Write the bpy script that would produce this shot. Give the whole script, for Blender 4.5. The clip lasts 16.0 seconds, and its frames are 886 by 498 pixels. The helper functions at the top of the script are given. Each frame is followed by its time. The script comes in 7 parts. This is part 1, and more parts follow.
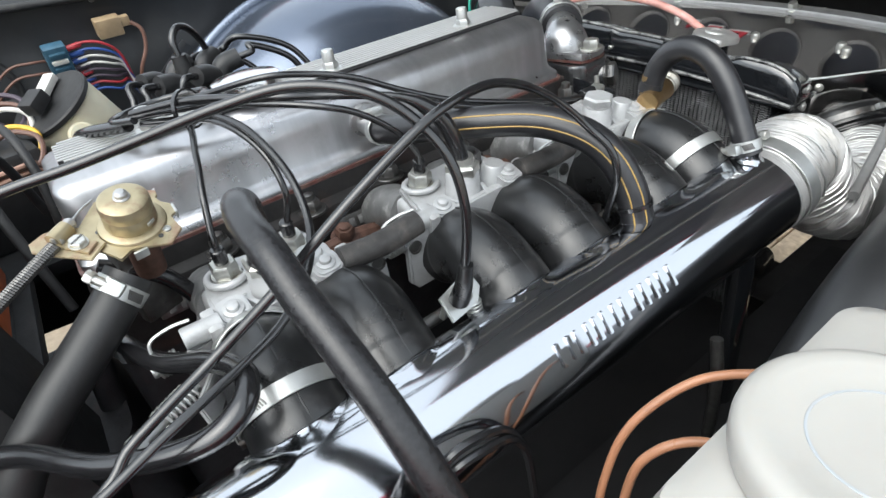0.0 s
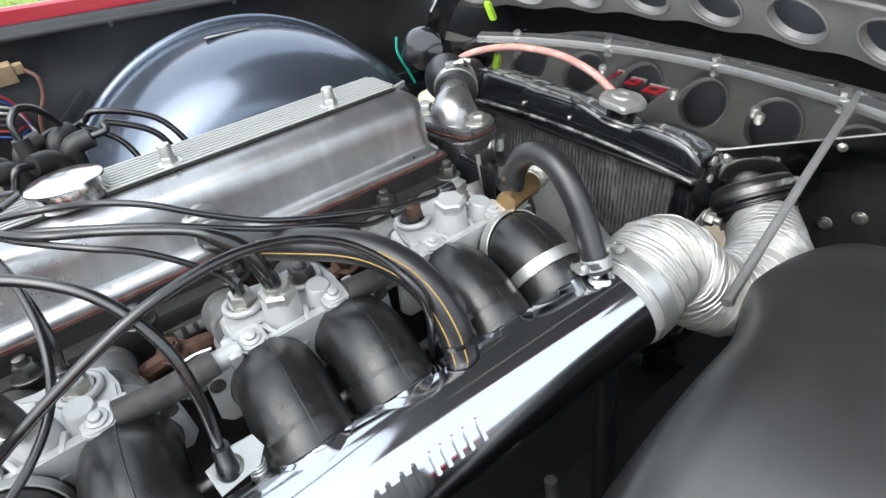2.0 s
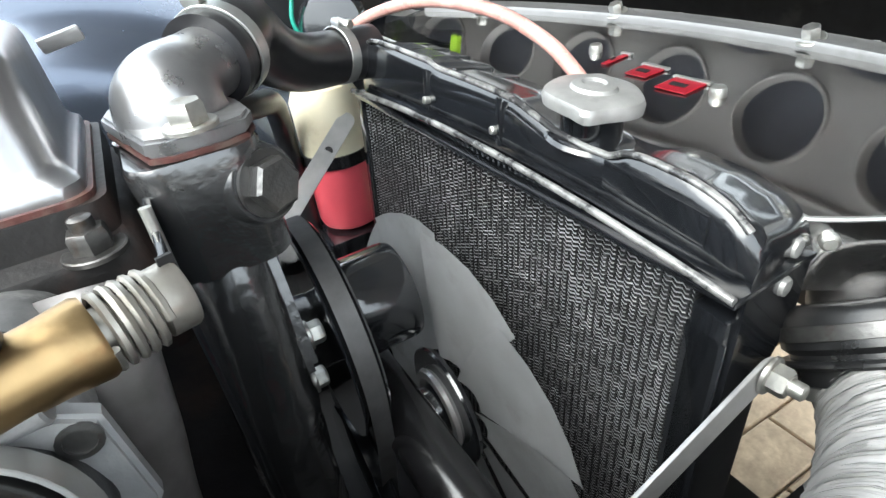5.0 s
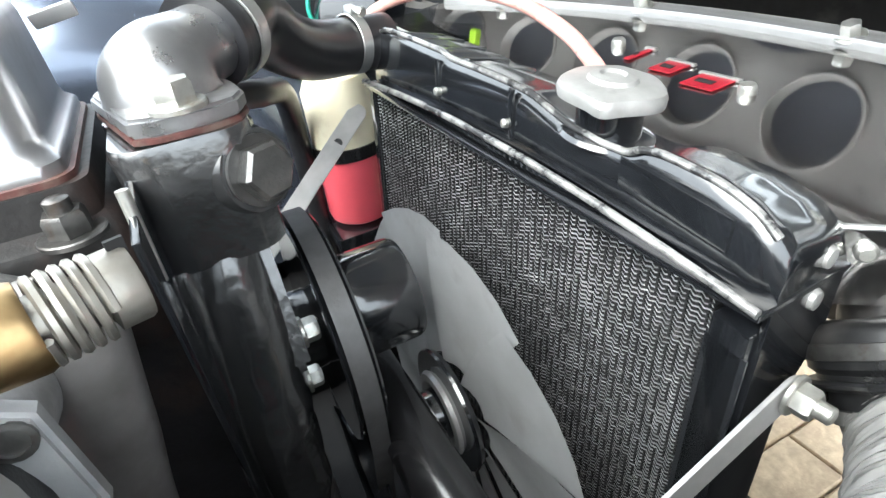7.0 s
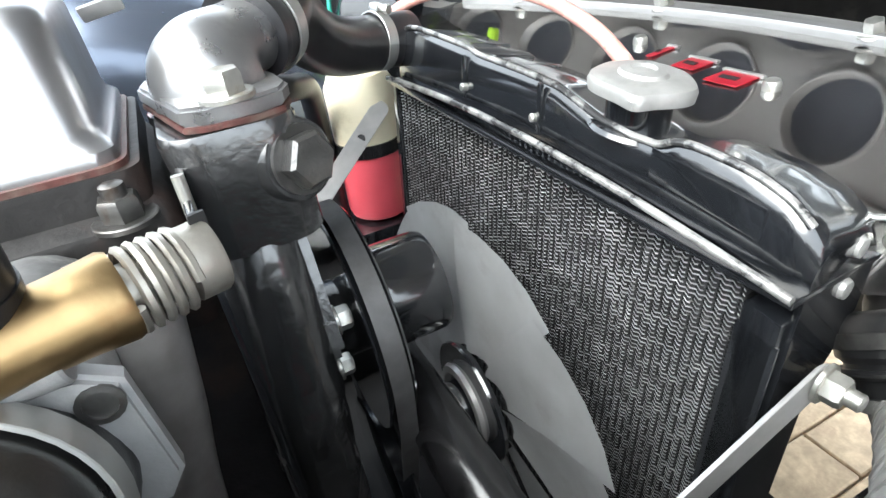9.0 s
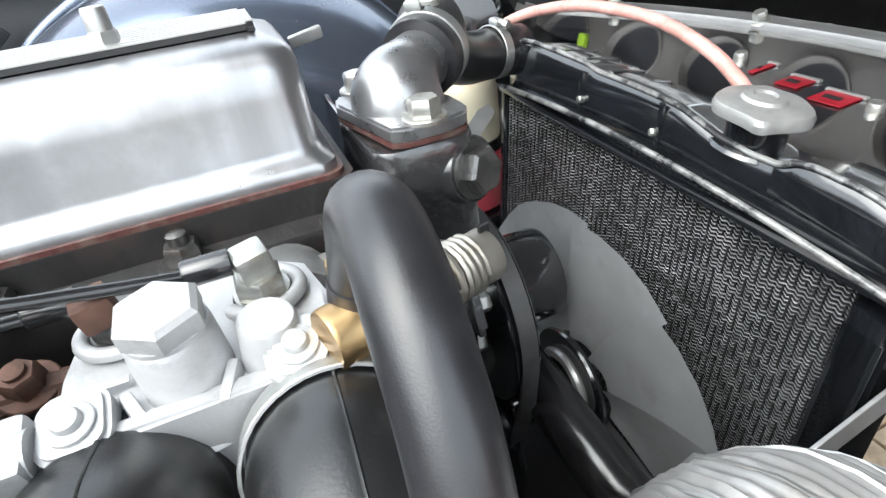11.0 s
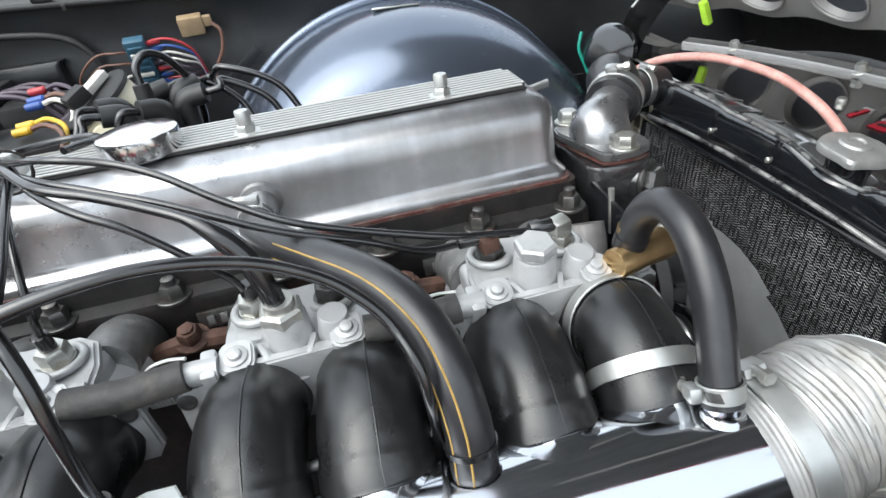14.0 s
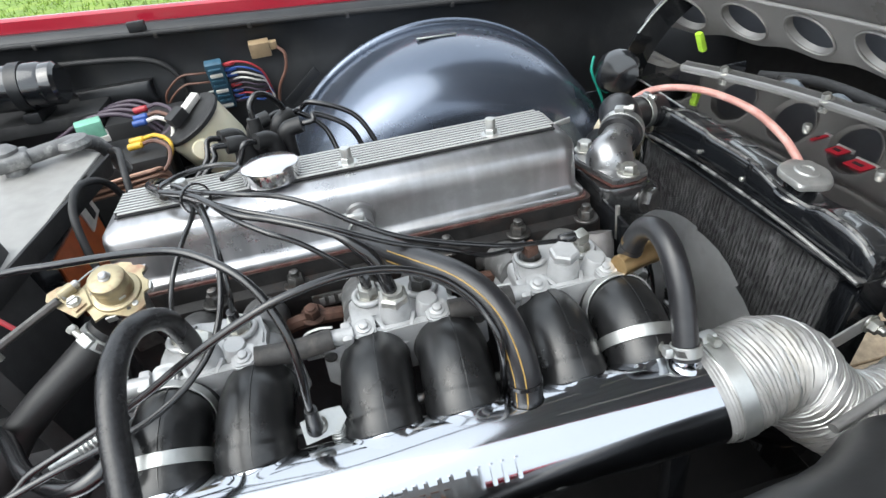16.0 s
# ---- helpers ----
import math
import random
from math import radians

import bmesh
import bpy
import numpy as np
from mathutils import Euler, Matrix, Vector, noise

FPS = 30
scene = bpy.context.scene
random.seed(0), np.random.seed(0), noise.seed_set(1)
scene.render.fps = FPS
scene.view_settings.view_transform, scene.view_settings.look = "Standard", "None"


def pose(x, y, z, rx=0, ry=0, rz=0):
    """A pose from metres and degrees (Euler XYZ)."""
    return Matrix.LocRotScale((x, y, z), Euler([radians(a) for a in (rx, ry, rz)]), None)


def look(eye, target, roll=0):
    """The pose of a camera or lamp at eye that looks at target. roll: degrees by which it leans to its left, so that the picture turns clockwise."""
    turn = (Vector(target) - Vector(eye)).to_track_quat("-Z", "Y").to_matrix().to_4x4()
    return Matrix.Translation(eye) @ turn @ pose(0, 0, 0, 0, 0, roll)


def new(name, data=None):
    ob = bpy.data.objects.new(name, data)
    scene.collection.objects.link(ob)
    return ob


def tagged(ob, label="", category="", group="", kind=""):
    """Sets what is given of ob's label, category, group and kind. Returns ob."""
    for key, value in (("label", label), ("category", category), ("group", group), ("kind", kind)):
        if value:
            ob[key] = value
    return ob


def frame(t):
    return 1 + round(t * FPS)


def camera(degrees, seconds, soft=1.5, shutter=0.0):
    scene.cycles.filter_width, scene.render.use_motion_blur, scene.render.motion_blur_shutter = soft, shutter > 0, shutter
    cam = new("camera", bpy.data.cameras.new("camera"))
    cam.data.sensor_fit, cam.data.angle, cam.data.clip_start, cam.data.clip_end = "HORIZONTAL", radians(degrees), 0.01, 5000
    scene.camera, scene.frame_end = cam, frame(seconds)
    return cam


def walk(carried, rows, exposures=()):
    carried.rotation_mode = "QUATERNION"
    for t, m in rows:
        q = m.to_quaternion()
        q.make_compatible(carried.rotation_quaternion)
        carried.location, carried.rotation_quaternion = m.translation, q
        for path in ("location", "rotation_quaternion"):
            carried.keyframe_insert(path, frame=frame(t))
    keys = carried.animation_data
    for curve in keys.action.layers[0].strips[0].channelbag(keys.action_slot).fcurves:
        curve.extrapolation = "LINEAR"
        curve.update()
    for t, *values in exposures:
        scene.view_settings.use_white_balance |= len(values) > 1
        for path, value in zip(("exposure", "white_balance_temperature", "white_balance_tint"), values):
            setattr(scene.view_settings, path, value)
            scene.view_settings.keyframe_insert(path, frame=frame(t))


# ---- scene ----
cam = camera(76.9, 16.0)
PATH = [
    (0, (-0.458, -0.603, 1.022), (0.411, 0.801, -0.106), -9.3),
    (0.5, (-0.45, -0.603, 1.039), (0.417, 0.8, -0.091), -9.2),
    (1, (-0.423, -0.612, 1.066), (0.447, 0.785, -0.072), -9.0),
    (1.5, (-0.355, -0.627, 1.076), (0.514, 0.768, -0.062), -9.0),
    (2, (-0.26, -0.623, 1.079), (0.604, 0.766, -0.072), -8.8),
    (2.5, (-0.161, -0.607, 1.052), (0.697, 0.798, -0.085), -9.0),
    (3, (-0.033, -0.56, 0.993), (0.804, 0.865, -0.133), -9.0),
    (3.5, (0.058, -0.499, 0.945), (0.877, 0.946, -0.169), -9.3),
    (4, (0.106, -0.441, 0.912), (0.918, 1.019, -0.187), -8.5),
    (4.5, (0.138, -0.403, 0.885), (0.902, 1.093, -0.2), -8.5),
    (7, (0.17, -0.382, 0.857), (0.838, 1.17, -0.213), -7.6),
    (7.5, (0.169, -0.383, 0.855), (0.83, 1.175, -0.21), -7.6),
    (8, (0.168, -0.383, 0.853), (0.827, 1.179, -0.209), -7.6),
    (10.5, (0.088, -0.385, 0.889), (0.687, 1.194, -0.184), -7.5),
    (11, (0.062, -0.398, 0.905), (0.58, 1.197, -0.184), -7.8),
    (11.5, (0.026, -0.402, 0.907), (0.53, 1.207, -0.169), -7.5),
    (12, (-0.005, -0.422, 0.917), (0.447, 1.202, -0.16), -7.3),
    (12.5, (-0.043, -0.444, 0.938), (0.377, 1.188, -0.139), -7.4),
    (13, (-0.072, -0.471, 0.957), (0.311, 1.176, -0.11), -7.3),
    (13.5, (-0.098, -0.504, 0.994), (0.243, 1.142, -0.091), -7.2),
    (14, (-0.119, -0.546, 1.024), (0.182, 1.107, -0.061), -7.5),
    (14.5, (-0.143, -0.589, 1.061), (0.142, 1.057, -0.039), -7.6),
    (15, (-0.165, -0.628, 1.098), (0.111, 1.011, -0.014), -7.7),
    (15.5, (-0.181, -0.658, 1.133), (0.081, 0.979, 0.015), -8.0),
    (16, (-0.198, -0.674, 1.155), (0.074, 0.947, 0.014), -7.5),
]
walk(cam, [(t, look(eye, target, roll)) for t, eye, target, roll in PATH],
     [(0, 1.0, 6270, 6), (1.5, 1.1, 6270, 6), (2.5, 1.26, 6270, 6), (3, 1.34, 6270, 6), (4.5, 1.8, 6270, 4), (7, 2.42, 6270, 4), (8, 2.42, 6270, 4), (10.5, 1.9, 6270, 6), (11, 1.70, 6270, 6), (12, 1.42, 6270, 6), (13, 1.18, 6270, 6), (14.5, 1.1, 6270, 6), (16, 1.0, 6270, 6)])

# ---- light ----
world = bpy.data.worlds.new("sky")
scene.world = world
world.use_nodes = True
sky = world.node_tree.nodes.new("ShaderNodeTexSky")
sky.sky_type, sky.sun_disc = "NISHITA", False
sky.sun_elevation, sky.sun_rotation = radians(53), radians(242)
sky.air_density, sky.dust_density, sky.ozone_density = 1.0, 6.0, 1.0
back = world.node_tree.nodes["Background"]
back.inputs["Strength"].default_value = 0.15
haze = world.node_tree.nodes.new("ShaderNodeHueSaturation")
haze.inputs["Saturation"].default_value = 0.5
world.node_tree.links.new(sky.outputs[0], haze.inputs["Color"])
veil = world.node_tree.nodes.new("ShaderNodeMix")
veil.data_type = "RGBA"
veil.inputs["Factor"].default_value = 0.65
veil.inputs["B"].default_value = (6.4, 6.75, 7.2, 1)
world.node_tree.links.new(haze.outputs[0], veil.inputs["A"])
world.node_tree.links.new(veil.outputs["Result"], back.inputs["Color"])
sun = new("sun", bpy.data.lights.new("sun", "SUN"))
sun.data.energy, sun.data.angle, sun.data.color = 1.35, radians(70), (1.0, 0.97, 0.93)
sun.matrix_world = look((-2.6, -1.4, 3.9), (0, 0, 0))


# ---- materials ----
def material(name, color, rough=0.5, metal=0.0, vary=0.15, scale=40.0, bump=0.0, bump_scale=200.0, coat=0.0,
             second=None, second_scale=12.0, second_at=0.55, second_rough=None, rough_vary=0.12, stretch=(1, 1, 1), spec=0.5,
             subsurface=0.0, alpha=1.0, transmission=0.0):
    """A surface with variation at two scales: fine grain, and larger stains of a second colour."""
    m = bpy.data.materials.new(name)
    m.use_nodes = True
    nt = m.node_tree
    n, l = nt.nodes, nt.links
    b = n["Principled BSDF"]
    co = n.new("ShaderNodeTexCoord")
    mp = n.new("ShaderNodeMapping")
    mp.inputs["Scale"].default_value = stretch
    l.new(co.outputs["Object"], mp.inputs["Vector"])
    fine = n.new("ShaderNodeTexNoise")
    fine.inputs["Scale"].default_value, fine.inputs["Detail"].default_value = scale, 5
    l.new(mp.outputs[0], fine.inputs["Vector"])
    ramp = n.new("ShaderNodeMapRange")
    ramp.inputs["From Min"].default_value, ramp.inputs["From Max"].default_value = 0.3, 0.7
    ramp.inputs["To Min"].default_value, ramp.inputs["To Max"].default_value = 1 - vary, 1 + vary
    l.new(fine.outputs["Fac"], ramp.inputs["Value"])
    base = n.new("ShaderNodeMix")
    base.data_type, base.blend_type = "RGBA", "MULTIPLY"
    base.inputs["Factor"].default_value = 1
    base.inputs["A"].default_value = (*color, 1)
    l.new(ramp.outputs[0], base.inputs["B"])
    out = base.outputs["Result"]
    big = n.new("ShaderNodeTexNoise")
    big.inputs["Scale"].default_value, big.inputs["Detail"].default_value = second_scale, 6
    big.inputs["Roughness"].default_value = 0.65
    l.new(co.outputs["Object"], big.inputs["Vector"])
    spot = n.new("ShaderNodeMapRange")
    spot.inputs["From Min"].default_value, spot.inputs["From Max"].default_value = second_at, second_at + 0.15
    l.new(big.outputs["Fac"], spot.inputs["Value"])
    if second:
        mix = n.new("ShaderNodeMix")
        mix.data_type = "RGBA"
        l.new(spot.outputs[0], mix.inputs["Factor"])
        l.new(out, mix.inputs["A"])
        mix.inputs["B"].default_value = (*second, 1)
        out = mix.outputs["Result"]
    l.new(out, b.inputs["Base Color"])
    rr = n.new("ShaderNodeMapRange")
    rr.inputs["From Min"].default_value, rr.inputs["From Max"].default_value = 0.3, 0.7
    rr.inputs["To Min"].default_value, rr.inputs["To Max"].default_value = max(0.01, rough * (1 - rough_vary)), min(1, rough * (1 + rough_vary))
    l.new(big.outputs["Fac"], rr.inputs["Value"])
    rout = rr.outputs[0]
    if second and second_rough is not None:
        rm = n.new("ShaderNodeMix")
        l.new(spot.outputs[0], rm.inputs["Factor"])
        l.new(rout, rm.inputs["A"])
        rm.inputs["B"].default_value = second_rough
        rout = rm.outputs["Result"]
    l.new(rout, b.inputs["Roughness"])
    b.inputs["Metallic"].default_value = metal
    b.inputs["Specular IOR Level"].default_value = spec
    b.inputs["Coat Weight"].default_value = coat
    b.inputs["Coat Roughness"].default_value = 0.06
    if subsurface:
        b.inputs["Subsurface Weight"].default_value = subsurface
        b.inputs["Subsurface Radius"].default_value = (0.02, 0.015, 0.012)
        b.inputs["Subsurface Scale"].default_value = 0.3
    if transmission:
        b.inputs["Transmission Weight"].default_value = transmission
    if bump:
        bn = n.new("ShaderNodeTexNoise")
        bn.inputs["Scale"].default_value, bn.inputs["Detail"].default_value = bump_scale, 4
        l.new(mp.outputs[0], bn.inputs["Vector"])
        bp = n.new("ShaderNodeBump")
        bp.inputs["Strength"].default_value, bp.inputs["Distance"].default_value = bump, 0.001
        l.new(bn.outputs["Fac"], bp.inputs["Height"])
        l.new(bp.outputs[0], b.inputs["Normal"])
    return m


M = {}
M["cast"] = material("cast_aluminium", (0.43, 0.435, 0.44), 0.44, 0.35, 0.08, 60, 0.25, 420, second=(0.31, 0.31, 0.305), second_scale=22, second_at=0.56)
M["rocker"] = material("polished_aluminium", (0.44, 0.44, 0.452), 0.33, 0.95, 0.16, 9, 0.04, 130, stretch=(6, 1, 0.6), rough_vary=0.35, second=(0.36, 0.355, 0.35), second_scale=7, second_at=0.52)
M["alloy"] = material("buffed_alloy", (0.38, 0.38, 0.385), 0.34, 0.9, 0.1, 40, 0.22, 80, rough_vary=0.35, second=(0.30, 0.298, 0.295), second_scale=26, second_at=0.52)
M["chrome"] = material("chrome", (0.56, 0.575, 0.61), 0.10, 1.0, 0.02, 8, 0.012, 30, rough_vary=0.5)
M["stainless"] = material("mirror_stainless", (0.84, 0.83, 0.82), 0.055, 1.0, 0.03, 6, 0.0, 12, rough_vary=0.4)
M["rimmetal"] = material("satin_rim_metal", (0.27, 0.268, 0.265), 0.42, 0.7, 0.08, 40, 0.1, 200, second=(0.21, 0.205, 0.20), second_scale=16)
M["zinc"] = material("zinc_plate", (0.53, 0.54, 0.53), 0.40, 0.85, 0.1, 60, 0.1, 300, second=(0.5, 0.5, 0.46), second_scale=30)
M["bolt"] = material("dull_zinc", (0.52, 0.52, 0.49), 0.4, 0.9, 0.15, 120, 0.2, 400, second=(0.36, 0.31, 0.25), second_scale=60, second_at=0.56)
M["steel"] = material("dark_steel", (0.14, 0.138, 0.135), 0.36, 0.85, 0.2, 120, 0.25, 300, second=(0.10, 0.075, 0.06), second_scale=50, second_at=0.55)
M["gold"] = material("gold_passivate", (0.42, 0.36, 0.235), 0.4, 0.75, 0.14, 50, 0.12, 200, second=(0.30, 0.185, 0.13), second_scale=34, second_at=0.5)
M["nickel"] = material("dull_nickel", (0.40, 0.38, 0.34), 0.42, 0.85, 0.12, 60, 0.15, 260, second=(0.30, 0.27, 0.22), second_scale=40, second_at=0.56)
M["brass"] = material("brass", (0.46, 0.32, 0.16), 0.36, 1.0, 0.15, 60, 0.15, 200, second=(0.40, 0.25, 0.12), second_scale=40)
M["rust"] = material("rusty_steel", (0.11, 0.058, 0.042), 0.7, 0.3, 0.3, 90, 0.5, 250, second=(0.055, 0.032, 0.026), second_scale=40, second_at=0.5)
M["iron"] = material("cast_iron", (0.013, 0.012, 0.012), 0.55, 0.1, 0.4, 60, 0.6, 180, second=(0.035, 0.019, 0.015), second_scale=16, second_at=0.55)
M["block"] = material("oily_block", (0.022, 0.022, 0.024), 0.45, 0.0, 0.35, 40, 0.7, 120, second=(0.05, 0.035, 0.028), second_scale=10, second_at=0.57)
M["pump"] = material("black_casting_paint", (0.020, 0.0205, 0.0215), 0.22, 0.0, 0.3, 60, 1.0, 110, second=(0.045, 0.042, 0.04), second_scale=26, second_at=0.6, second_rough=0.36, coat=0.8, spec=1.0)
M["castrough"] = material("rough_black_casting", (0.030, 0.029, 0.028), 0.30, 0.0, 0.3, 90, 1.0, 200, second=(0.06, 0.055, 0.05), second_scale=24, second_at=0.55, coat=0.5, spec=0.9)
M["rubber"] = material("moulded_rubber", (0.011, 0.0112, 0.0118), 0.29, 0.0, 0.25, 60, 0.10, 700, second=(0.036, 0.034, 0.033), second_scale=16, second_at=0.54, second_rough=0.52, spec=0.65)
M["hose"] = material("hose_rubber", (0.016, 0.016, 0.018), 0.33, 0.0, 0.25, 90, 0.09, 1500, spec=0.65, second=(0.048, 0.047, 0.048), second_scale=18, second_at=0.58, second_rough=0.5)
M["wornhose"] = material("worn_grey_hose", (0.034, 0.032, 0.031), 0.55, 0.0, 0.35, 60, 0.6, 240, second=(0.075, 0.068, 0.062), second_scale=45, second_at=0.5, second_rough=0.7)
M["cable"] = material("cable_sheath", (0.010, 0.010, 0.011), 0.2, 0.0, 0.15, 80, 0.04, 300, spec=0.9, second=(0.03, 0.03, 0.03), second_scale=30, second_at=0.6)
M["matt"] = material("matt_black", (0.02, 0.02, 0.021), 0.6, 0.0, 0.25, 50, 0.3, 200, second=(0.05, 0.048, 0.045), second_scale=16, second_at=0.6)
M["gloss"] = material("gloss_black_paint", (0.009, 0.010, 0.012), 0.16, 0.0, 0.3, 30, 0.12, 260, coat=0.9, spec=0.8, second=(0.13, 0.13, 0.132), second_scale=130, second_at=0.68, second_rough=0.4)
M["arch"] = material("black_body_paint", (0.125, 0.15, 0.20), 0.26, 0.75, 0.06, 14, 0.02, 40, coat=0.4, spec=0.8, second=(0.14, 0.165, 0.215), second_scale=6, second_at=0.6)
M["wing"] = material("grey_black_underseal", (0.014, 0.0148, 0.0165), 0.36, 0.0, 0.2, 25, 0.25, 110, second=(0.025, 0.025, 0.025), second_scale=7, second_at=0.55, second_rough=0.5)
M["red"] = material("red_body_paint", (0.36, 0.012, 0.03), 0.2, 0.0, 0.05, 10, coat=0.6)
M["redlight"] = material("red_lacquer", (0.25, 0.006, 0.016), 0.35, 0.0, 0.1, 50)
M["gasket"] = material("red_gasket", (0.085, 0.030, 0.026), 0.5, 0.0, 0.4, 150, second=(0.13, 0.085, 0.07), second_scale=60, second_at=0.46)
M["core"] = material("radiator_fins", (0.03, 0.03, 0.032), 0.4, 0.3, 0.35, 60, 0.2, 300, second=(0.30, 0.30, 0.295), second_scale=90, second_at=0.60)
M["coreedge"] = material("dusty_fin_edges", (0.38, 0.383, 0.39), 0.38, 0.6, 0.5, 70, 0.1, 300, second=(0.90, 0.90, 0.89), second_scale=60, second_at=0.58, second_rough=0.6)
M["duct"] = material("crinkled_foil", (0.37, 0.365, 0.36), 0.46, 0.45, 0.12, 70, 0.5, 160, second=(0.33, 0.315, 0.29), second_scale=18, second_at=0.52)
M["white"] = material("milky_plastic", (0.39, 0.378, 0.352), 0.4, 0.0, 0.05, 14, 0.08, 60, subsurface=0.2, second=(0.35, 0.33, 0.30), second_scale=8)
M["paleplastic"] = material("bluish_milky_plastic", (0.38, 0.40, 0.42), 0.4, 0.0, 0.05, 14, subsurface=0.2)
M["cream"] = material("aged_cream_plastic", (0.66, 0.61, 0.46), 0.4, 0.0, 0.08, 20, 0.1, 80, subsurface=0.2, second=(0.48, 0.42, 0.29), second_scale=14)
M["coolant"] = material("pink_coolant_in_plastic", (0.70, 0.10, 0.13), 0.3, 0.0, 0.08, 20, subsurface=0.2)
M["pink"] = material("pink_tube", (0.60, 0.32, 0.28), 0.28, 0.0, 0.1, 40, subsurface=0.3, second=(0.80, 0.50, 0.45), second_scale=20)
M["copperwire"] = material("tan_plastic_pipe", (0.40, 0.19, 0.105), 0.3, 0.0, 0.08, 30, second=(0.32, 0.15, 0.085), second_scale=18)
M["yellow"] = material("yellow_stripe", (0.36, 0.23, 0.06), 0.5, 0.0, 0.15, 120)
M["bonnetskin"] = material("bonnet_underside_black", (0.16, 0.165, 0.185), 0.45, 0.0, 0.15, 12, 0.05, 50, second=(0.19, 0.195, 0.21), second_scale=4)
M["bonnet"] = material("bonnet_grey_paint", (0.24, 0.232, 0.225), 0.3, 0.0, 0.1, 12, 0.04, 50, coat=0.4, second=(0.18, 0.172, 0.165), second_scale=5)
M["belt"] = material("dry_belt_rubber", (0.06, 0.06, 0.062), 0.42, 0.0, 0.2, 80, 0.2, 300)
M["pipepaint"] = material("grey_brown_pipe", (0.26, 0.248, 0.245), 0.36, 0.45, 0.15, 60, 0.2, 220, second=(0.13, 0.10, 0.085), second_scale=24, second_at=0.60)
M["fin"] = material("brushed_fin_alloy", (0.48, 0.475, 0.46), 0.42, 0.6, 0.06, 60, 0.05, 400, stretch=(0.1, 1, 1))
M["archnear"] = material("satin_black_arch", (0.018, 0.0182, 0.019), 0.36, 0.0, 0.2, 25, 0.15, 110, second=(0.032, 0.031, 0.030), second_scale=7, second_at=0.55, second_rough=0.5, spec=0.7)
M["steelbar"] = material("grey_steel_bar", (0.42, 0.42, 0.42), 0.3, 0.55, 0.1, 60, 0.1, 200)
M["capchrome"] = material("bright_chrome_cap", (0.70, 0.70, 0.71), 0.15, 1.0, 0.03, 30, 0.02, 90)
M["boot"] = material("grey_rubber_boot", (0.016, 0.016, 0.0165), 0.45, 0.0, 0.15, 60, 0.15, 300)
# near-black: shade of unlit depths put into the colour; also plain black marks
M["dark"] = material("unlit_and_mark_black", (0.006, 0.006, 0.007), 0.7, 0.0, 0.2, 30)
M["battery"] = material("pale_grey_painted_tray", (0.27, 0.265, 0.255), 0.45, 0.0, 0.12, 30, 0.2, 90, second=(0.20, 0.19, 0.18), second_scale=10)
M["lead"] = material("grey_lead", (0.20, 0.20, 0.20), 0.55, 0.6, 0.2, 70, 0.5, 160, second=(0.42, 0.42, 0.40), second_scale=35)
M["orange"] = material("orange_enamel", (0.42, 0.10, 0.03), 0.4, 0.0, 0.2, 30)
M["tin"] = material("copper_strip", (0.50, 0.30, 0.22), 0.35, 0.8, 0.15, 50)
M["lime"] = material("lime_cloth", (0.45, 0.75, 0.05), 0.7, 0.0, 0.1, 60)
M["paleblue"] = material("pale_painted_metal", (0.15, 0.17, 0.19), 0.4, 0.0, 0.1, 10)
for nm, c in (("wire_blue", (0.03, 0.08, 0.30)), ("wire_red", (0.36, 0.03, 0.04)), ("wire_white", (0.62, 0.6, 0.56)), ("wire_purple", (0.06, 0.042, 0.062)),
              ("wire_yellow", (0.68, 0.42, 0.04)), ("wire_green", (0.02, 0.30, 0.22)), ("wire_brown", (0.14, 0.07, 0.05)), ("plastic_blue", (0.04, 0.10, 0.15)),
              ("plastic_green", (0.20, 0.46, 0.34)), ("relay_tan", (0.34, 0.25, 0.15))):
    M[nm] = material(nm, c, 0.4, 0.0, 0.15, 60)


# ---- mesh helpers ----
ORIGIN = {}
X, Y, Z = Vector((1, 0, 0)), Vector((0, 1, 0)), Vector((0, 0, 1))


def finish(bm, name, mat, sharp=38):
    me = bpy.data.meshes.new(name)
    bmesh.ops.recalc_face_normals(bm, faces=bm.faces)
    bm.to_mesh(me)
    bm.free()
    me.shade_smooth()
    me.set_sharp_from_angle(angle=radians(sharp))
    me.materials.append(M[mat])
    return me


def thing(name, label, category, at=(0, 0, 0), group="", kind=""):
    """A top-level thing: an Empty at its base, for parts to hang under."""
    ob = new(name)
    ob.empty_display_size = 0.02
    ob.location = at
    ORIGIN[ob] = Vector(at)
    return tagged(ob, label, category, group, kind)


def part(name, bm, mat, parent, label="", sharp=38, kind=""):
    """One mesh under a thing or a part; bm is in world metres."""
    o = ORIGIN[parent]
    bmesh.ops.translate(bm, verts=bm.verts, vec=-o)
    ob = new(name, finish(bm, name, mat, sharp))
    ob.parent = parent
    ORIGIN[ob] = o
    return tagged(ob, label, kind=kind)


def solid(name, bm, mat, label, category, group="", kind="", sharp=38):
    """A thing that is one mesh, its origin at the middle of its base."""
    lo = Vector((min(v.co.x for v in bm.verts), min(v.co.y for v in bm.verts), min(v.co.z for v in bm.verts)))
    hi = Vector((max(v.co.x for v in bm.verts), max(v.co.y for v in bm.verts), max(v.co.z for v in bm.verts)))
    o = Vector(((lo.x + hi.x) / 2, (lo.y + hi.y) / 2, lo.z))
    bmesh.ops.translate(bm, verts=bm.verts, vec=-o)
    ob = new(name, finish(bm, name, mat, sharp))
    ob.location = o
    ORIGIN[ob] = o
    return tagged(ob, label, category, group, kind)


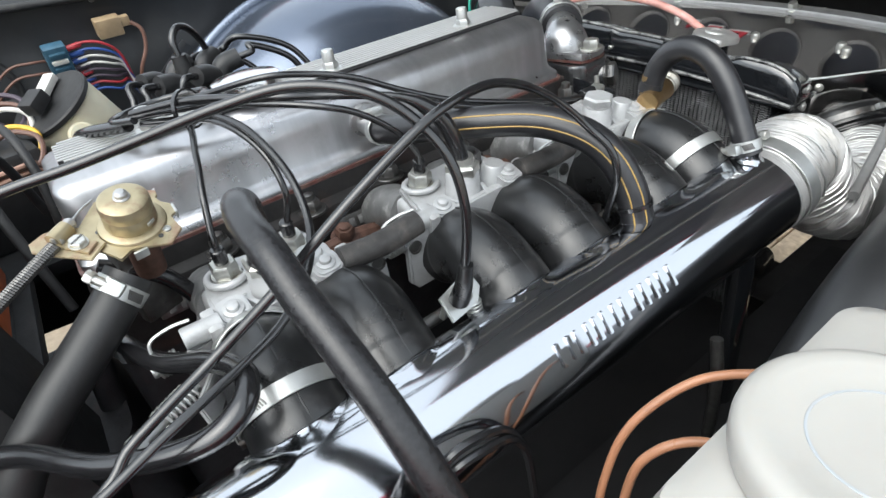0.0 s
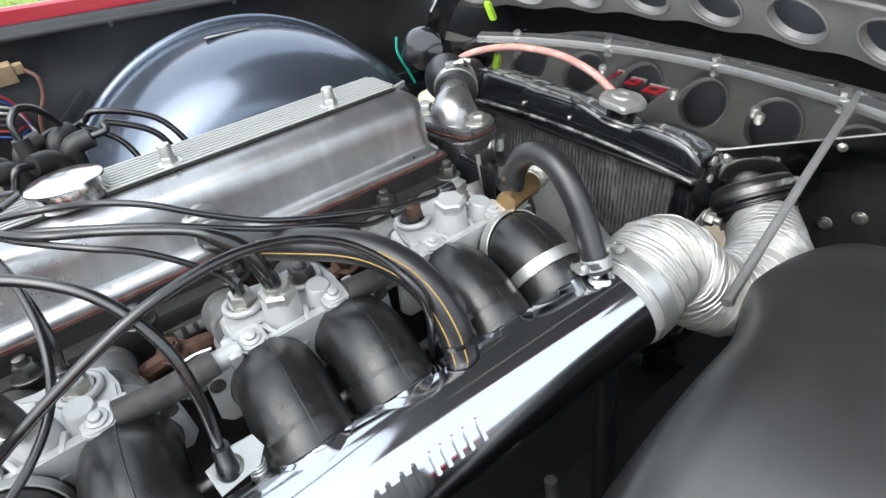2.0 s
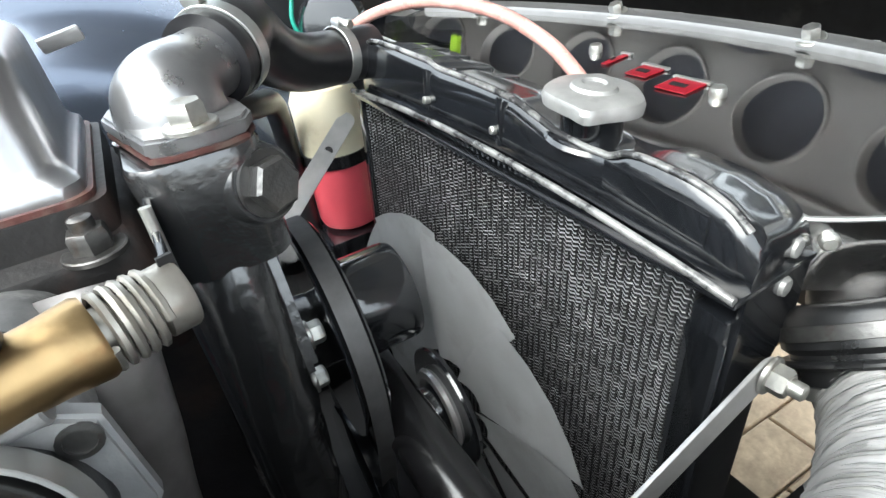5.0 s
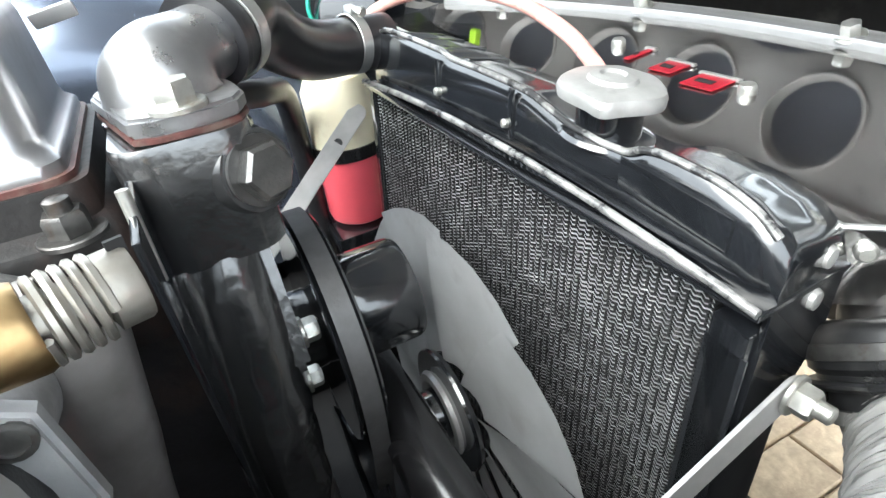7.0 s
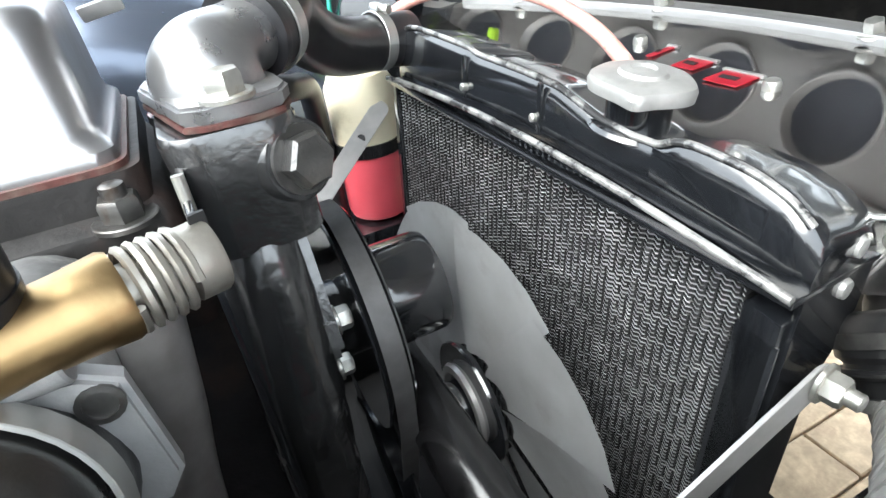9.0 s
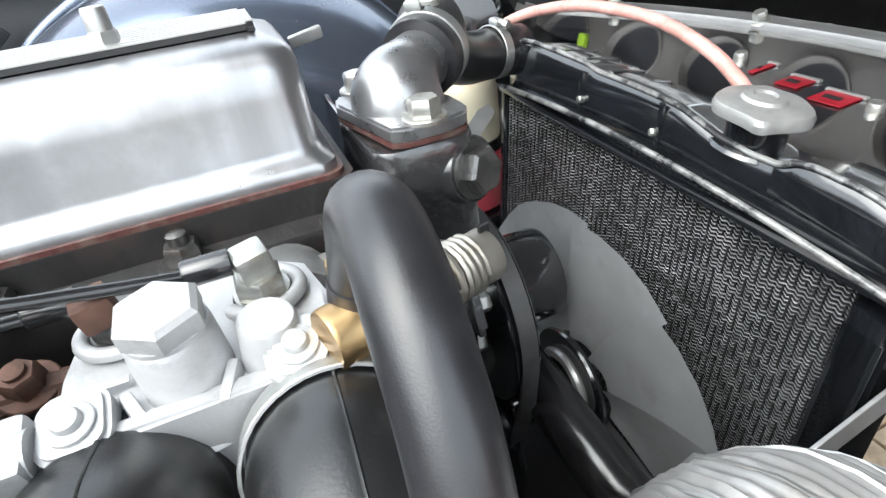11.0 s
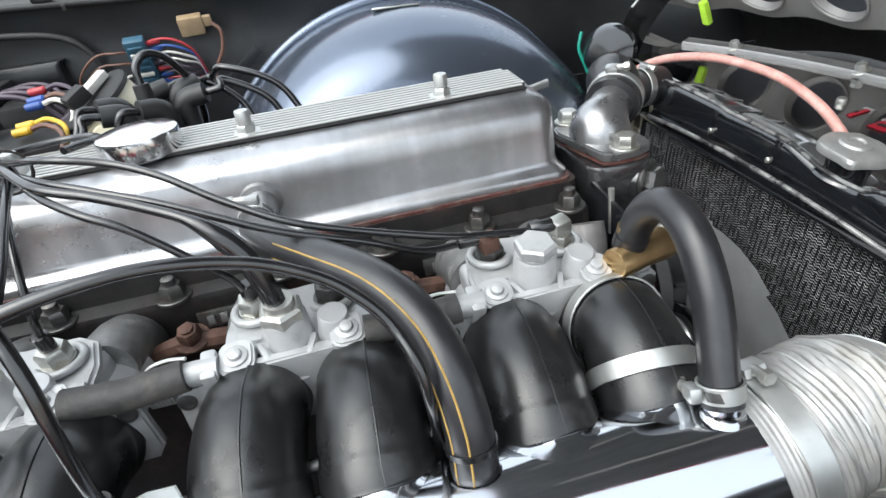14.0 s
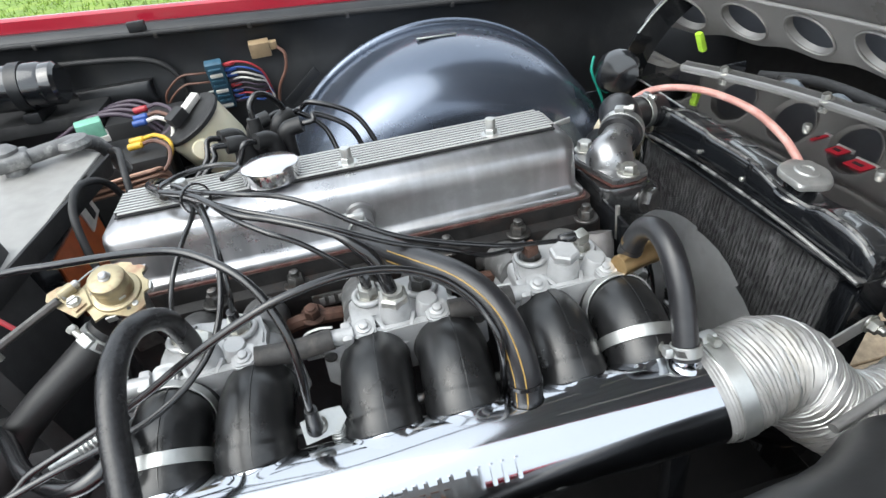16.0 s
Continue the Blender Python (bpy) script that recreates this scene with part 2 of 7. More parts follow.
def grid_faces(bm, rings, closed_ring=True, cap=True):
    k = len(rings[0])
    for a, b in zip(rings, rings[1:]):
        for i in range(k if closed_ring else k - 1):
            j = (i + 1) % k
            bm.faces.new((a[i], a[j], b[j], b[i]))
    if cap and closed_ring:
        bm.faces.new(list(reversed(rings[0])))
        bm.faces.new(rings[-1])


def spline(points, sub=8):
    """Points on a Catmull-Rom curve through the given ones."""
    p = [Vector(q) for q in points]
    if len(p) == 2:
        return [p[0].lerp(p[1], i / sub) for i in range(sub + 1)]
    p = [2 * p[0] - p[1]] + p + [2 * p[-1] - p[-2]]
    out = []
    for i in range(1, len(p) - 2):
        a, b, c, d = p[i - 1:i + 3]
        for s in range(sub):
            t = s / sub
            out.append(0.5 * (2 * b + (c - a) * t + (2 * a - 5 * b + 4 * c - d) * t * t + (3 * b - a - 3 * c + d) * t ** 3))
    out.append(p[-2])
    return out


def even(pts, step):
    """The same curve with points at even steps."""
    d = [0.0]
    for a, b in zip(pts, pts[1:]):
        d.append(d[-1] + (b - a).length)
    n = max(2, int(d[-1] / step))
    out, j = [], 0
    for i in range(n + 1):
        s = d[-1] * i / n
        while j < len(d) - 2 and d[j + 1] < s:
            j += 1
        out.append(pts[j].lerp(pts[j + 1], (s - d[j]) / max(1e-9, d[j + 1] - d[j])))
    return out


def frames_along(pts):
    """Tangent, side and up at each point, carried along without twist."""
    out = []
    t = (pts[1] - pts[0]).normalized()
    side = t.cross(Z if abs(t.z) < 0.9 else X).normalized()
    for i, p in enumerate(pts):
        t = (pts[min(i + 1, len(pts) - 1)] - pts[max(i - 1, 0)]).normalized()
        side = (side - t * side.dot(t)).normalized()
        out.append((p, t, side, t.cross(side)))
    return out


def tube(points, r, seg=14, sub=8, step=0.0, wobble=0.0):
    """A round hose or wire through the points; r is a radius or a function of 0..1 along it."""
    pts = spline(points, sub)
    if step:
        pts = even(pts, step)
    bm = bmesh.new()
    rings = []
    fr = frames_along(pts)
    for i, (p, t, s, u) in enumerate(fr):
        w = i / (len(fr) - 1)
        rad = r(w) if callable(r) else r
        ring = []
        for k in range(seg):
            a = 2 * math.pi * k / seg
            q = rad
            if wobble:
                q += wobble * noise.noise((p + 0.9 * rad * (math.cos(a) * s + math.sin(a) * u)) * 60)
            ring.append(bm.verts.new(p + q * (math.cos(a) * s + math.sin(a) * u)))
        rings.append(ring)
    grid_faces(bm, rings)
    return bm


def basis(axis, up=None):
    a = Vector(axis).normalized()
    s = a.cross(Vector(up) if up else (Z if abs(a.z) < 0.9 else X)).normalized()
    return a, s, a.cross(s)


def lathe(profile, at, axis=(0, 0, 1), seg=24, up=None):
    """A turned shape: profile of (radius, height) along the axis from at; a closed solid."""
    a, s, u = basis(axis, up)
    at = Vector(at)
    bm = bmesh.new()
    rings = []
    for r, h in profile:
        r = max(r, 1e-4)
        rings.append([bm.verts.new(at + a * h + r * (math.cos(2 * math.pi * k / seg) * s + math.sin(2 * math.pi * k / seg) * u)) for k in range(seg)])
    grid_faces(bm, rings)
    return bm


def ring(r0, r1, h, at, axis, seg=32, soft=0.0):
    """A band with a hole: inner and outer radius, height along the axis."""
    a, s, u = basis(axis)
    at = Vector(at)
    bm = bmesh.new()
    prof = [(r0, 0), (r1 - soft, 0), (r1, soft), (r1, h - soft), (r1 - soft, h), (r0, h)] if soft else [(r0, 0), (r1, 0), (r1, h), (r0, h)]
    rings = [[bm.verts.new(at + a * z + r * (math.cos(2 * math.pi * k / seg) * s + math.sin(2 * math.pi * k / seg) * u)) for k in range(seg)] for r, z in prof]
    rings.append(rings[0])
    grid_faces(bm, rings, cap=False)
    return bm


def box(center, size, turn=(0, 0, 0), bevel=0.0, segs=2):
    bm = bmesh.new()
    bmesh.ops.create_cube(bm, size=1.0, matrix=Matrix.Diagonal((*size, 1)))
    if bevel:
        bmesh.ops.bevel(bm, geom=bm.edges[:], offset=bevel, segments=segs, profile=0.6, affect="EDGES")
    bmesh.ops.transform(bm, verts=bm.verts, matrix=pose(*center, *turn))
    return bm


def prism(outline, h, m, bevel=0.0):
    """A plate: an outline in its own x, y, of thickness h along its z, laid by the matrix m."""
    bm = bmesh.new()
    lo = [bm.verts.new((x, y, 0)) for x, y in outline]
    hi = [bm.verts.new((x, y, h)) for x, y in outline]
    grid_faces(bm, [lo, hi])
    if bevel:
        edges = [e for e in bm.edges if abs(e.verts[0].co.z - e.verts[1].co.z) < 1e-6]
        bmesh.ops.bevel(bm, geom=edges, offset=bevel, segments=2, affect="EDGES")
    bmesh.ops.transform(bm, verts=bm.verts, matrix=m)
    return bm


def rounded(w, d, r, k=5):
    """The outline of a rounded rectangle."""
    out = []
    for cx, cy, a0 in ((w / 2 - r, d / 2 - r, 0), (-w / 2 + r, d / 2 - r, 90), (-w / 2 + r, -d / 2 + r, 180), (w / 2 - r, -d / 2 + r, 270)):
        for i in range(k + 1):
            a = radians(a0 + 90 * i / k)
            out.append((cx + r * math.cos(a), cy + r * math.sin(a)))
    return out


def stack(levels, k=6):
    """A solid from rounded rectangles one above the other: (x0, x1, y0, y1, radius, z)."""
    bm = bmesh.new()
    rings = []
    for x0, x1, y0, y1, r, z in levels:
        rings.append([bm.verts.new(((x0 + x1) / 2 + x, (y0 + y1) / 2 + y, z)) for x, y in rounded(x1 - x0, y1 - y0, r, k)])
    grid_faces(bm, rings)
    return bm


def join(*bms):
    out = bmesh.new()
    for b in bms:
        me = bpy.data.meshes.new("join")
        b.to_mesh(me)
        b.free()
        out.from_mesh(me)
        bpy.data.meshes.remove(me)
    return out


def hexagon(at, axis, r, h, seg=6):
    """A hexagon head with its chamfered top."""
    return lathe([(r * 0.97, 0), (r, 0.0006), (r, h * 0.8), (r * 0.86, h), (0.0, h)], at, axis, seg)


def bolt(at, axis, r, h, washer=1.5, stud=0.0):
    """A nut or bolt head on its washer, with a stud through it when asked."""
    a = Vector(axis).normalized()
    at = Vector(at)
    parts = [lathe([(r * washer, 0), (r * washer, r * 0.22), (r * washer * 0.95, r * 0.28), (0, r * 0.28)], at, a, 20), hexagon(at + a * r * 0.26, a, r, h)]
    if stud:
        parts.append(lathe([(r * 0.55, 0), (r * 0.55, stud * 0.9), (r * 0.4, stud), (0, stud)], at + a * h, a, 14))
    return join(*parts)


def coil(a, b, r, wire, turns, per=12):
    """A coil spring from a to b."""
    a, b = Vector(a), Vector(b)
    ax, s, u = basis(b - a)
    n = int(turns * per)
    pts = [a.lerp(b, i / n) + r * (math.cos(2 * math.pi * i / per) * s + math.sin(2 * math.pi * i / per) * u) for i in range(n + 1)]
    bm = bmesh.new()
    rings = []
    for p, t, s2, u2 in frames_along(pts):
        rings.append([bm.verts.new(p + wire * (math.cos(2 * math.pi * k / 6) * s2 + math.sin(2 * math.pi * k / 6) * u2)) for k in range(6)])
    grid_faces(bm, rings)
    return bm


def clamp(at, axis, r, width, screw, group="hose clamps", label="zinc-plated worm-drive hose clamp tightened round a hose", slot0=0.55, band="zinc"):
    """A worm-drive hose clamp: band, slots, housing and screw; screw is the direction in which the housing stands off."""
    a = Vector(axis).normalized()
    at = Vector(at)
    d = Vector(screw)
    d = (d - a * d.dot(a)).normalized()
    t = a.cross(d)
    ob = thing("hose_clamp", label, "hose clamp", at, group)
    part("band", ring(r, r + 0.0016, width, at - a * width / 2, a, 40, 0.0004), band, ob)
    m = Matrix((( *t, 0), (*a, 0), (*d, 0), (0, 0, 0, 1))).transposed()
    hb = box((0, 0, 0), (0.014, width * 0.95, 0.008), bevel=0.0025)
    bmesh.ops.transform(hb, verts=hb.verts, matrix=Matrix.Translation(at + d * (r + 0.005)) @ m)
    part("screw_housing", hb, "zinc", ob)
    part("screw", join(lathe([(0.0036, 0), (0.0036, 0.012), (0, 0.012)], at + d * (r + 0.006) + t * 0.004, t, 12),
                       hexagon(at + d * (r + 0.006) + t * 0.014, t, 0.0052, 0.006)), "bolt", ob)
    slots = []
    for i in range(9):
        ang = slot0 + i * min(0.075, 0.0022 / r)
        dd = math.cos(ang) * d - math.sin(ang) * t
        tt = a.cross(dd)
        mm = Matrix(((*tt, 0), (*a, 0), (*dd, 0), (0, 0, 0, 1))).transposed()
        sb = box((0, 0, 0), (0.0012, width * 0.6, 0.0008), (0, 0, 20))
        bmesh.ops.transform(sb, verts=sb.verts, matrix=Matrix.Translation(at + dd * (r + 0.0016)) @ mm)
        slots.append(sb)
    part("slots", join(*slots), "steel", ob)
    return ob


def hose(name, points, r, mat, label, category="hose", seg=18, sub=10, group=""):
    return solid(name, tube(points, r, seg, sub), mat, label, category, group)


def cuffed_hose(name, points, r, mat, label, seg=24, ends=(True, True)):
    """A hose with a slightly thicker moulded cuff at its ends."""
    ob = thing(name, label, "hose", points[-1])
    part("hose_body", tube(points, r, seg, 10), mat, ob)
    pts = spline(points, 10)
    for on, run in zip(ends, (pts[:5], pts[-5:])):
        if on:
            part("cuff", tube(run, r + 0.0007, seg, 2), mat, ob)
    return ob


def tf(bm, m):
    bmesh.ops.transform(bm, verts=bm.verts, matrix=m)
    return bm


def loft_shell(xs, prof, thick):
    """A long panel of thin sheet: prof(x) gives its outline in y, z; thick is added in y."""
    bm = bmesh.new()
    rows = []
    for x in xs:
        p = prof(x)
        rows.append([bm.verts.new((x, y, z)) for y, z in p] + [bm.verts.new((x, y + thick, z - abs(thick) * 0.5)) for y, z in reversed(p)])
    grid_faces(bm, rows)
    return bm


# ---- the ground and the car's shell ----
M["ground"] = material("worn_paving", (0.30, 0.24, 0.17), 0.8, 0.0, 0.2, 30, 0.4, 60, second=(0.22, 0.19, 0.14), second_scale=4)
M["paver"] = material("buff_paver", (0.42, 0.32, 0.21), 0.8, 0.0, 0.25, 60, 0.5, 180, second=(0.30, 0.22, 0.15), second_scale=14)
M["grass"] = material("mown_grass", (0.15, 0.24, 0.03), 0.8, 0.0, 0.5, 9, 0.6, 20, second=(0.22, 0.30, 0.05), second_scale=1.5, second_at=0.5)
solid("ground", box((0, -28.9, -0.03), (140, 62.2, 0.06)), "ground", "buff paved yard that the car stands on", "ground", kind="structure")
lawn = bmesh.new()
n0 = [lawn.verts.new((x, y, 0.02 + 0.03 * noise.noise((x, y, 0)) + max(0, y - 12) * 0.02)) for y in (2.2, 4, 6, 9, 14, 22, 40, 90) for x in np.linspace(-70, 70, 29)]
for i in range(7):
    for j in range(28):
        lawn.faces.new((n0[i * 29 + j], n0[i * 29 + j + 1], n0[(i + 1) * 29 + j + 1], n0[(i + 1) * 29 + j]))
solid("lawn", lawn, "grass", "mown green lawn beyond the far wing", "grass", kind="structure")
blades = bmesh.new()
rg = random.Random(3)
for i in range(15000):
    x, y = rg.uniform(-8, 2), 2.3 + 11 * rg.random() ** 1.3
    h, w, a = rg.uniform(0.04, 0.1), rg.uniform(0.008, 0.02), rg.uniform(0, 6.3)
    dx, dy = w * math.cos(a), w * math.sin(a)
    blades.faces.new([blades.verts.new(v) for v in ((x - dx, y - dy, 0.0), (x + dx, y + dy, 0.0), (x + rg.uniform(-.03, .03), y + rg.uniform(-.03, .03), h))])
solid("grass_tufts", blades, "grass", "short green grass blades on the lawn", "grass", kind="stuff")

pavement = solid("pavement", box((0.55, -0.35, 0.004), (1.3, 1.3, 0.006)), "ground", "sandy bed of the buff block paving", "pavement", kind="structure")
paver_mesh = finish(box((0, 0, 0), (0.196, 0.096, 0.016), bevel=0.003, segs=1), "paver", "paver")
for i in range(6):
    for j in range(12):
        p = new("paver", paver_mesh)
        p.parent = pavement
        p.location = Vector((0.0 + 0.2 * i + (0.1 if j % 2 else 0), -0.9 + 0.1 * j, 0.0125 + 0.001 * math.sin(i * 3 + j * 5))) - ORIGIN[pavement]



def wing_z(x):
    """The height of the far wing's lip along the car."""
    return 0.881 - 0.058 * x


# far inner wing: a wall with a rolled top rail, and the red outer wing beyond it
def far_wall(x):
    z = wing_z(x)
    return [(0.704, z + 0.026), (0.690, z + 0.030), (0.672, z + 0.027), (0.660, z + 0.014), (0.664, z - 0.002), (0.670, z - 0.03), (0.670, z - 0.08), (0.664, z - 0.1), (0.662, z - 0.3), (0.66, z - 0.6)]


def far_outer(x):
    z = wing_z(x) + 0.034
    return [(0.706, z - 0.02), (0.7065, z + 0.016), (0.716, z + 0.021), (0.738, z + 0.020), (0.775, z + 0.008), (0.805, z - 0.02), (0.825, z - 0.09), (0.835, z - 0.25), (0.825, z - 0.5)]


def near_wing(x):
    z = 0.72 - 0.02 * x
    return [(-0.672, z - 0.45), (-0.675, z - 0.02), (-0.70, z), (-0.75, z + 0.01), (-0.80, z - 0.02), (-0.83, z - 0.2), (-0.82, z - 0.45)]


solid("inner_wing_far", loft_shell(np.linspace(-1.1, 1.0, 22), far_wall, 0.003), "wing", "dark grey painted inner wing wall with a rolled top rail", "inner wing", kind="structure")
solid("outer_wing_far", loft_shell(np.linspace(-1.3, 1.25, 26), far_outer, 0.003), "red", "glossy red outer front wing of the car", "car wing", kind="structure")
solid("wing_near", loft_shell(np.linspace(-1.3, 1.25, 26), near_wing, -0.003), "red", "glossy red front wing on the camera's side", "car wing", kind="structure")
# sheet added in near-black where the bay is only dark below
solid("added_bay_floor", box((-0.30, 0, 0.27), (1.36, 1.32, 0.01)), "dark", "near-black sheet added under the engine bay", "floor", kind="structure")
bulk = box((-1.12, 0, 0.60), (0.02, 1.42, 0.66), bevel=0.004)
# added rails and member: they hide the ground where the bay is unlit
solid("added_rail", box((-0.10, -0.40, 0.335), (1.20, 0.16, 0.12), bevel=0.01), "dark", "near-black rail added under the plenum pipe to hide the ground", "chassis rail", kind="structure")
solid("added_cross_member", box((0.495, -0.125, 0.234), (0.20, 0.36, 0.03), bevel=0.008), "dark", "near-black block added under the radiator to hide the ground", "cross member", kind="structure")
solid("added_rail", box((0.22, 0.30, 0.335), (1.20, 0.14, 0.12), bevel=0.01), "dark", "near-black rail added beside the far wheel arch to hide the ground", "chassis rail", kind="structure")
solid("bulkhead", bulk, "wing", "dark grey painted bulkhead behind the engine", "bulkhead", kind="structure")
solid("scuttle_panel", box((-1.26, 0, 0.94), (0.28, 1.5, 0.02), (0, -6, 0), 0.006), "red", "red scuttle panel in front of the windscreen", "scuttle", kind="structure")


def arch_shell(cx, cz, radius, y_in, y_out, name, mat, label, depth, crown, a0, a1, swell=0.0):
    """A wheel arch: a half drum across the car with a wide soft shoulder on its inner side."""
    bm = bmesh.new()
    s = 1 if y_out > y_in else -1
    prof = []
    for i in range(13):
        f = i / 12 * math.pi / 2
        prof.append((y_in + s * depth * (1 - math.sin(f)), radius - crown * (1 - math.cos(f))))
    prof = [(y_in, max(0.02, radius - crown - 0.2))] + list(reversed(prof)) + [(y_out, radius)]
    cols = []
    for k in range(49):
        a = radians(a0 + (a1 - a0) * k / 48)
        g = min(1.0, max(0.0, (0.0 - math.cos(a) * radius + 0.05) / 0.11))
        g = swell * g * g * (3 - 2 * g)
        cols.append([bm.verts.new((cx - r * math.cos(a), y + g * min(1.0, max(0.0, 1 - abs(y - y_in) / 0.12)), cz + r * math.sin(a))) for y, r in prof])
    for p, q in zip(cols, cols[1:]):
        for i in range(len(p) - 1):
            bm.faces.new((p[i], p[i + 1], q[i + 1], q[i]))
    bmesh.ops.remove_doubles(bm, verts=bm.verts, dist=1e-5)
    bmesh.ops.solidify(bm, geom=bm.faces[:], thickness=0.003)
    return solid(name, bm, mat, label, "wheel arch", kind="structure")


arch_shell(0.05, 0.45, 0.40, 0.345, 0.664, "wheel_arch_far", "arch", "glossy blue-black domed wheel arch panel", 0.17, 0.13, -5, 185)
arch_shell(0.15, 0.342, 0.405, -0.468, -0.672, "wheel_arch_near", "archnear", "satin black domed wheel arch panel with dust", 0.055, 0.050, 5, 175, 0.030)





# ---- the polished cover over the radiator duct ----
def plate_z(x, y):
    return 0.6944 + 0.103 * (x - 0.6) + 0.0475 * (y + 0.1)


def rear_x(y):
    """The plate's rear edge, cut away on the near side."""
    return 0.480 if y > -0.237 else 0.480 + 1.05 * (-0.237 - y)


def rim_x(y):
    """The curved front edge of the polished cover."""
    return 0.722 - 0.42 * (y + 0.12) ** 2


bm = bmesh.new()
rows = []
for y in list(np.linspace(-0.44, -0.238, 24)) + list(np.linspace(-0.2355, 0.44, 70)):
    x0 = rear_x(y)
    xs = [x0, x0 + 0.004] + list(np.linspace(x0 + 0.012, rim_x(y), 24))
    col = [bm.verts.new((x0 - 0.001, y, plate_z(x0, y) - 0.056)), bm.verts.new((x0 - 0.0015, y, plate_z(x0, y) - 0.004))]
    col += [bm.verts.new((x, y, plate_z(x, y) + 0.0004 * noise.noise((x * 9, y * 9, 0.0)))) for x in xs]
    rows.append(col)
for a, b in zip(rows, rows[1:]):
    for i in range(len(a) - 1):
        bm.faces.new((a[i], a[i + 1], b[i + 1], b[i]))
bmesh.ops.solidify(bm, geom=bm.faces[:], thickness=-0.0015)
cover = thing("radiator_cover_plate", "mirror-polished stainless plate over the radiator duct", "cover plate", (0.6, -0.06, 0.63))
part("plate", bm, "stainless", cover, sharp=60)
part("rear_edge", tube([(rear_x(y) - 0.0015, y, plate_z(rear_x(y), y) - 0.001) for y in (-0.44, -0.40, -0.34, -0.28, -0.24, -0.22, -0.1, 0.1, 0.3, 0.44)], 0.0020, 8, 3), "zinc", cover)
edge = [(rim_x(y) - 0.012, y, plate_z(rim_x(y), y) + 0.004) for y in np.linspace(-0.56, 0.43, 12)]
bm = bmesh.new()
rows = []
for p, t, s, u in frames_along(spline(edge, 5)):
    sd = Vector((t.y, -t.x, 0)).normalized()
    rows.append([bm.verts.new(p + sd * a + Z * b) for a, b in ((-0.012, -0.032), (-0.012, -0.002), (-0.010, 0.002), (-0.004, 0.003), (0.005, 0.003), (0.009, 0.0055), (0.011, 0.0045), (0.011, -0.026))])
grid_faces(bm, rows)
part("edge_strip", bm, "rimmetal", cover, "brushed silver edging strip")
for y in (0.338, 0.134, -0.086, -0.306):
    x = rim_x(y) - 0.014
    part("bolt", bolt((x, y, plate_z(x, y) + 0.006), (-0.35, 0, 1), 0.0085, 0.011), "bolt", cover)
# red badge of three plain slanted shapes, each in a bright edging, and its fixings
for x, y, w, long in ((0.588, 0.044, 0.007, 0.030), (0.582, -0.002, 0.024, 0.024), (0.576, -0.050, 0.032, 0.026)):
    mm = Matrix.Translation((x, y, plate_z(x, y) + 0.0008)) @ Euler((radians(2.7), radians(-5.9), radians(7))).to_matrix().to_4x4()
    face = [(-long / 2, -w / 2), (long / 2, -w / 2 - 0.005), (long / 2, w / 2 - 0.005), (-long / 2, w / 2)]
    part("badge_piece", prism(face, 0.0015, mm, 0.0004), "redlight", cover, "plain red lacquered badge shape")
    part("badge_edge", prism([(long / 2 - 0.001, -w / 2 - 0.008), (long / 2 + 0.003, -w / 2 - 0.009), (long / 2 + 0.003, w / 2 - 0.003), (long / 2 - 0.001, w / 2 - 0.002)], 0.003, mm, 0.0005), "zinc", cover, "bright edging of the badge")
    part("badge_bar", prism([(-0.004, -w * 0.28), (0.003, -w * 0.30), (0.003, w * 0.22), (-0.004, w * 0.24)], 0.0022, mm, 0.0004), "dark", cover)
for x, y in ((0.581, -0.088), (0.596, 0.078), (0.597, -0.222), (0.583, -0.236)):
    part("rivet", lathe([(0.0075, -0.002), (0.0075, 0.005), (0.006, 0.008), (0.003, 0.009), (0, 0.009)], (x, y, plate_z(x, y)), (-0.1, -0.05, 1), 14), "bolt", cover)
for y in (-0.246, -0.352, -0.415):
    part("flange_bolt", lathe([(0.006, 0), (0.006, 0.004), (0.004, 0.006), (0, 0.006)], (rear_x(y) - 0.002, y, plate_z(rear_x(y), y) - 0.016), (-0.75, -0.65, 0), 14), "bolt", cover)

# the body panel that carries the cover, and the dark front of the bay below it
bm = bmesh.new()
rows = []
for y in np.linspace(-0.66, 0.62, 40):
    x = rim_x(max(-0.62, min(0.5, y)))
    z = plate_z(x, y)
    rows.append([bm.verts.new(v) for v in ((x - 0.010, y, z - 0.012), (x + 0.006, y, z - 0.006), (x + 0.020, y, z - 0.012), (x + 0.045, y, z - 0.030), (x + 0.060, y, z - 0.034), (x + 0.066, y, z - 0.026), (x + 0.074, y, z - 0.03), (x + 0.09, y, z - 0.36))])
for a, b in zip(rows, rows[1:]):
    for i in range(len(a) - 1):
        bm.faces.new((a[i], a[i + 1], b[i + 1], b[i]))
bmesh.ops.solidify(bm, geom=bm.faces[:], thickness=-0.003)
front = solid("front_panel", bm, "bonnet", "dark grey painted front cross panel of the car", "body panel", kind="structure")
for y in (0.24, 0.07, -0.13, -0.33):
    x = rim_x(y) + 0.008
    solid("panel_bolt", bolt((x, y, plate_z(rim_x(y), y) - 0.004), (-0.2, 0, 1), 0.006, 0.008, 1.4), "bolt", "small zinc bolt in the front cross panel", "bolt", "bolts of the front panel")
bm = bmesh.new()
rows = []
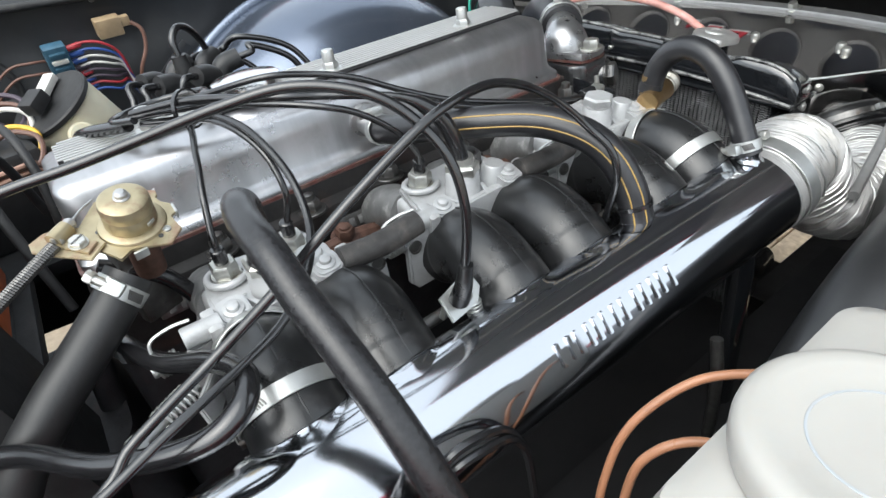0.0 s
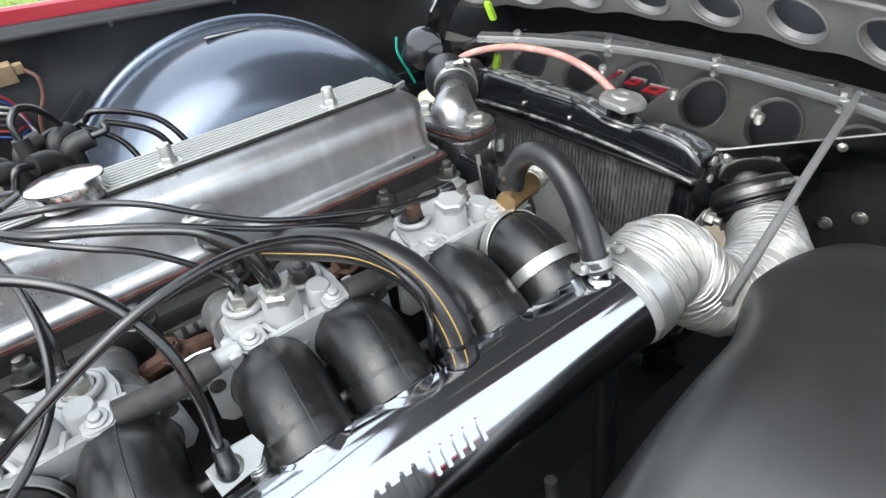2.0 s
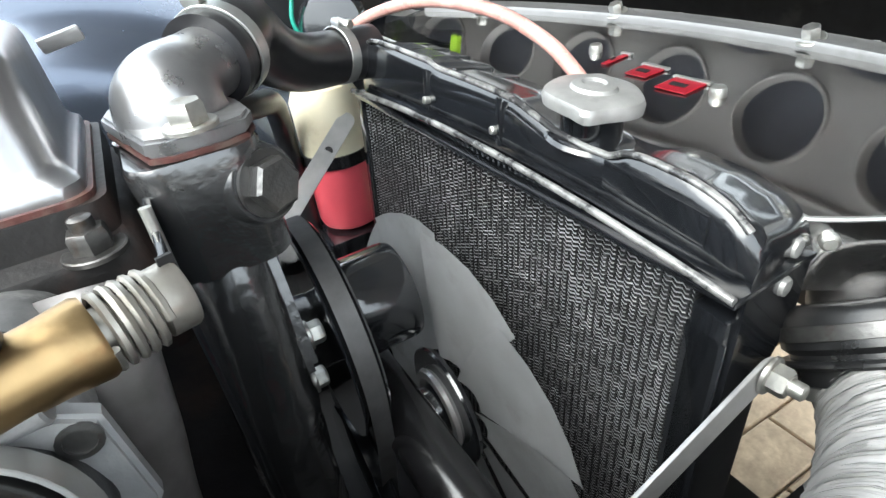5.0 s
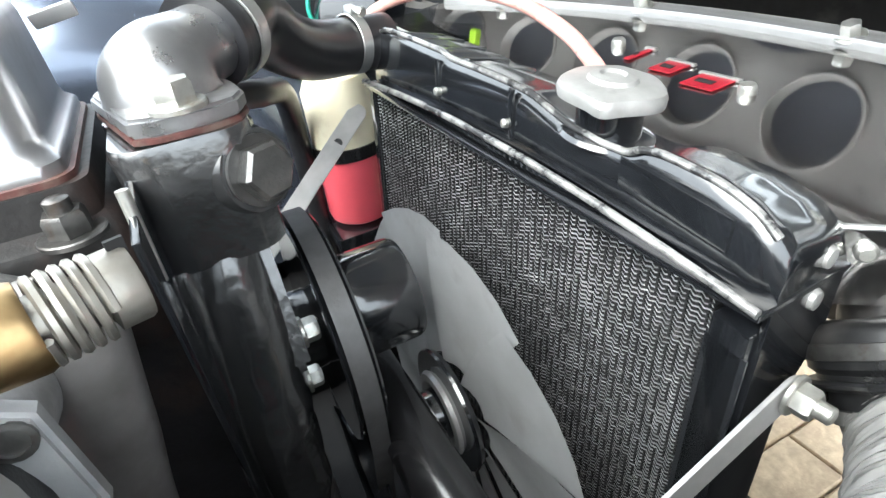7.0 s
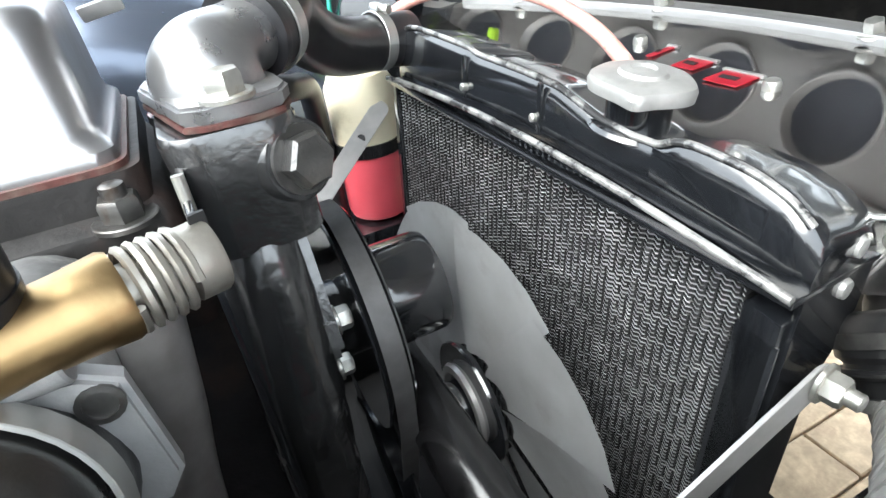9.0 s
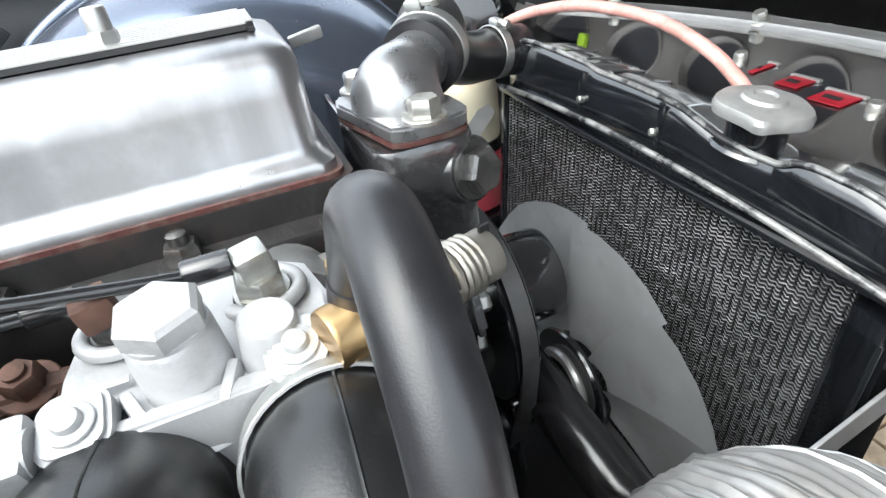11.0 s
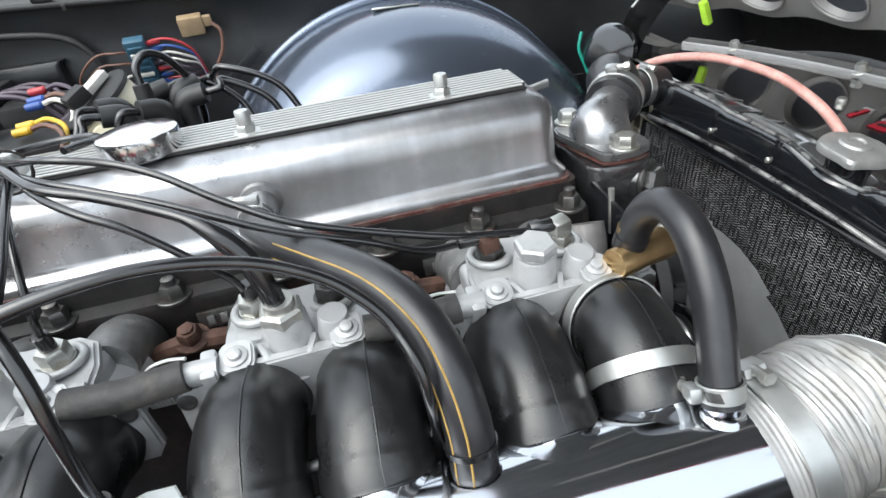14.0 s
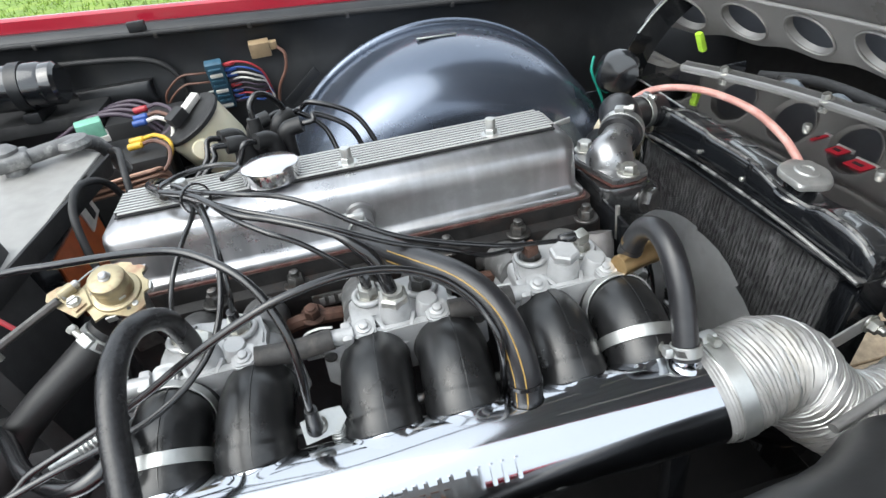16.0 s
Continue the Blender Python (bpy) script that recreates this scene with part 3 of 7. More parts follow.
for y in np.linspace(-0.82, 0.82, 34):
    bow = 0.22 * y * y
    rows.append([bm.verts.new((1.00 - bow, y, 0.25)), bm.verts.new((1.02 - bow, y, 0.50)), bm.verts.new((1.00 - bow, y, 0.68)), bm.verts.new((0.955 - bow, y, 0.735)), bm.verts.new((0.92 - bow, y, 0.745))])
for a, c in zip(rows, rows[1:]):
    for i in range(4):
        bm.faces.new((a[i], a[i + 1], c[i + 1], c[i]))
bmesh.ops.solidify(bm, geom=bm.faces[:], thickness=0.003)
solid("nose_panel", bm, "matt", "dark inner face of the car's nose panel", "body panel", kind="structure")
# side of the radiator duct
solid("duct_side_panel", box((0.62, -0.565, 0.50), (0.34, 0.006, 0.34), bevel=0.001), "gloss", "black painted side panel in front of the wheel arch", "panel", kind="structure")
solid("duct_side_panel", box((0.56, 0.46, 0.50), (0.42, 0.006, 0.38), bevel=0.001), "gloss", "black painted side panel beyond the radiator", "panel", kind="structure")
# sheet added below the duct so that no bright ground shows
solid("added_duct_floor", box((0.60, -0.41, 0.272), (0.34, 0.36, 0.004), bevel=0.001), "matt", "black sheet added below the air duct to hide the ground", "panel", kind="structure")
bm = box((0.715, -0.40, 0.46), (0.006, 0.33, 0.30), bevel=0.001)
solid("baffle_panel", bm, "matt", "black baffle panel behind the front grille", "panel", kind="structure")
for y, z in ((-0.372, 0.50), (-0.325, 0.47), (-0.46, 0.52)):
    solid("panel_bolt", bolt((0.712, y, z), (-1, 0, 0), 0.008, 0.008), "bolt", "dull bolt in the black baffle panel", "bolt", "bolts of the baffle panel")


# ---- the bonnet, standing open on its front hinges ----
def bonnet_point(y, h, off=0.0):
    """A place on the bonnet's inner frame: across the car, up the lean, and off its face."""
    x0 = 0.760 - 0.30 * (y + 0.05) ** 2
    z0 = 0.755 + 0.04 * y - 0.06 * y * y
    e, nrm = Vector((-0.59, 0, 0.807)), Vector((-0.807, 0, -0.59))
    return Vector((x0, y, z0)) + e * h + nrm * off


bonnet = thing("bonnet", "open bonnet with a dark grey underside and a row of holes", "bonnet", (0.85, -0.05, 0.70))
holes = [-0.059 + 0.1425 * k for k in range(-4, 5)]
bm = bmesh.new()
K = 32
for c in holes:
    inner, rim1, outer = [], [], []
    for k in range(K):
        a = 2 * math.pi * k / K
        ca, sa = math.cos(a), math.sin(a)
        q = max(abs(ca), abs(sa))
        wob = 0.012 * math.cos(math.pi * ca / q) if sa / q < -0.9 else 0.0
        inner.append(bm.verts.new(bonnet_point(c + 0.044 * ca, 0.064 + 0.044 * sa, -0.010)))
        rim1.append(bm.verts.new(bonnet_point(c + 0.050 * ca, 0.064 + 0.050 * sa, 0.002)))
        outer.append(bm.verts.new(bonnet_point(c + 0.07125 * ca / q, 0.066 + 0.066 * sa / q - wob * 0.5, 0.0)))
    for a, b in ((inner, rim1), (rim1, outer)):
        for k in range(K):
            bm.faces.new((a[k], a[(k + 1) % K], b[(k + 1) % K], b[k]))
bmesh.ops.remove_doubles(bm, verts=bm.verts, dist=1e-4)
bmesh.ops.solidify(bm, geom=bm.faces[:], thickness=0.0015)
part("inner_frame", bm, "bonnet", bonnet, "dark grey frame with pressed round holes")
for c in holes:
    pts = [bonnet_point(c + 0.0495 * math.cos(a), 0.064 + 0.0495 * math.sin(a), 0.003) for a in np.linspace(0, 2 * math.pi, 33)]
    part("hole_rim", tube(pts, 0.0028, 8, 1), "bonnet", bonnet)


def strip_on_bonnet(h0, h1, off0, off1, y0=-0.75, y1=0.53, n=8):
    bm = bmesh.new()
    rows = [[bm.verts.new(bonnet_point(y, h0 + (h1 - h0) * i / n, off0 + (off1 - off0) * i / n)) for i in range(n + 1)] for y in np.linspace(y0, y1, 33)]
    for a, b in zip(rows, rows[1:]):
        for i in range(n):
            bm.faces.new((a[i], a[i + 1], b[i + 1], b[i]))
    bmesh.ops.solidify(bm, geom=bm.faces[:], thickness=0.002)
    return bm


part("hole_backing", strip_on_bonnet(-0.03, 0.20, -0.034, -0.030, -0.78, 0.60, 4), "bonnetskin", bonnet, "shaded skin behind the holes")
part("frame_fold", tube([bonnet_point(y, 0.131, 0.004) for y in (-0.78, -0.4, -0.05, 0.3, 0.48)], 0.004, 8, 6), "bonnet", bonnet)
part("frame_upper_face", strip_on_bonnet(0.130, 0.46, 0.002, -0.022, -0.70, 0.50, 12), "bonnet", bonnet)
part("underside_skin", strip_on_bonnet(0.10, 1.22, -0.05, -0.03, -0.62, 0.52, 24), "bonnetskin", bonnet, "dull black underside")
part("outer_skin", strip_on_bonnet(0.12, 1.24, -0.062, -0.044, -0.64, 0.44, 24), "red", bonnet)
for y in (-0.45, 0.33):
    part("rib", tube([bonnet_point(y, 0.2, -0.03), bonnet_point(y * 0.8, 0.6, -0.025), bonnet_point(y * 0.7, 1.0, -0.025)], 0.022, 8, 4), "bonnet", bonnet)
hinge_pts = [(0.50, 0.53, 0.62), (0.515, 0.53, 0.70), (0.545, 0.52, 0.77), (0.60, 0.515, 0.83), (0.68, 0.51, 0.875), (0.80, 0.50, 0.90)]
bm = bmesh.new()
rows = []
for p, t, s, u in frames_along(spline(hinge_pts, 6)):
    nn = Y.cross(t).normalized()
    rows.append([bm.verts.new(p + nn * a + Y * b) for a, b in ((-0.032, -0.003), (0.032, -0.003), (0.032, 0.003), (-0.032, 0.003))])
grid_faces(bm, rows)
hinge = part("hinge_arm", bm, "gloss", bonnet, "black painted curved hinge arm")
part("arm_edge", tube([(p[0] - 0.03, p[1] - 0.003, p[2] + 0.012) for p in hinge_pts[2:]], 0.0025, 6, 6), "zinc", hinge)
part("pivot", lathe([(0.012, 0), (0.012, 0.012), (0.008, 0.016), (0, 0.016)], (0.52, 0.528, 0.68), (0, -1, 0), 16), "steel", hinge)
# bright odds and ends glimpsed between the panel and the bonnet
solid("marker_strap", box((0.590, 0.392, 0.779), (0.012, 0.016, 0.046), (0, -25, 10), 0.004), "lime", "lime green strap looped on the hinge arm", "strap")
solid("lamp_bowl", lathe([(0.035, 0), (0.034, 0.02), (0.028, 0.04), (0.012, 0.05), (0, 0.052)], (0.785, 0.32, 0.634), (-0.5, 0, 0.8), 24), "paleblue", "pale blue-grey lamp bowl beyond the front panel", "lamp bowl", "lamp bowls")
solid("lamp_bowl", lathe([(0.035, 0), (0.034, 0.02), (0.026, 0.04), (0.012, 0.05), (0, 0.052)], (0.81, 0.22, 0.630), (-0.5, 0, 0.8), 24), "paleblue", "pale blue-grey lamp bowl beyond the front panel", "lamp bowl", "lamp bowls")
cable_pts = [(0.80, 0.44, 0.655), (0.835, 0.30, 0.672), (0.845, 0.10, 0.665), (0.845, -0.10, 0.660), (0.835, -0.30, 0.650), (0.80, -0.50, 0.645)]
solid("front_loom", tube(cable_pts, 0.012, 12, 8), "matt", "taped black wiring loom in the gap before the bonnet", "wire")
for y in (0.36, 0.16, -0.06, -0.22, -0.40):
    solid("front_bracket", box((0.82, y, 0.655), (0.05, 0.05, 0.03), (0, 12, 10), 0.006), "steel", "dark steel bracket under the bonnet's hinge line", "bracket", "brackets in the front gap")
# the stay that holds the bonnet
stay = thing("bonnet_stay", "slim grey steel bonnet stay rod", "stay rod", (0.26, -0.385, 0.58))
part("rod", tube([(0.715, -0.315, 0.700), (0.47, -0.363, 0.681), (0.212, -0.413, 0.652)], 0.0058, 12, 4), "steelbar", stay)
part("rod_eye", lathe([(0.013, -0.006), (0.013, 0.006), (0.0, 0.006)], (0.717, -0.314, 0.694), (0.3, 0.2, 1), 16), "zinc", stay)


# ---- the engine ----
block = thing("engine_block", "oily black cast-iron engine block and cylinder head", "engine", (-0.2, 0.02, 0.275))
part("crankcase", stack([(-0.50, 0.13, -0.07, 0.12, 0.02, 0.275), (-0.52, 0.14, -0.08, 0.13, 0.02, 0.45), (-0.52, 0.14, -0.07, 0.12, 0.015, 0.655)]), "block", block)
part("cylinder_head", stack([(-0.515, 0.13, -0.078, 0.105, 0.012, 0.657), (-0.515, 0.13, -0.082, 0.105, 0.012, 0.70), (-0.512, 0.125, -0.088, 0.105, 0.012, 0.728), (-0.51, 0.122, -0.086, 0.104, 0.012, 0.734), (-0.508, 0.118, -0.072, 0.10, 0.012, 0.738), (-0.508, 0.118, -0.070, 0.10, 0.012, 0.757)]), "iron", block, "rust-tinged cast-iron cylinder head")
for x in (0.103, 0.006, -0.092, -0.19, -0.29, -0.39, -0.48):
    part("head_stud", bolt((x, -0.080, 0.734), Z, 0.011, 0.012, 1.5, 0.010), "steel", block)
for x in (-0.24, -0.02, -0.43):
    part("cast_plaque", box((x, -0.087, 0.706), (0.075, 0.006, 0.018), (-14, 0, 0), 0.002), "steel", block, "raised casting plaque with illegible marks")
    for i in range(5):
        part("plaque_mark", box((x - 0.025 + 0.012 * i, -0.0905, 0.7062), (0.007, 0.002, 0.010), (-14, 0, 0), 0.0006), "lead", block)
for x in (-0.081, -0.277):
    part("manifold_clamp", tube([(x - 0.05, -0.115, 0.690), (x - 0.02, -0.12, 0.706), (x + 0.02, -0.12, 0.706), (x + 0.045, -0.115, 0.698)], 0.0095, 8, 4), "rust", block, "rusty brown manifold clamp")
    part("clamp_nut", bolt((x, -0.12, 0.711), (0, -0.3, 1), 0.0105, 0.013, 1.5, 0.006), "rust", block)

rocker = thing("rocker_cover", "polished alloy rocker cover with a finned top, on a red gasket", "rocker cover", (-0.2, 0.015, 0.757))
part("gasket", stack([(-0.509, 0.113, -0.0685, 0.0985, 0.014, 0.757), (-0.509, 0.113, -0.0685, 0.0985, 0.014, 0.7605)]), "gasket", rocker, "red cork gasket")
part("cover", stack([(-0.506, 0.110, -0.0655, 0.0955, 0.014, 0.7605), (-0.506, 0.110, -0.0655, 0.0955, 0.014, 0.767), (-0.504, 0.108, -0.0635, 0.0935, 0.014, 0.769),
                     (-0.501, 0.105, -0.0590, 0.089, 0.016, 0.7725), (-0.4995, 0.1042, -0.0570, 0.087, 0.019, 0.778), (-0.4985, 0.1034, -0.0545, 0.0845, 0.020, 0.810), (-0.4975, 0.1028, -0.0520, 0.0820, 0.020, 0.826),
                     (-0.4960, 0.1015, -0.0485, 0.0785, 0.019, 0.832), (-0.4915, 0.0975, -0.0425, 0.0725, 0.017, 0.8365), (-0.482, 0.087, -0.030, 0.064, 0.018, 0.8405), (-0.478, 0.083, -0.020, 0.054, 0.014, 0.843), (-0.47, 0.075, -0.015, 0.05, 0.01, 0.8432)], 7), "rocker", rocker, sharp=50)
for i in range(9):
    y = -0.0155 + 0.0077 * i
    length = 0.566 if 0 < i < 8 else 0.556
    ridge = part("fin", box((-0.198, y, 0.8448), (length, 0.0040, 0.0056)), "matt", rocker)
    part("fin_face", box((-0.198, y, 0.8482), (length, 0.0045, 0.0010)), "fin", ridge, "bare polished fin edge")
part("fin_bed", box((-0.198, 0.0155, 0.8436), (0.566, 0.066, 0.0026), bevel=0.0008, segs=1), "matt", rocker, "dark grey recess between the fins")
for x in (0.0, -0.194, -0.397):
    nut = part("cover_nut", join(lathe([(0.0135, 0.0), (0.0135, 0.002), (0.012, 0.0028), (0, 0.0028)], (x, 0, 0.8462), Z, 20), hexagon((x, 0, 0.8475), Z, 0.0092, 0.0085),
                                 lathe([(0.0070, 0), (0.0070, 0.013), (0.0064, 0.0145), (0, 0.0147)], (x, 0, 0.8545), Z, 20)), "zinc", rocker, "bright zinc dome nut")
cap = part("filler_cap", lathe([(0.033, 0), (0.036, 0.002), (0.0368, 0.005), (0.0368, 0.018), (0.036, 0.021), (0.034, 0.0225), (0.018, 0.0236), (0, 0.024)], (-0.290, 0.004, 0.8445), (0.0, 0.03, 1), 48), "capchrome", rocker, "bright polished oil filler cap")
part("breather_neck", join(lathe([(0.019, 0), (0.019, 0.006), (0.0145, 0.008), (0.0145, 0.03), (0.016, 0.031), (0.016, 0.036), (0, 0.036)], (-0.193, -0.053, 0.800), (0, -1, -0.15), 24)), "alloy", rocker, "alloy breather spigot")
part("lifting_eye", box((0.122, 0.045, 0.822), (0.026, 0.004, 0.010), (20, -10, 0), 0.002), "steelbar", rocker)

# inlet pipe pair with throttle bodies: built once, copied along the engine
TB = {"front": 0.015, "middle": -0.178, "rear": -0.380}


def throttle_body(xc, label, hexplug):
    ob = thing("twin_carburettor_casting", label, "throttle body", (xc, -0.17, 0.70), "cast throttle bodies along the engine")
    W = lambda x, y, z: (xc + x, y, z)
    # the main casting: a saddle over two barrels
    body = [box(W(0.002, -0.190, 0.736), (0.110, 0.070, 0.026), (8, 0, 0), 0.010, 3)]
    for sx in (-0.036, 0.045):
        body.append(lathe([(0.028, 0), (0.0285, 0.055), (0.0320, 0.080), (0.0360, 0.086), (0.0360, 0.094), (0.033, 0.096)], W(sx, -0.138, 0.703), (0, -1, 0.19), 36))
        part("inlet_runner", tube([W(sx, -0.160, 0.728), W(sx * 0.98, -0.118, 0.718), W(sx * 0.95, -0.075, 0.694)], lambda w: 0.0250 + 0.003 * w, 22, 6), "lead", ob)
    part("casting", join(*body), "cast", ob, sharp=45)
    saddle = [(-0.052, -0.008), (-0.046, 0.020), (-0.032, 0.031), (-0.016, 0.028), (0.0, 0.022), (0.020, 0.026), (0.036, 0.030), (0.052, 0.020), (0.058, -0.006), (0.056, -0.040), (0.050, -0.048), (-0.046, -0.044), (-0.053, -0.036)]
    part("saddle", prism(saddle, 0.011, Matrix.Translation(W(0.001, -0.178, 0.7485)) @ pose(0, 0, 0, 7, 0, 0), 0.0028), "cast", ob, sharp=45)
    # outline plate behind the hoses, with ears
    plate = [(-0.088, -0.030), (-0.086, 0.012), (-0.079, 0.020), (-0.050, 0.027), (0.050, 0.027), (0.082, 0.024), (0.092, 0.017), (0.094, -0.028), (0.086, -0.040), (-0.080, -0.040)]
    mm = Matrix.Translation(W(0, -0.222, 0.732)) @ pose(0, 0, 0, 93, 0, 0)
    part("flange_plate", prism(plate, 0.009, mm, 0.002), "cast", ob)
    for sx, sz in ((-0.079, 0.009), (0.084, 0.012)):
        part("flange_hole", lathe([(0.0068, 0), (0.0068, 0.0012), (0.0048, 0.0014), (0.0048, 0.0004), (0, 0.0004)], W(sx, -0.2318, 0.732 + sz), (0, -1, 0.05), 16), "steel", ob)
    # injector seats: horseshoe walls open at one side
    for sx, sy, op in ((-0.027, -0.172, 0.15), (0.032, -0.177, 2.9)):
        pts = [W(sx + 0.0165 * math.cos(op + a), sy + 0.0165 * math.sin(op + a), 0.7625) for a in np.linspace(0.75, 2 * math.pi - 0.75, 18)]
        part("injector_seat", tube(pts, 0.0034, 10, 2), "cast", ob)
        # black disc painted for the shade in the seat's recess
        part("seat_shade", lathe([(0.0135, 0), (0.0135, 0.0024), (0, 0.0024)], W(sx, sy, 0.7595), (0, -0.12, 1), 24), "matt", ob)
    # middle boss and its hexagon, with a plain round boss beside it
    part("middle_boss", lathe([(0.027, -0.002), (0.0215, 0.006), (0.0178, 0.013), (0.0163, 0.040), (0.0148, 0.042), (0, 0.042)], W(-0.002, -0.206, 0.740), (0, -0.12, 1), 28), "cast", ob)
    if hexplug:
        part("hexagon_plug", join(lathe([(0.0155, 0), (0.0155, 0.002), (0, 0.002)], W(-0.002, -0.2105, 0.7815), (0, -0.12, 1), 24), hexagon(W(-0.002, -0.2108, 0.783), (0, -0.12, 1), 0.0165, 0.0100)), "cast", ob)
    part("round_boss", lathe([(0.0185, -0.002), (0.0142, 0.006), (0.0122, 0.012), (0.0114, 0.034), (0.0102, 0.0355), (0, 0.0355)], W(0.0285, -0.2110, 0.742), (0.12, -0.16, 1), 22), "cast", ob)
    # screw pads on the shoulders
    for sx, sy, sz in ((-0.039, -0.2240, 0.7605), (0.040, -0.2270, 0.7635)):
        part("screw_pad", prism(rounded(0.025, 0.027, 0.008, 4), 0.022, Matrix.Translation(W(sx, sy + 0.006, sz - 0.016)) @ pose(0, 0, 0, 18, 0, 0), 0.002), "cast", ob)
        part("pad_ring", lathe([(0.0085, 0), (0.0085, 0.0012), (0.0078, 0.0016), (0, 0.0016)], W(sx, sy + 0.004 - 0.0055, sz + 0.005), (0, -0.31, 1), 20), "cast", ob)
        part("screw", lathe([(0.0052, 0), (0.0052, 0.0012), (0.0044, 0.0028), (0.0024, 0.0034), (0, 0.0035)], W(sx, sy + 0.004 - 0.006, sz + 0.0066), (0, -0.31, 1), 16), "cast", ob)
    # idle air spigots at each end, with square lugs
    for sx, d in ((-0.057, -1), (0.059, 1)):
        part("lug", box(W(sx, -0.2265, 0.758), (0.011, 0.024, 0.022), (15, 0, 0), 0.003), "cast", ob)
        part("air_spigot", lathe([(0.0088, -0.006), (0.0088, 0.022), (0.0080, 0.023), (0, 0.023)], W(sx, -0.2285, 0.7615), (d, 0, 0.04), 20), "cast", ob)
    # ribs and a flat on the front face
    part("web", box(W(-0.022, -0.219, 0.748), (0.005, 0.018, 0.026), (14, 0, 24), 0.002), "cast", ob)
    part("web", box(W(0.014, -0.221, 0.748), (0.005, 0.018, 0.026), (14, 0, -20), 0.002), "cast", ob)
    part("front_flat", box(W(0.004, -0.222, 0.738), (0.030, 0.010, 0.022), (20, 0, 0), 0.003), "cast", ob)
    part("cast_mark", box(W(-0.030, -0.2045, 0.7605), (0.014, 0.004, 0.0008), (7, 0, 0), 0.0003), "cast", ob)
    # throttle spindle with its return spring
    part("spindle", lathe([(0.004, 0), (0.004, 0.018), (0.006, 0.018), (0.006, 0.022), (0, 0.022)], W(-0.086, -0.222, 0.745), (-1, 0, 0), 12), "zinc", ob)
    part("return_spring", coil(W(-0.087, -0.222, 0.745), W(-0.104, -0.222, 0.745), 0.0078, 0.0011, 7), "zinc", ob)
    part("spring_hook", tube([W(-0.103, -0.222, 0.753), W(-0.100, -0.218, 0.766), W(-0.085, -0.220, 0.772), W(-0.070, -0.225, 0.774)], 0.0014, 6, 5), "zinc", ob)
    return ob


throttle_body(TB["front"], "silver cast throttle body with a hexagon plug beside the radiator", True)
throttle_body(TB["middle"], "silver cast throttle body with a fuel hose on its middle boss", False)
throttle_body(TB["rear"], "silver cast throttle body carrying the rear air hose", False)

# the chrome air pipe
PY, PZ, PR = -0.354, 0.682, 0.0510
STUBS = (-0.418, -0.338, -0.216, -0.136, -0.023, 0.057)
SA = Vector((0, 0.819, 0.574)).normalized()
pipe = thing("air_plenum_pipe", "chrome-plated air plenum pipe with raised plain marks", "plenum pipe", (-0.19, PY, PZ - PR))
part("tube", lathe([(0.0, -0.006), (0.03, -0.005), (0.042, 0.0), (PR, 0.008), (PR, 0.12), (PR, 0.25), (PR, 0.37), (PR, 0.49), (PR, 0.612), (PR - 0.002, 0.614), (PR - 0.003, 0.60), (0, 0.60)], (-0.512, PY, PZ), X, 96), "chrome", pipe)


def stub(x, axis, r, reach, flare, seg=48):
    """A branch that grows out of the pipe with a soft flared foot."""
    ax = Vector(axis).normalized()
    base, side = Vector((x, PY, PZ)), ax.cross(X).normalized()
    out = bmesh.new()
    rows = []
    for f in (0.0, 0.04, 0.09, 0.15, 0.22, 0.32, 0.45, 0.65, 0.85, 1.0):
        rr = r + flare * (1 - f) ** 6
        row = []
        for k in range(seg):
            a = 2 * math.pi * k / seg
            px, ps = rr * math.cos(a), rr * math.sin(a)
            low = math.sqrt(max(0.0, (PR - 0.0004) ** 2 - min(ps * ps, (PR * 0.97) ** 2)))
            row.append(out.verts.new(base + X * px + side * ps + ax * (low + (reach - low) * f)))
        rows.append(row)
    grid_faces(out, rows, cap=False)
    out.faces.new(rows[-1])
    return out


for x in STUBS:
    part("branch", stub(x - 0.001, SA, 0.0360, 0.0490, 0.0080), "chrome", pipe, sharp=75)
part("vent_stub", stub(0.077, (0, 0.02, 1), 0.0104, PR + 0.012, 0.0050, 40), "chrome", pipe, sharp=75)
part("vent_stub", stub(-0.079, (0, 0.40, 1), 0.0115, PR + 0.010, 0.0050, 40), "chrome", pipe, sharp=75)
# raised plain blocks where the maker's name would stand
for i, w in enumerate((0.015, 0.015, 0.006, 0.015, 0.019, 0.014, 0.016)):
    x = (-0.2370, -0.2165, -0.2015, -0.1860, -0.1620, -0.1385, -0.1160)[i]
    ang = math.atan2(0.030, -0.041)
    nrm = Vector((0, math.cos(ang), math.sin(ang)))
    tan = Vector((0, -nrm.z, nrm.y))
    mb = Matrix.Translation(Vector((x, PY, PZ)) + nrm * (PR - 0.0016)) @ Matrix(((*X, 0), (*tan, 0), (*nrm, 0), (0, 0, 0, 1))).transposed()
    bars = [(-w * 0.4, 0, 0.0042, 0.0195), (w * 0.4, 0, 0.0042, 0.0195)] if w > 0.01 else [(0, 0, 0.0046, 0.0195)]
    part("raised_mark", join(*[prism(rounded(bw, bh, 0.0011, 3), 0.0034 + 0.0001 * k, mb @ pose(bx, by, 0), 0.0007) for k, (bx, by, bw, bh) in enumerate(bars)]), "chrome", pipe)

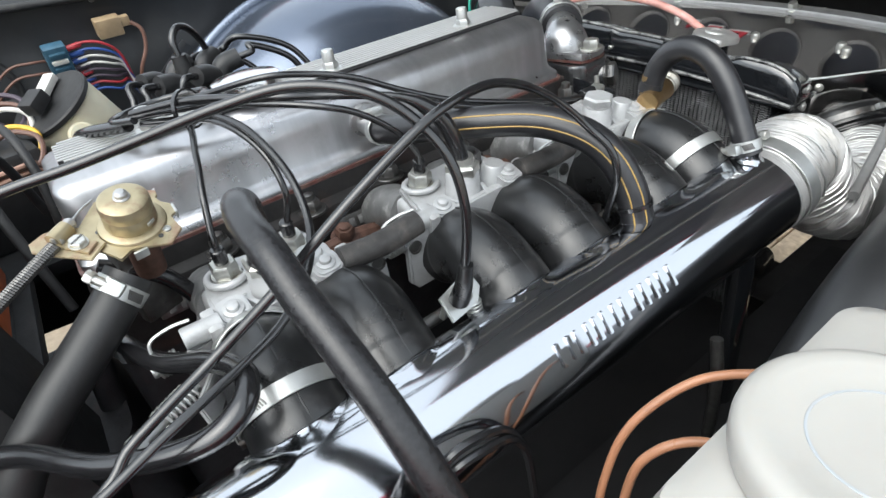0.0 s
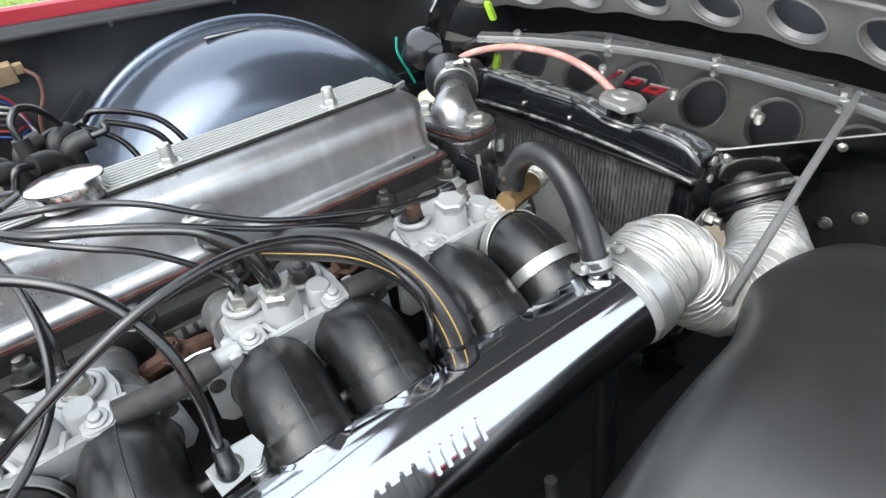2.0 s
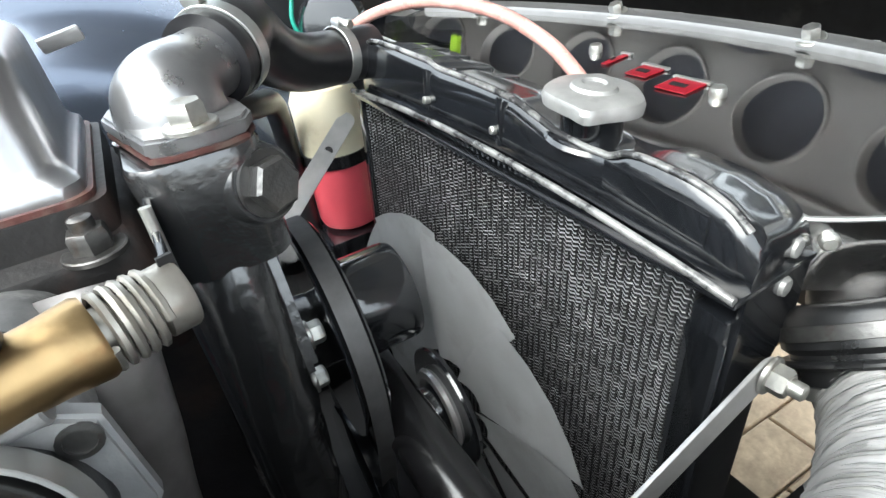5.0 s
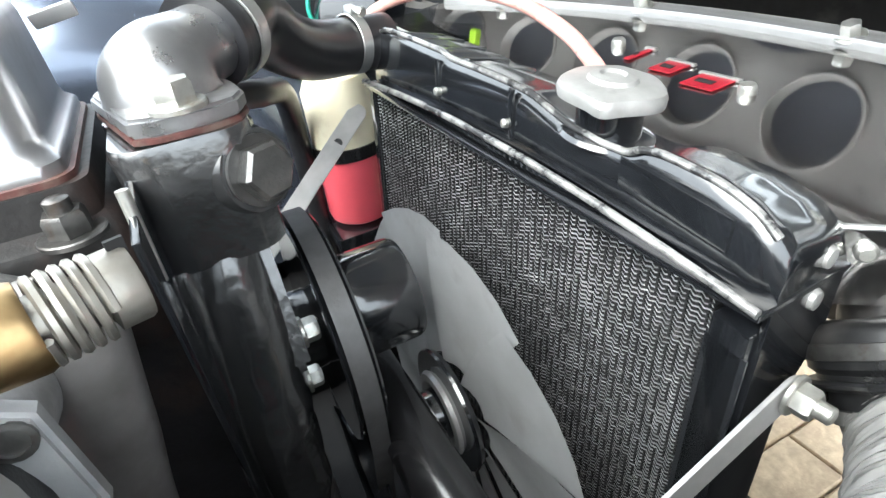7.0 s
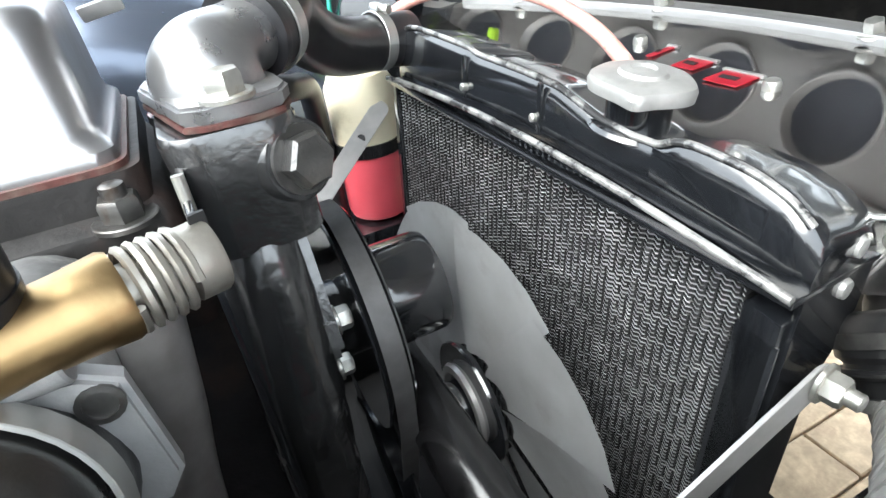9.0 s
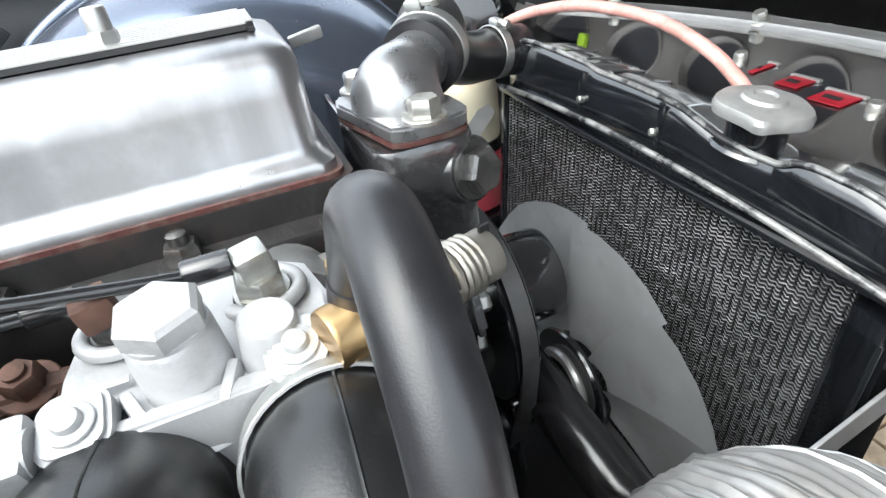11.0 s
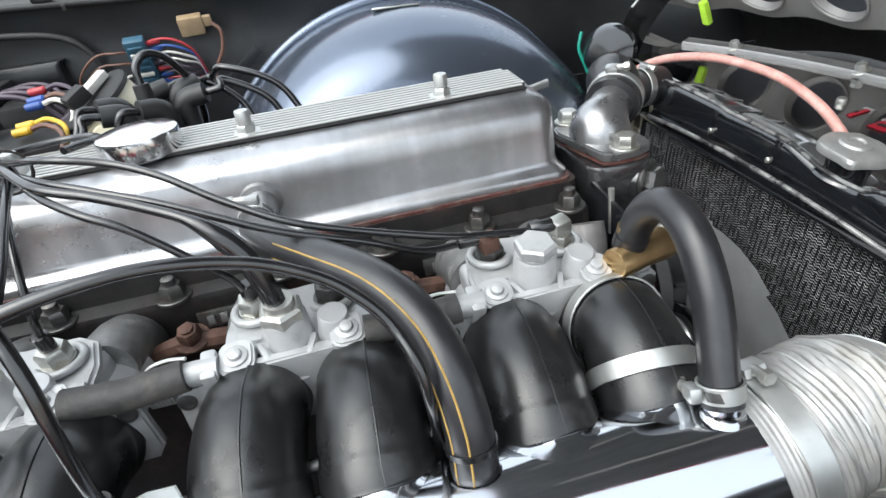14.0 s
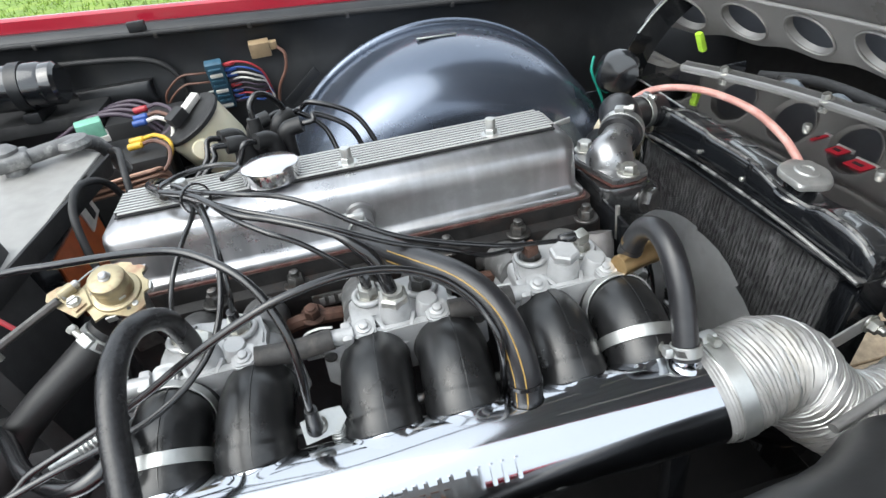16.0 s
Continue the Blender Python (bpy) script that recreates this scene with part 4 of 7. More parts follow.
# the rubber hoses between throttle bodies and pipe
for i, x in enumerate(STUBS):
    xm = x + (0.003 if i % 2 == 0 else 0.004)
    end = Vector((x - 0.001, PY, PZ)) + SA * 0.0455
    pts = [(xm, -0.2285, 0.7205), (xm, -0.245, 0.7262), (xm - 0.001, -0.266, 0.7310), (xm - 0.003, -0.289, 0.7265), tuple(end + SA * 0.010 + Vector((0, 0, 0.001))), tuple(end)]
    strap = i in (0, 5)
    prof = (lambda w: 0.0370 + 0.0012 * math.exp(-(w / 0.04) ** 2) + 0.0009 * min(1.0, max(0.0, (w - 0.7) / 0.2))) if strap else (lambda w: 0.0370 + 0.0018 * math.exp(-(w / 0.05) ** 2) - 0.0005 * math.exp(-((w - 0.12) / 0.03) ** 2) + 0.0008 * math.exp(-((w - 0.74) / 0.012) ** 2) + (0.0008 if w > 0.75 else 0.0) + 0.0006 * math.exp(-((w - 1) / 0.04) ** 2))
    ob = thing("rubber_elbow", "black moulded rubber elbow held by two band clamps" if strap else "plain black moulded rubber elbow with a seam line", "hose", (x, -0.28, 0.70), "rubber elbows onto the plenum pipe")
    part("elbow", tube(pts, prof, 40, 14), "rubber", ob, sharp=60)
    seam = []
    for p, t, s, u in frames_along(spline(pts, 14))[4:-2]:
        nn = X.cross(t).normalized()
        nn = nn if nn.z > 0 else -nn
        seam.append(p + nn * 0.0370 + X * 0.004)
    part("seam", tube(seam, 0.0008, 6, 1), "rubber", ob)
    if strap:
        fr = frames_along(spline(pts, 14))
        for idx, scr, lab in ((18, (0.3, 0, -1), "zinc-plated band clamp on a rubber elbow"), (48, (0.5, 0.6, -0.6), "zinc-plated band clamp on a rubber elbow")):
            p, t = fr[idx][0], fr[idx][1]
            if i == 0 and idx == 48:
                scr = (-1, 0.1, -0.7)
            clamp(p, t, 0.0383, 0.0125, scr, "band clamps on the elbows", lab, 1.25)

# short hoses that join the throttle bodies
hose("balance_hose", [(-0.126, -0.231, 0.7645), (-0.090, -0.2325, 0.763), (-0.056, -0.231, 0.764)], 0.0113, "wornhose", "short worn grey-black hose between two throttle bodies", group="balance hoses", seg=16)
hose("balance_hose", [(-0.328, -0.232, 0.765), (-0.290, -0.2335, 0.763), (-0.250, -0.231, 0.7645)], 0.0113, "wornhose", "short worn grey-black hose between two throttle bodies", group="balance hoses", seg=16)

# brass tee with the sprung valve, and the hose that arches to the plenum pipe
tee = thing("brass_tee", "tarnished brass tee fitting with a sprung relief valve", "pipe fitting", (0.09, -0.225, 0.75))
TD = Vector((1, 0.30, -0.02)).normalized()
TA = Vector((0.1155, -0.2212, 0.7702))
part("body", join(lathe([(0.0118, -0.052), (0.0125, -0.050), (0.0120, -0.030), (0.0128, -0.014), (0.0140, -0.002), (0.0132, 0.0), (0, 0.0)], TA, TD, 28), lathe([(0.0115, 0), (0.0105, 0.02), (0.0105, 0.03), (0, 0.03)], (0.082, -0.2275, 0.767), (0.05, 0.0, 1), 20)), "brass", tee)
part("valve_stem", lathe([(0.0085, -0.002), (0.0085, 0.017), (0.0120, 0.0180), (0.0122, 0.0265), (0.0114, 0.0278), (0, 0.0280)], TA, TD, 32), "nickel", tee, "dull nickel valve stem")
# slot drawn as a near-black strip, its shade put into the colour
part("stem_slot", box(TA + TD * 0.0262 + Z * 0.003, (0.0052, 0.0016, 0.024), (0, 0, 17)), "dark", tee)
part("valve_spring", coil(TA + TD * 0.0005, TA + TD * 0.0180, 0.0122, 0.0016, 5), "nickel", tee)
cuffed_hose("vent_hose", [(0.083, -0.226, 0.778), (0.0862, -0.232, 0.803), (0.0870, -0.245, 0.8215), (0.0872, -0.264, 0.831), (0.0862, -0.283, 0.829), (0.0850, -0.299, 0.820), (0.0838, -0.317, 0.800), (0.0815, -0.332, 0.775), (0.0785, -0.345, 0.752), (0.0775, -0.3525, 0.738)], 0.0122, "hose", "black rubber vent hose arching to the plenum pipe")
clamp((0.0782, -0.3475, 0.7470), (-0.05, -0.42, -1), 0.0129, 0.011, (-1, 0.2, 0))
# striped breather hose
bpts = [(-0.195, -0.086, 0.797), (-0.193, -0.118, 0.803), (-0.177, -0.160, 0.811), (-0.147, -0.204, 0.816), (-0.119, -0.238, 0.816), (-0.101, -0.264, 0.811), (-0.088, -0.290, 0.800), (-0.0815, -0.312, 0.782), (-0.0785, -0.327, 0.757), (-0.0785, -0.334, 0.738), (-0.079, -0.337, 0.728)]
br = thing("breather_hose", "thick black breather hose with two yellow stripes", "hose", (-0.08, -0.336, 0.728))
part("hose_body", tube(bpts, 0.0150, 26, 10), "hose", br)
fr = frames_along(spline(bpts, 10))
for da in (0.0, 0.75):
    line = []
    for p, t, s, u in fr[24:]:
        out = Vector((-0.75, -0.75, 0.35))
        out = (out - t * out.dot(t)).normalized()
        q = t.cross(out)
        line.append(p + (math.cos(da - 0.3) * out - math.sin(da - 0.3) * q) * 0.0147)
    part("stripe", tube(line, 0.0008, 6, 1), "yellow", br, "thin yellow stripe")
part("tie", ring(0.0148, 0.0167, 0.004, (-0.0785, -0.3315, 0.745), (0.02, -0.3, -1), 28), "cable", br)
clamp((-0.196, -0.094, 0.7985), (-0.1, -1, 0.15), 0.0152, 0.010, (0, 0.1, 1))
# rear hose with a woven skin
M["woven"] = material("woven_rubber", (0.018, 0.018, 0.0195), 0.26, 0.0, 0.25, 260, 0.18, 1000, second=(0.035, 0.035, 0.037), second_scale=16, second_at=0.57, second_rough=0.5)
cuffed_hose("rear_air_hose", [(-0.386, -0.213, 0.778), (-0.384, -0.222, 0.803), (-0.386, -0.243, 0.845), (-0.396, -0.273, 0.866), (-0.402, -0.303, 0.868), (-0.402, -0.334, 0.863), (-0.401, -0.363, 0.846), (-0.398, -0.385, 0.831), (-0.394, -0.415, 0.806), (-0.388, -0.445, 0.765), (-0.38, -0.47, 0.70), (-0.37, -0.48, 0.60), (-0.36, -0.47, 0.40), (-0.35, -0.46, 0.276)], 0.0104, "woven", "black woven-skin rubber hose arching over the plenum pipe", ends=(True, False))

# ---- cables and fuel pipes ----
def cable(name, pts, r, label, mat="cable", category="cable", group=""):
    return hose(name, pts, r, mat, label, category, 10, 8, group)


TIE = (-0.368, -0.066, 0.880)
FUEL = "fuel pipes from the tied bundle"
cable("fuel_pipe", [(-0.40, -0.02, 0.872), TIE, (-0.315, -0.125, 0.895), (-0.274, -0.135, 0.888), (-0.239, -0.150, 0.877), (-0.200, -0.168, 0.856), (-0.150, -0.185, 0.834), (-0.06, -0.194, 0.806), (-0.01, -0.185, 0.790), (0.024, -0.181, 0.7825)], 0.0029, "thin black plastic fuel pipe running to an injector", group=FUEL)
cable("fuel_pipe", [(-0.41, -0.025, 0.868), (-0.372, -0.07, 0.875), (-0.32, -0.135, 0.884), (-0.28, -0.158, 0.878), (-0.235, -0.176, 0.866), (-0.17, -0.192, 0.838), (-0.11, -0.196, 0.815), (-0.07, -0.188, 0.792), (-0.036, -0.1765, 0.7825)], 0.0029, "thin black plastic fuel pipe running to an injector", group=FUEL)
cable("fuel_pipe", [(-0.405, -0.01, 0.868), (-0.370, -0.060, 0.874), (-0.325, -0.140, 0.879), (-0.290, -0.176, 0.873), (-0.260, -0.187, 0.859), (-0.231, -0.192, 0.833), (-0.212, -0.186, 0.806), (-0.207, -0.180, 0.790)], 0.0029, "thin black plastic fuel pipe running to an injector", group=FUEL)
cable("fuel_pipe", [(-0.40, -0.03, 0.862), (-0.370, -0.075, 0.866), (-0.353, -0.125, 0.866), (-0.342, -0.165, 0.848), (-0.341, -0.185, 0.818), (-0.347, -0.182, 0.790)], 0.0029, "thin black plastic fuel pipe running to an injector", group=FUEL)
cable("fuel_pipe", [(-0.405, -0.035, 0.864), (-0.375, -0.072, 0.863), (-0.385, -0.121, 0.850), (-0.397, -0.155, 0.830), (-0.405, -0.172, 0.805), (-0.407, -0.176, 0.786)], 0.0029, "thin black plastic fuel pipe running to an injector", group=FUEL)
cable("fuel_hose", [(-0.41, -0.04, 0.876), (-0.366, -0.085, 0.884), (-0.319, -0.146, 0.884), (-0.282, -0.163, 0.877), (-0.247, -0.182, 0.870), (-0.216, -0.199, 0.860), (-0.193, -0.208, 0.836), (-0.184, -0.213, 0.808), (-0.181, -0.2125, 0.788)], lambda w: 0.0036 + 0.0044 * min(1.0, max(0.0, (w - 0.60) / 0.10)), "thick black fuel hose feeding the middle throttle body", category="hose")
cable("choke_cable", [(-0.36, -0.092, 0.874), (-0.345, -0.150, 0.866), (-0.340, -0.205, 0.842), (-0.350, -0.249, 0.816), (-0.374, -0.282, 0.800), (-0.405, -0.303, 0.790), (-0.440, -0.318, 0.787), (-0.487, -0.335, 0.785), (-0.56, -0.35, 0.77), (-0.75, -0.36, 0.72), (-1.11, -0.37, 0.66)], 0.0032, "thin black cable looping back to the bulkhead")
cable("control_cable", [(-0.090, -0.300, 0.690), (-0.095, -0.315, 0.735), (-0.0975, -0.326, 0.776), (-0.100, -0.320, 0.803), (-0.109, -0.303, 0.822), (-0.123, -0.295, 0.840), (-0.143, -0.291, 0.858), (-0.176, -0.294, 0.878), (-0.219, -0.306, 0.893), (-0.266, -0.318, 0.894), (-0.304, -0.320, 0.881), (-0.354, -0.316, 0.853), (-0.400, -0.312, 0.823), (-0.451, -0.306, 0.793), (-0.505, -0.315, 0.775), (-0.60, -0.33, 0.74), (-1.11, -0.34, 0.62)], 0.0035, "black control cable arching over the elbows")
cable("throttle_cable", [(-0.277, -0.325, 0.752), (-0.2735, -0.334, 0.790), (-0.270, -0.336, 0.830), (-0.272, -0.327, 0.866), (-0.285, -0.308, 0.895), (-0.306, -0.290, 0.913), (-0.340, -0.266, 0.922), (-0.379, -0.243, 0.917), (-0.429, -0.215, 0.905), (-0.470, -0.197, 0.897), (-0.520, -0.180, 0.890), (-0.62, -0.155, 0.87), (-1.11, -0.12, 0.78)], 0.0037, "black throttle cable in a broad arch")
solid("cable_tie", ring(0.016, 0.018, 0.004, (-0.369, -0.070, 0.874), (0.6, -0.8, 0.1), 20), "cable", "black cable tie round the bundled fuel pipes", "cable tie")
# the loose coil of pipes behind the tie
cable("fuel_pipe_coil", [(-0.41, -0.04, 0.870), (-0.425, 0.005, 0.862), (-0.41, 0.045, 0.856), (-0.375, 0.06, 0.855), (-0.345, 0.045, 0.858), (-0.33, 0.02, 0.862), (-0.345, -0.02, 0.868)], 0.0035, "loop of thin black fuel pipe resting on the rocker cover", group=FUEL)
cable("fuel_pipe_coil", [(-0.415, -0.02, 0.862), (-0.45, 0.05, 0.848), (-0.455, 0.12, 0.82), (-0.44, 0.16, 0.78), (-0.43, 0.17, 0.70)], 0.0060, "black pipes running down behind the rocker cover", group=FUEL)


def injector(at, kind, toward=(-1, 0, 0)):
    """An injector end: a hexagon with the pipe's ferrule, or a square banjo block with the pipe from the side."""
    at = Vector(at)
    ob = thing("injector", {"clean": "pale zinc injector banjo block", "rust": "rusty brown injector banjo block", "hex": "zinc injector hexagon with a pipe ferrule"}[kind], "injector", at, "injectors in the throttle bodies")
    up = Vector((0, -0.15, 1)).normalized()
    mat = "rust" if kind == "rust" else "bolt"
    if kind == "hex":
        part("hexagon", join(lathe([(0.0125, 0), (0.0125, 0.004), (0, 0.004)], at, up, 20), hexagon(at + up * 0.004, up, 0.0118, 0.013)), mat, ob)
        part("ferrule", lathe([(0.006, 0), (0.006, 0.014), (0.005, 0.015), (0, 0.015)], at + up * 0.016, up, 14), "cable", ob)
    else:
        part("nut", join(lathe([(0.0125, 0), (0.0125, 0.003), (0, 0.003)], at, up, 20), hexagon(at + up * 0.003, up, 0.0115, 0.010)), "steel" if kind == "rust" else "bolt", ob)
        part("banjo_block", box(at + up * 0.0190 + Vector((-0.003, -0.005, 0)) * (kind == "rust"), (0.0155, 0.0145, 0.015), (8, -6, 12), 0.003), mat, ob)
        t = Vector(toward).normalized()
        part("ferrule", lathe([(0.0060, 0), (0.0060, 0.018), (0.0052, 0.019), (0, 0.019)], at + up * 0.0225 + t * 0.008, t, 14), "cable", ob)


for key, kinds in (("front", ("rust", "clean")), ("middle", ("hex", "bare")), ("rear", ("hex", "hex"))):
    for (sx, sy), k in zip(((-0.027, -0.176), (0.032, -0.181)), kinds):
        at = (TB[key] + sx, sy + 0.004, 0.7612)
        if k == "bare":
            solid("injector_bolt", join(bolt(at, (0, -0.15, 1), 0.0125, 0.014, 1.15, 0.006)), "steel", "dull steel hexagon bolt in an injector seat", "bolt")
        else:
            injector(at, k, (-1, -0.05, 0.03))
hx = thing("hose_union", "pale zinc hexagon union under a fuel hose", "pipe union", (-0.18, -0.2115, 0.7795), "hexagon unions")
part("hexagon", hexagon((-0.180, -0.2115, 0.7795), (0, -0.12, 1), 0.0165, 0.011), "bolt", hx)
part("collar", lathe([(0.0115, 0), (0.011, 0.006), (0, 0.006)], (-0.180, -0.2128, 0.790), (0, -0.12, 1), 20), "bolt", hx)
hx = thing("hose_union", "pale zinc hexagon union under the rear air hose", "pipe union", (-0.382, -0.2115, 0.7795), "hexagon unions")
part("hexagon", hexagon((-0.382, -0.2115, 0.7795), (0, -0.12, 1), 0.0175, 0.010), "bolt", hx)

# throttle linkage between the rear elbows
lk = thing("throttle_linkage", "zinc throttle lever with a cable end and tension spring", "linkage", (-0.272, -0.29, 0.72))
part("lever", prism([(-0.026, -0.012), (0.016, -0.014), (0.030, -0.004), (0.028, 0.010), (0.008, 0.014), (-0.024, 0.012)], 0.004, Matrix.Translation((-0.272, -0.314, 0.738)) @ pose(0, 0, 0, 55, 0, 15) @ Matrix.Diagonal((0.75, 0.9, 1, 1)), 0.001), "zinc", lk)
part("bracket", box((-0.276, -0.304, 0.728), (0.016, 0.006, 0.026), (20, 0, 20), 0.002), "zinc", lk)
part("ball_joint", lathe([(0.0078, 0), (0.0085, 0.004), (0.0078, 0.010), (0.0045, 0.013), (0, 0.013)], (-0.275, -0.318, 0.741), (0.2, -0.5, 0.8), 18), "bolt", lk)
part("cable_boot", tube([(-0.277, -0.322, 0.744), (-0.2755, -0.329, 0.762), (-0.2735, -0.333, 0.782)], lambda w: 0.0085 - 0.003 * w, 14, 6), "rubber", lk)
part("tension_spring", coil((-0.259, -0.314, 0.730), (-0.262, -0.322, 0.700), 0.0062, 0.0011, 10), "zinc", lk)
part("link_rod", tube([(-0.46, -0.292, 0.705), (-0.30, -0.290, 0.708), (-0.10, -0.288, 0.708), (0.08, -0.286, 0.708)], 0.0055, 10, 4), "steel", lk)


# ---- radiator ----
RAD = pose(0.385, 0, 0.691, 0, 4.75, 5.15)


def rad_local(bm, bend=True, narrow=True):
    """Lays a part into the radiator's leaning frame; the seam drops towards the near side."""
    for v in bm.verts:
        if narrow:
            v.co.y = 0.918 * v.co.y - 0.002
        q = v.co.y + 0.022
        v.co.z += 0.079 * q - 0.262 * q * q if bend else 0.0
    bmesh.ops.transform(bm, verts=bm.verts, matrix=RAD)
    return bm


rad = thing("radiator", "black painted radiator with a dusty speckled core", "radiator", (0.36, 0, 0.26))
# core: upright tubes and wavy cross fins
for i in range(58):
    y = -0.234 + 0.00795 * i
    part("tube", rad_local(box((0.0235, y, -0.215), (0.036, 0.0024, 0.412))), "gloss", rad)
bm = bmesh.new()
edges = bmesh.new()
ny = 58 * 4
for j in range(112):
    z = -0.418 + 0.0036 * j
    a, b, lips = [], [], []
    for i in range(ny + 1):
        y = -0.237 + 0.00199 * i
        w = 0.0005 * math.sin(i * math.pi / 2)
        d = 0.0006 * math.sin(i * math.pi / 2)
        front = 0.004 + d + 0.0005 * noise.noise((i * 0.3, j * 0.7, 0))
        a.append(bm.verts.new((front, y, z + w)))
        g = 0.0011 + 0.0012 * max(0.0, noise.noise((i * 0.045, j * 0.06, 4.0)))
        lips.append((edges.verts.new((front - 0.0010, y, z + w - g / 2)), edges.verts.new((front - 0.00106, y, z + w)), edges.verts.new((front - 0.0010, y, z + w + g / 2))))
        b.append(bm.verts.new((0.038, y, z + w + 0.001)))
    for i in range(ny):
        bm.faces.new((a[i], a[i + 1], b[i + 1], b[i]))
        for k in range(2) if i % 4 != 1 or noise.noise((i * 0.31, j * 0.37, 2.0)) > 0.10 else ():
            edges.faces.new((lips[i][k], lips[i][k + 1], lips[i + 1][k + 1], lips[i + 1][k]))
part("fin_edges", rad_local(edges), "coreedge", rad, "bright worn fin edges with white dust", kind="stuff")
part("fin_pack", rad_local(bm), "core", rad, "dense wavy fins dusted with grey specks", kind="stuff")
# near-black sheet stands for the unlit depth behind the fins
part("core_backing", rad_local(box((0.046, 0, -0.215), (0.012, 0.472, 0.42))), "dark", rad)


def tank_top(y):
    pts = [(-0.270, 0.024), (-0.262, 0.034), (-0.245, 0.042), (-0.22, 0.0455), (-0.185, 0.044), (-0.168, 0.042), (-0.154, 0.034), (-0.130, 0.031), (-0.095, 0.032), (-0.07, 0.037), (-0.048, 0.0415), (-0.02, 0.0425), (0.066, 0.0435), (0.080, 0.047), (0.18, 0.053), (0.205, 0.052), (0.228, 0.040)]
    for (y0, z0), (y1, z1) in zip(pts, pts[1:]):
        if y <= y1:
            return z0 + (z1 - z0) * (y - y0) / (y1 - y0)
    return pts[-1][1]


bm = bmesh.new()
rows = []
for y in list(np.linspace(-0.270, -0.252, 5)) + list(np.linspace(-0.245, 0.205, 76)) + [0.212, 0.220, 0.228]:
    h = tank_top(y)
    k = min(1, (y + 0.270) / 0.02 + 0.25, (0.228 - y) / 0.012 + 0.3)
    d0, d1 = 0.002 + 0.006 * (1 - k), 0.086 - 0.012 * (1 - k)
    sec = [(d0, -0.004), (d0 - 0.001, 0.004), (d0 + 0.001, h - 0.012), (d0 + 0.004, h - 0.004), (d0 + 0.009, h - 0.0005), (d0 + 0.016, h - 0.003), (d0 + 0.04, h - 0.007), (d1 - 0.012, h - 0.014), (d1 - 0.004, h - 0.019), (d1, h - 0.027), (d1, -0.004)]
    rows.append([bm.verts.new((x, y, z)) for x, z in sec])
grid_faces(bm, rows)
tank = part("top_tank", rad_local(bm), "gloss", rad, "glossy black pressed top tank, worn and drawn brighter along the edges")
part("seam_flange", rad_local(box((0.042, -0.021, -0.0045), (0.104, 0.500, 0.005), bevel=0.0016)), "gloss", rad)
# bright patches put the edge's gleam into the colour along with wear
M["worn"] = material("worn_gleam_edge", (0.06, 0.06, 0.062), 0.26, 0.3, 0.2, 60, 0.2, 200, second=(0.34, 0.34, 0.33), second_scale=30, second_at=0.43, second_rough=0.35)
part("seam_bead", rad_local(tube([(-0.010, y, -0.001) for y in (-0.270, -0.1, 0.05, 0.18, 0.228)], 0.0030, 10, 8)), "worn", rad, "worn seam edge with its gleam put into the colour")
part("tank_crease", rad_local(tube([(0.0065, y, tank_top(y) - 0.001) for y in np.linspace(-0.262, 0.215, 40)], 0.0024, 8, 3)), "worn", rad)
part("tank_label", rad_local(box((0.0008, -0.195, 0.022), (0.0012, 0.085, 0.020), bevel=0.0004)), "gloss", rad, "plain raised black panel on the tank")
for y in (0.077, -0.030):
    part("tank_stud", rad_local(lathe([(0.0035, 0), (0.0035, 0.006), (0.002, 0.007), (0, 0.007)], (0.002, y, 0.012), (-1, 0, 0.2), 12)), "bolt", rad)
for y in (-0.034, 0.080):
    part("tank_step", rad_local(box((0.0012, y, 0.020), (0.003, 0.006, 0.040), bevel=0.0014)), "gloss", rad)
for i in range(5):
    part("pressed_rib", rad_local(box((0.046, 0.190 - 0.040 * i, tank_top(0.19 - 0.040 * i) - 0.0108), (0.052, 0.016, 0.006), (0, 9, 8), 0.002)), "gloss", rad)
part("filler_pad", rad_local(lathe([(0.034, 0), (0.032, 0.003), (0.027, 0.004), (0, 0.004)], (0.029, -0.104, 0.024), (0.06, 0, 1), 28), narrow=False), "gloss", rad)
part("filler_neck", rad_local(lathe([(0.0225, 0), (0.0225, 0.021), (0.025, 0.022), (0.025, 0.025), (0, 0.025)], (0.029, -0.104, 0.026), Z, 28), narrow=False), "gloss", rad)
M["capgrey"] = material("dull_pressed_zinc", (0.42, 0.42, 0.41), 0.42, 0.55, 0.12, 60, 0.3, 220, second=(0.33, 0.325, 0.31), second_scale=26)
bm = bmesh.new()
rows = []
for r, z, ear in ((0.030, -0.004, 1), (0.0345, -0.003, 1), (0.0355, 0.003, 1), (0.034, 0.0065, 0.9), (0.029, 0.0085, 0.3), (0.017, 0.0085, 0), (0.0155, 0.0110, 0), (0.009, 0.0125, 0), (0.007, 0.0105, 0), (0.0, 0.0105, 0)):
    row = []
    for k in range(64):
        a = 2 * math.pi * k / 64
        e = ear * (0.006 * math.exp(-((math.degrees(a) - 215 + 180) % 360 - 180) ** 2 / 130) + 0.006 * math.exp(-((math.degrees(a) - 35 + 180) % 360 - 180) ** 2 / 130) + 0.0012 * math.cos(5 * a) * ear)
        row.append(bm.verts.new((0.029 + max(r + e, 1e-4) * math.cos(a), -0.104 + max(r + e, 1e-4) * math.sin(a), 0.0535 + z)))
    rows.append(row)
grid_faces(bm, rows)
part("pressure_cap", rad_local(bm, narrow=False), "capgrey", rad, "dull grey pressed radiator cap with two ears")
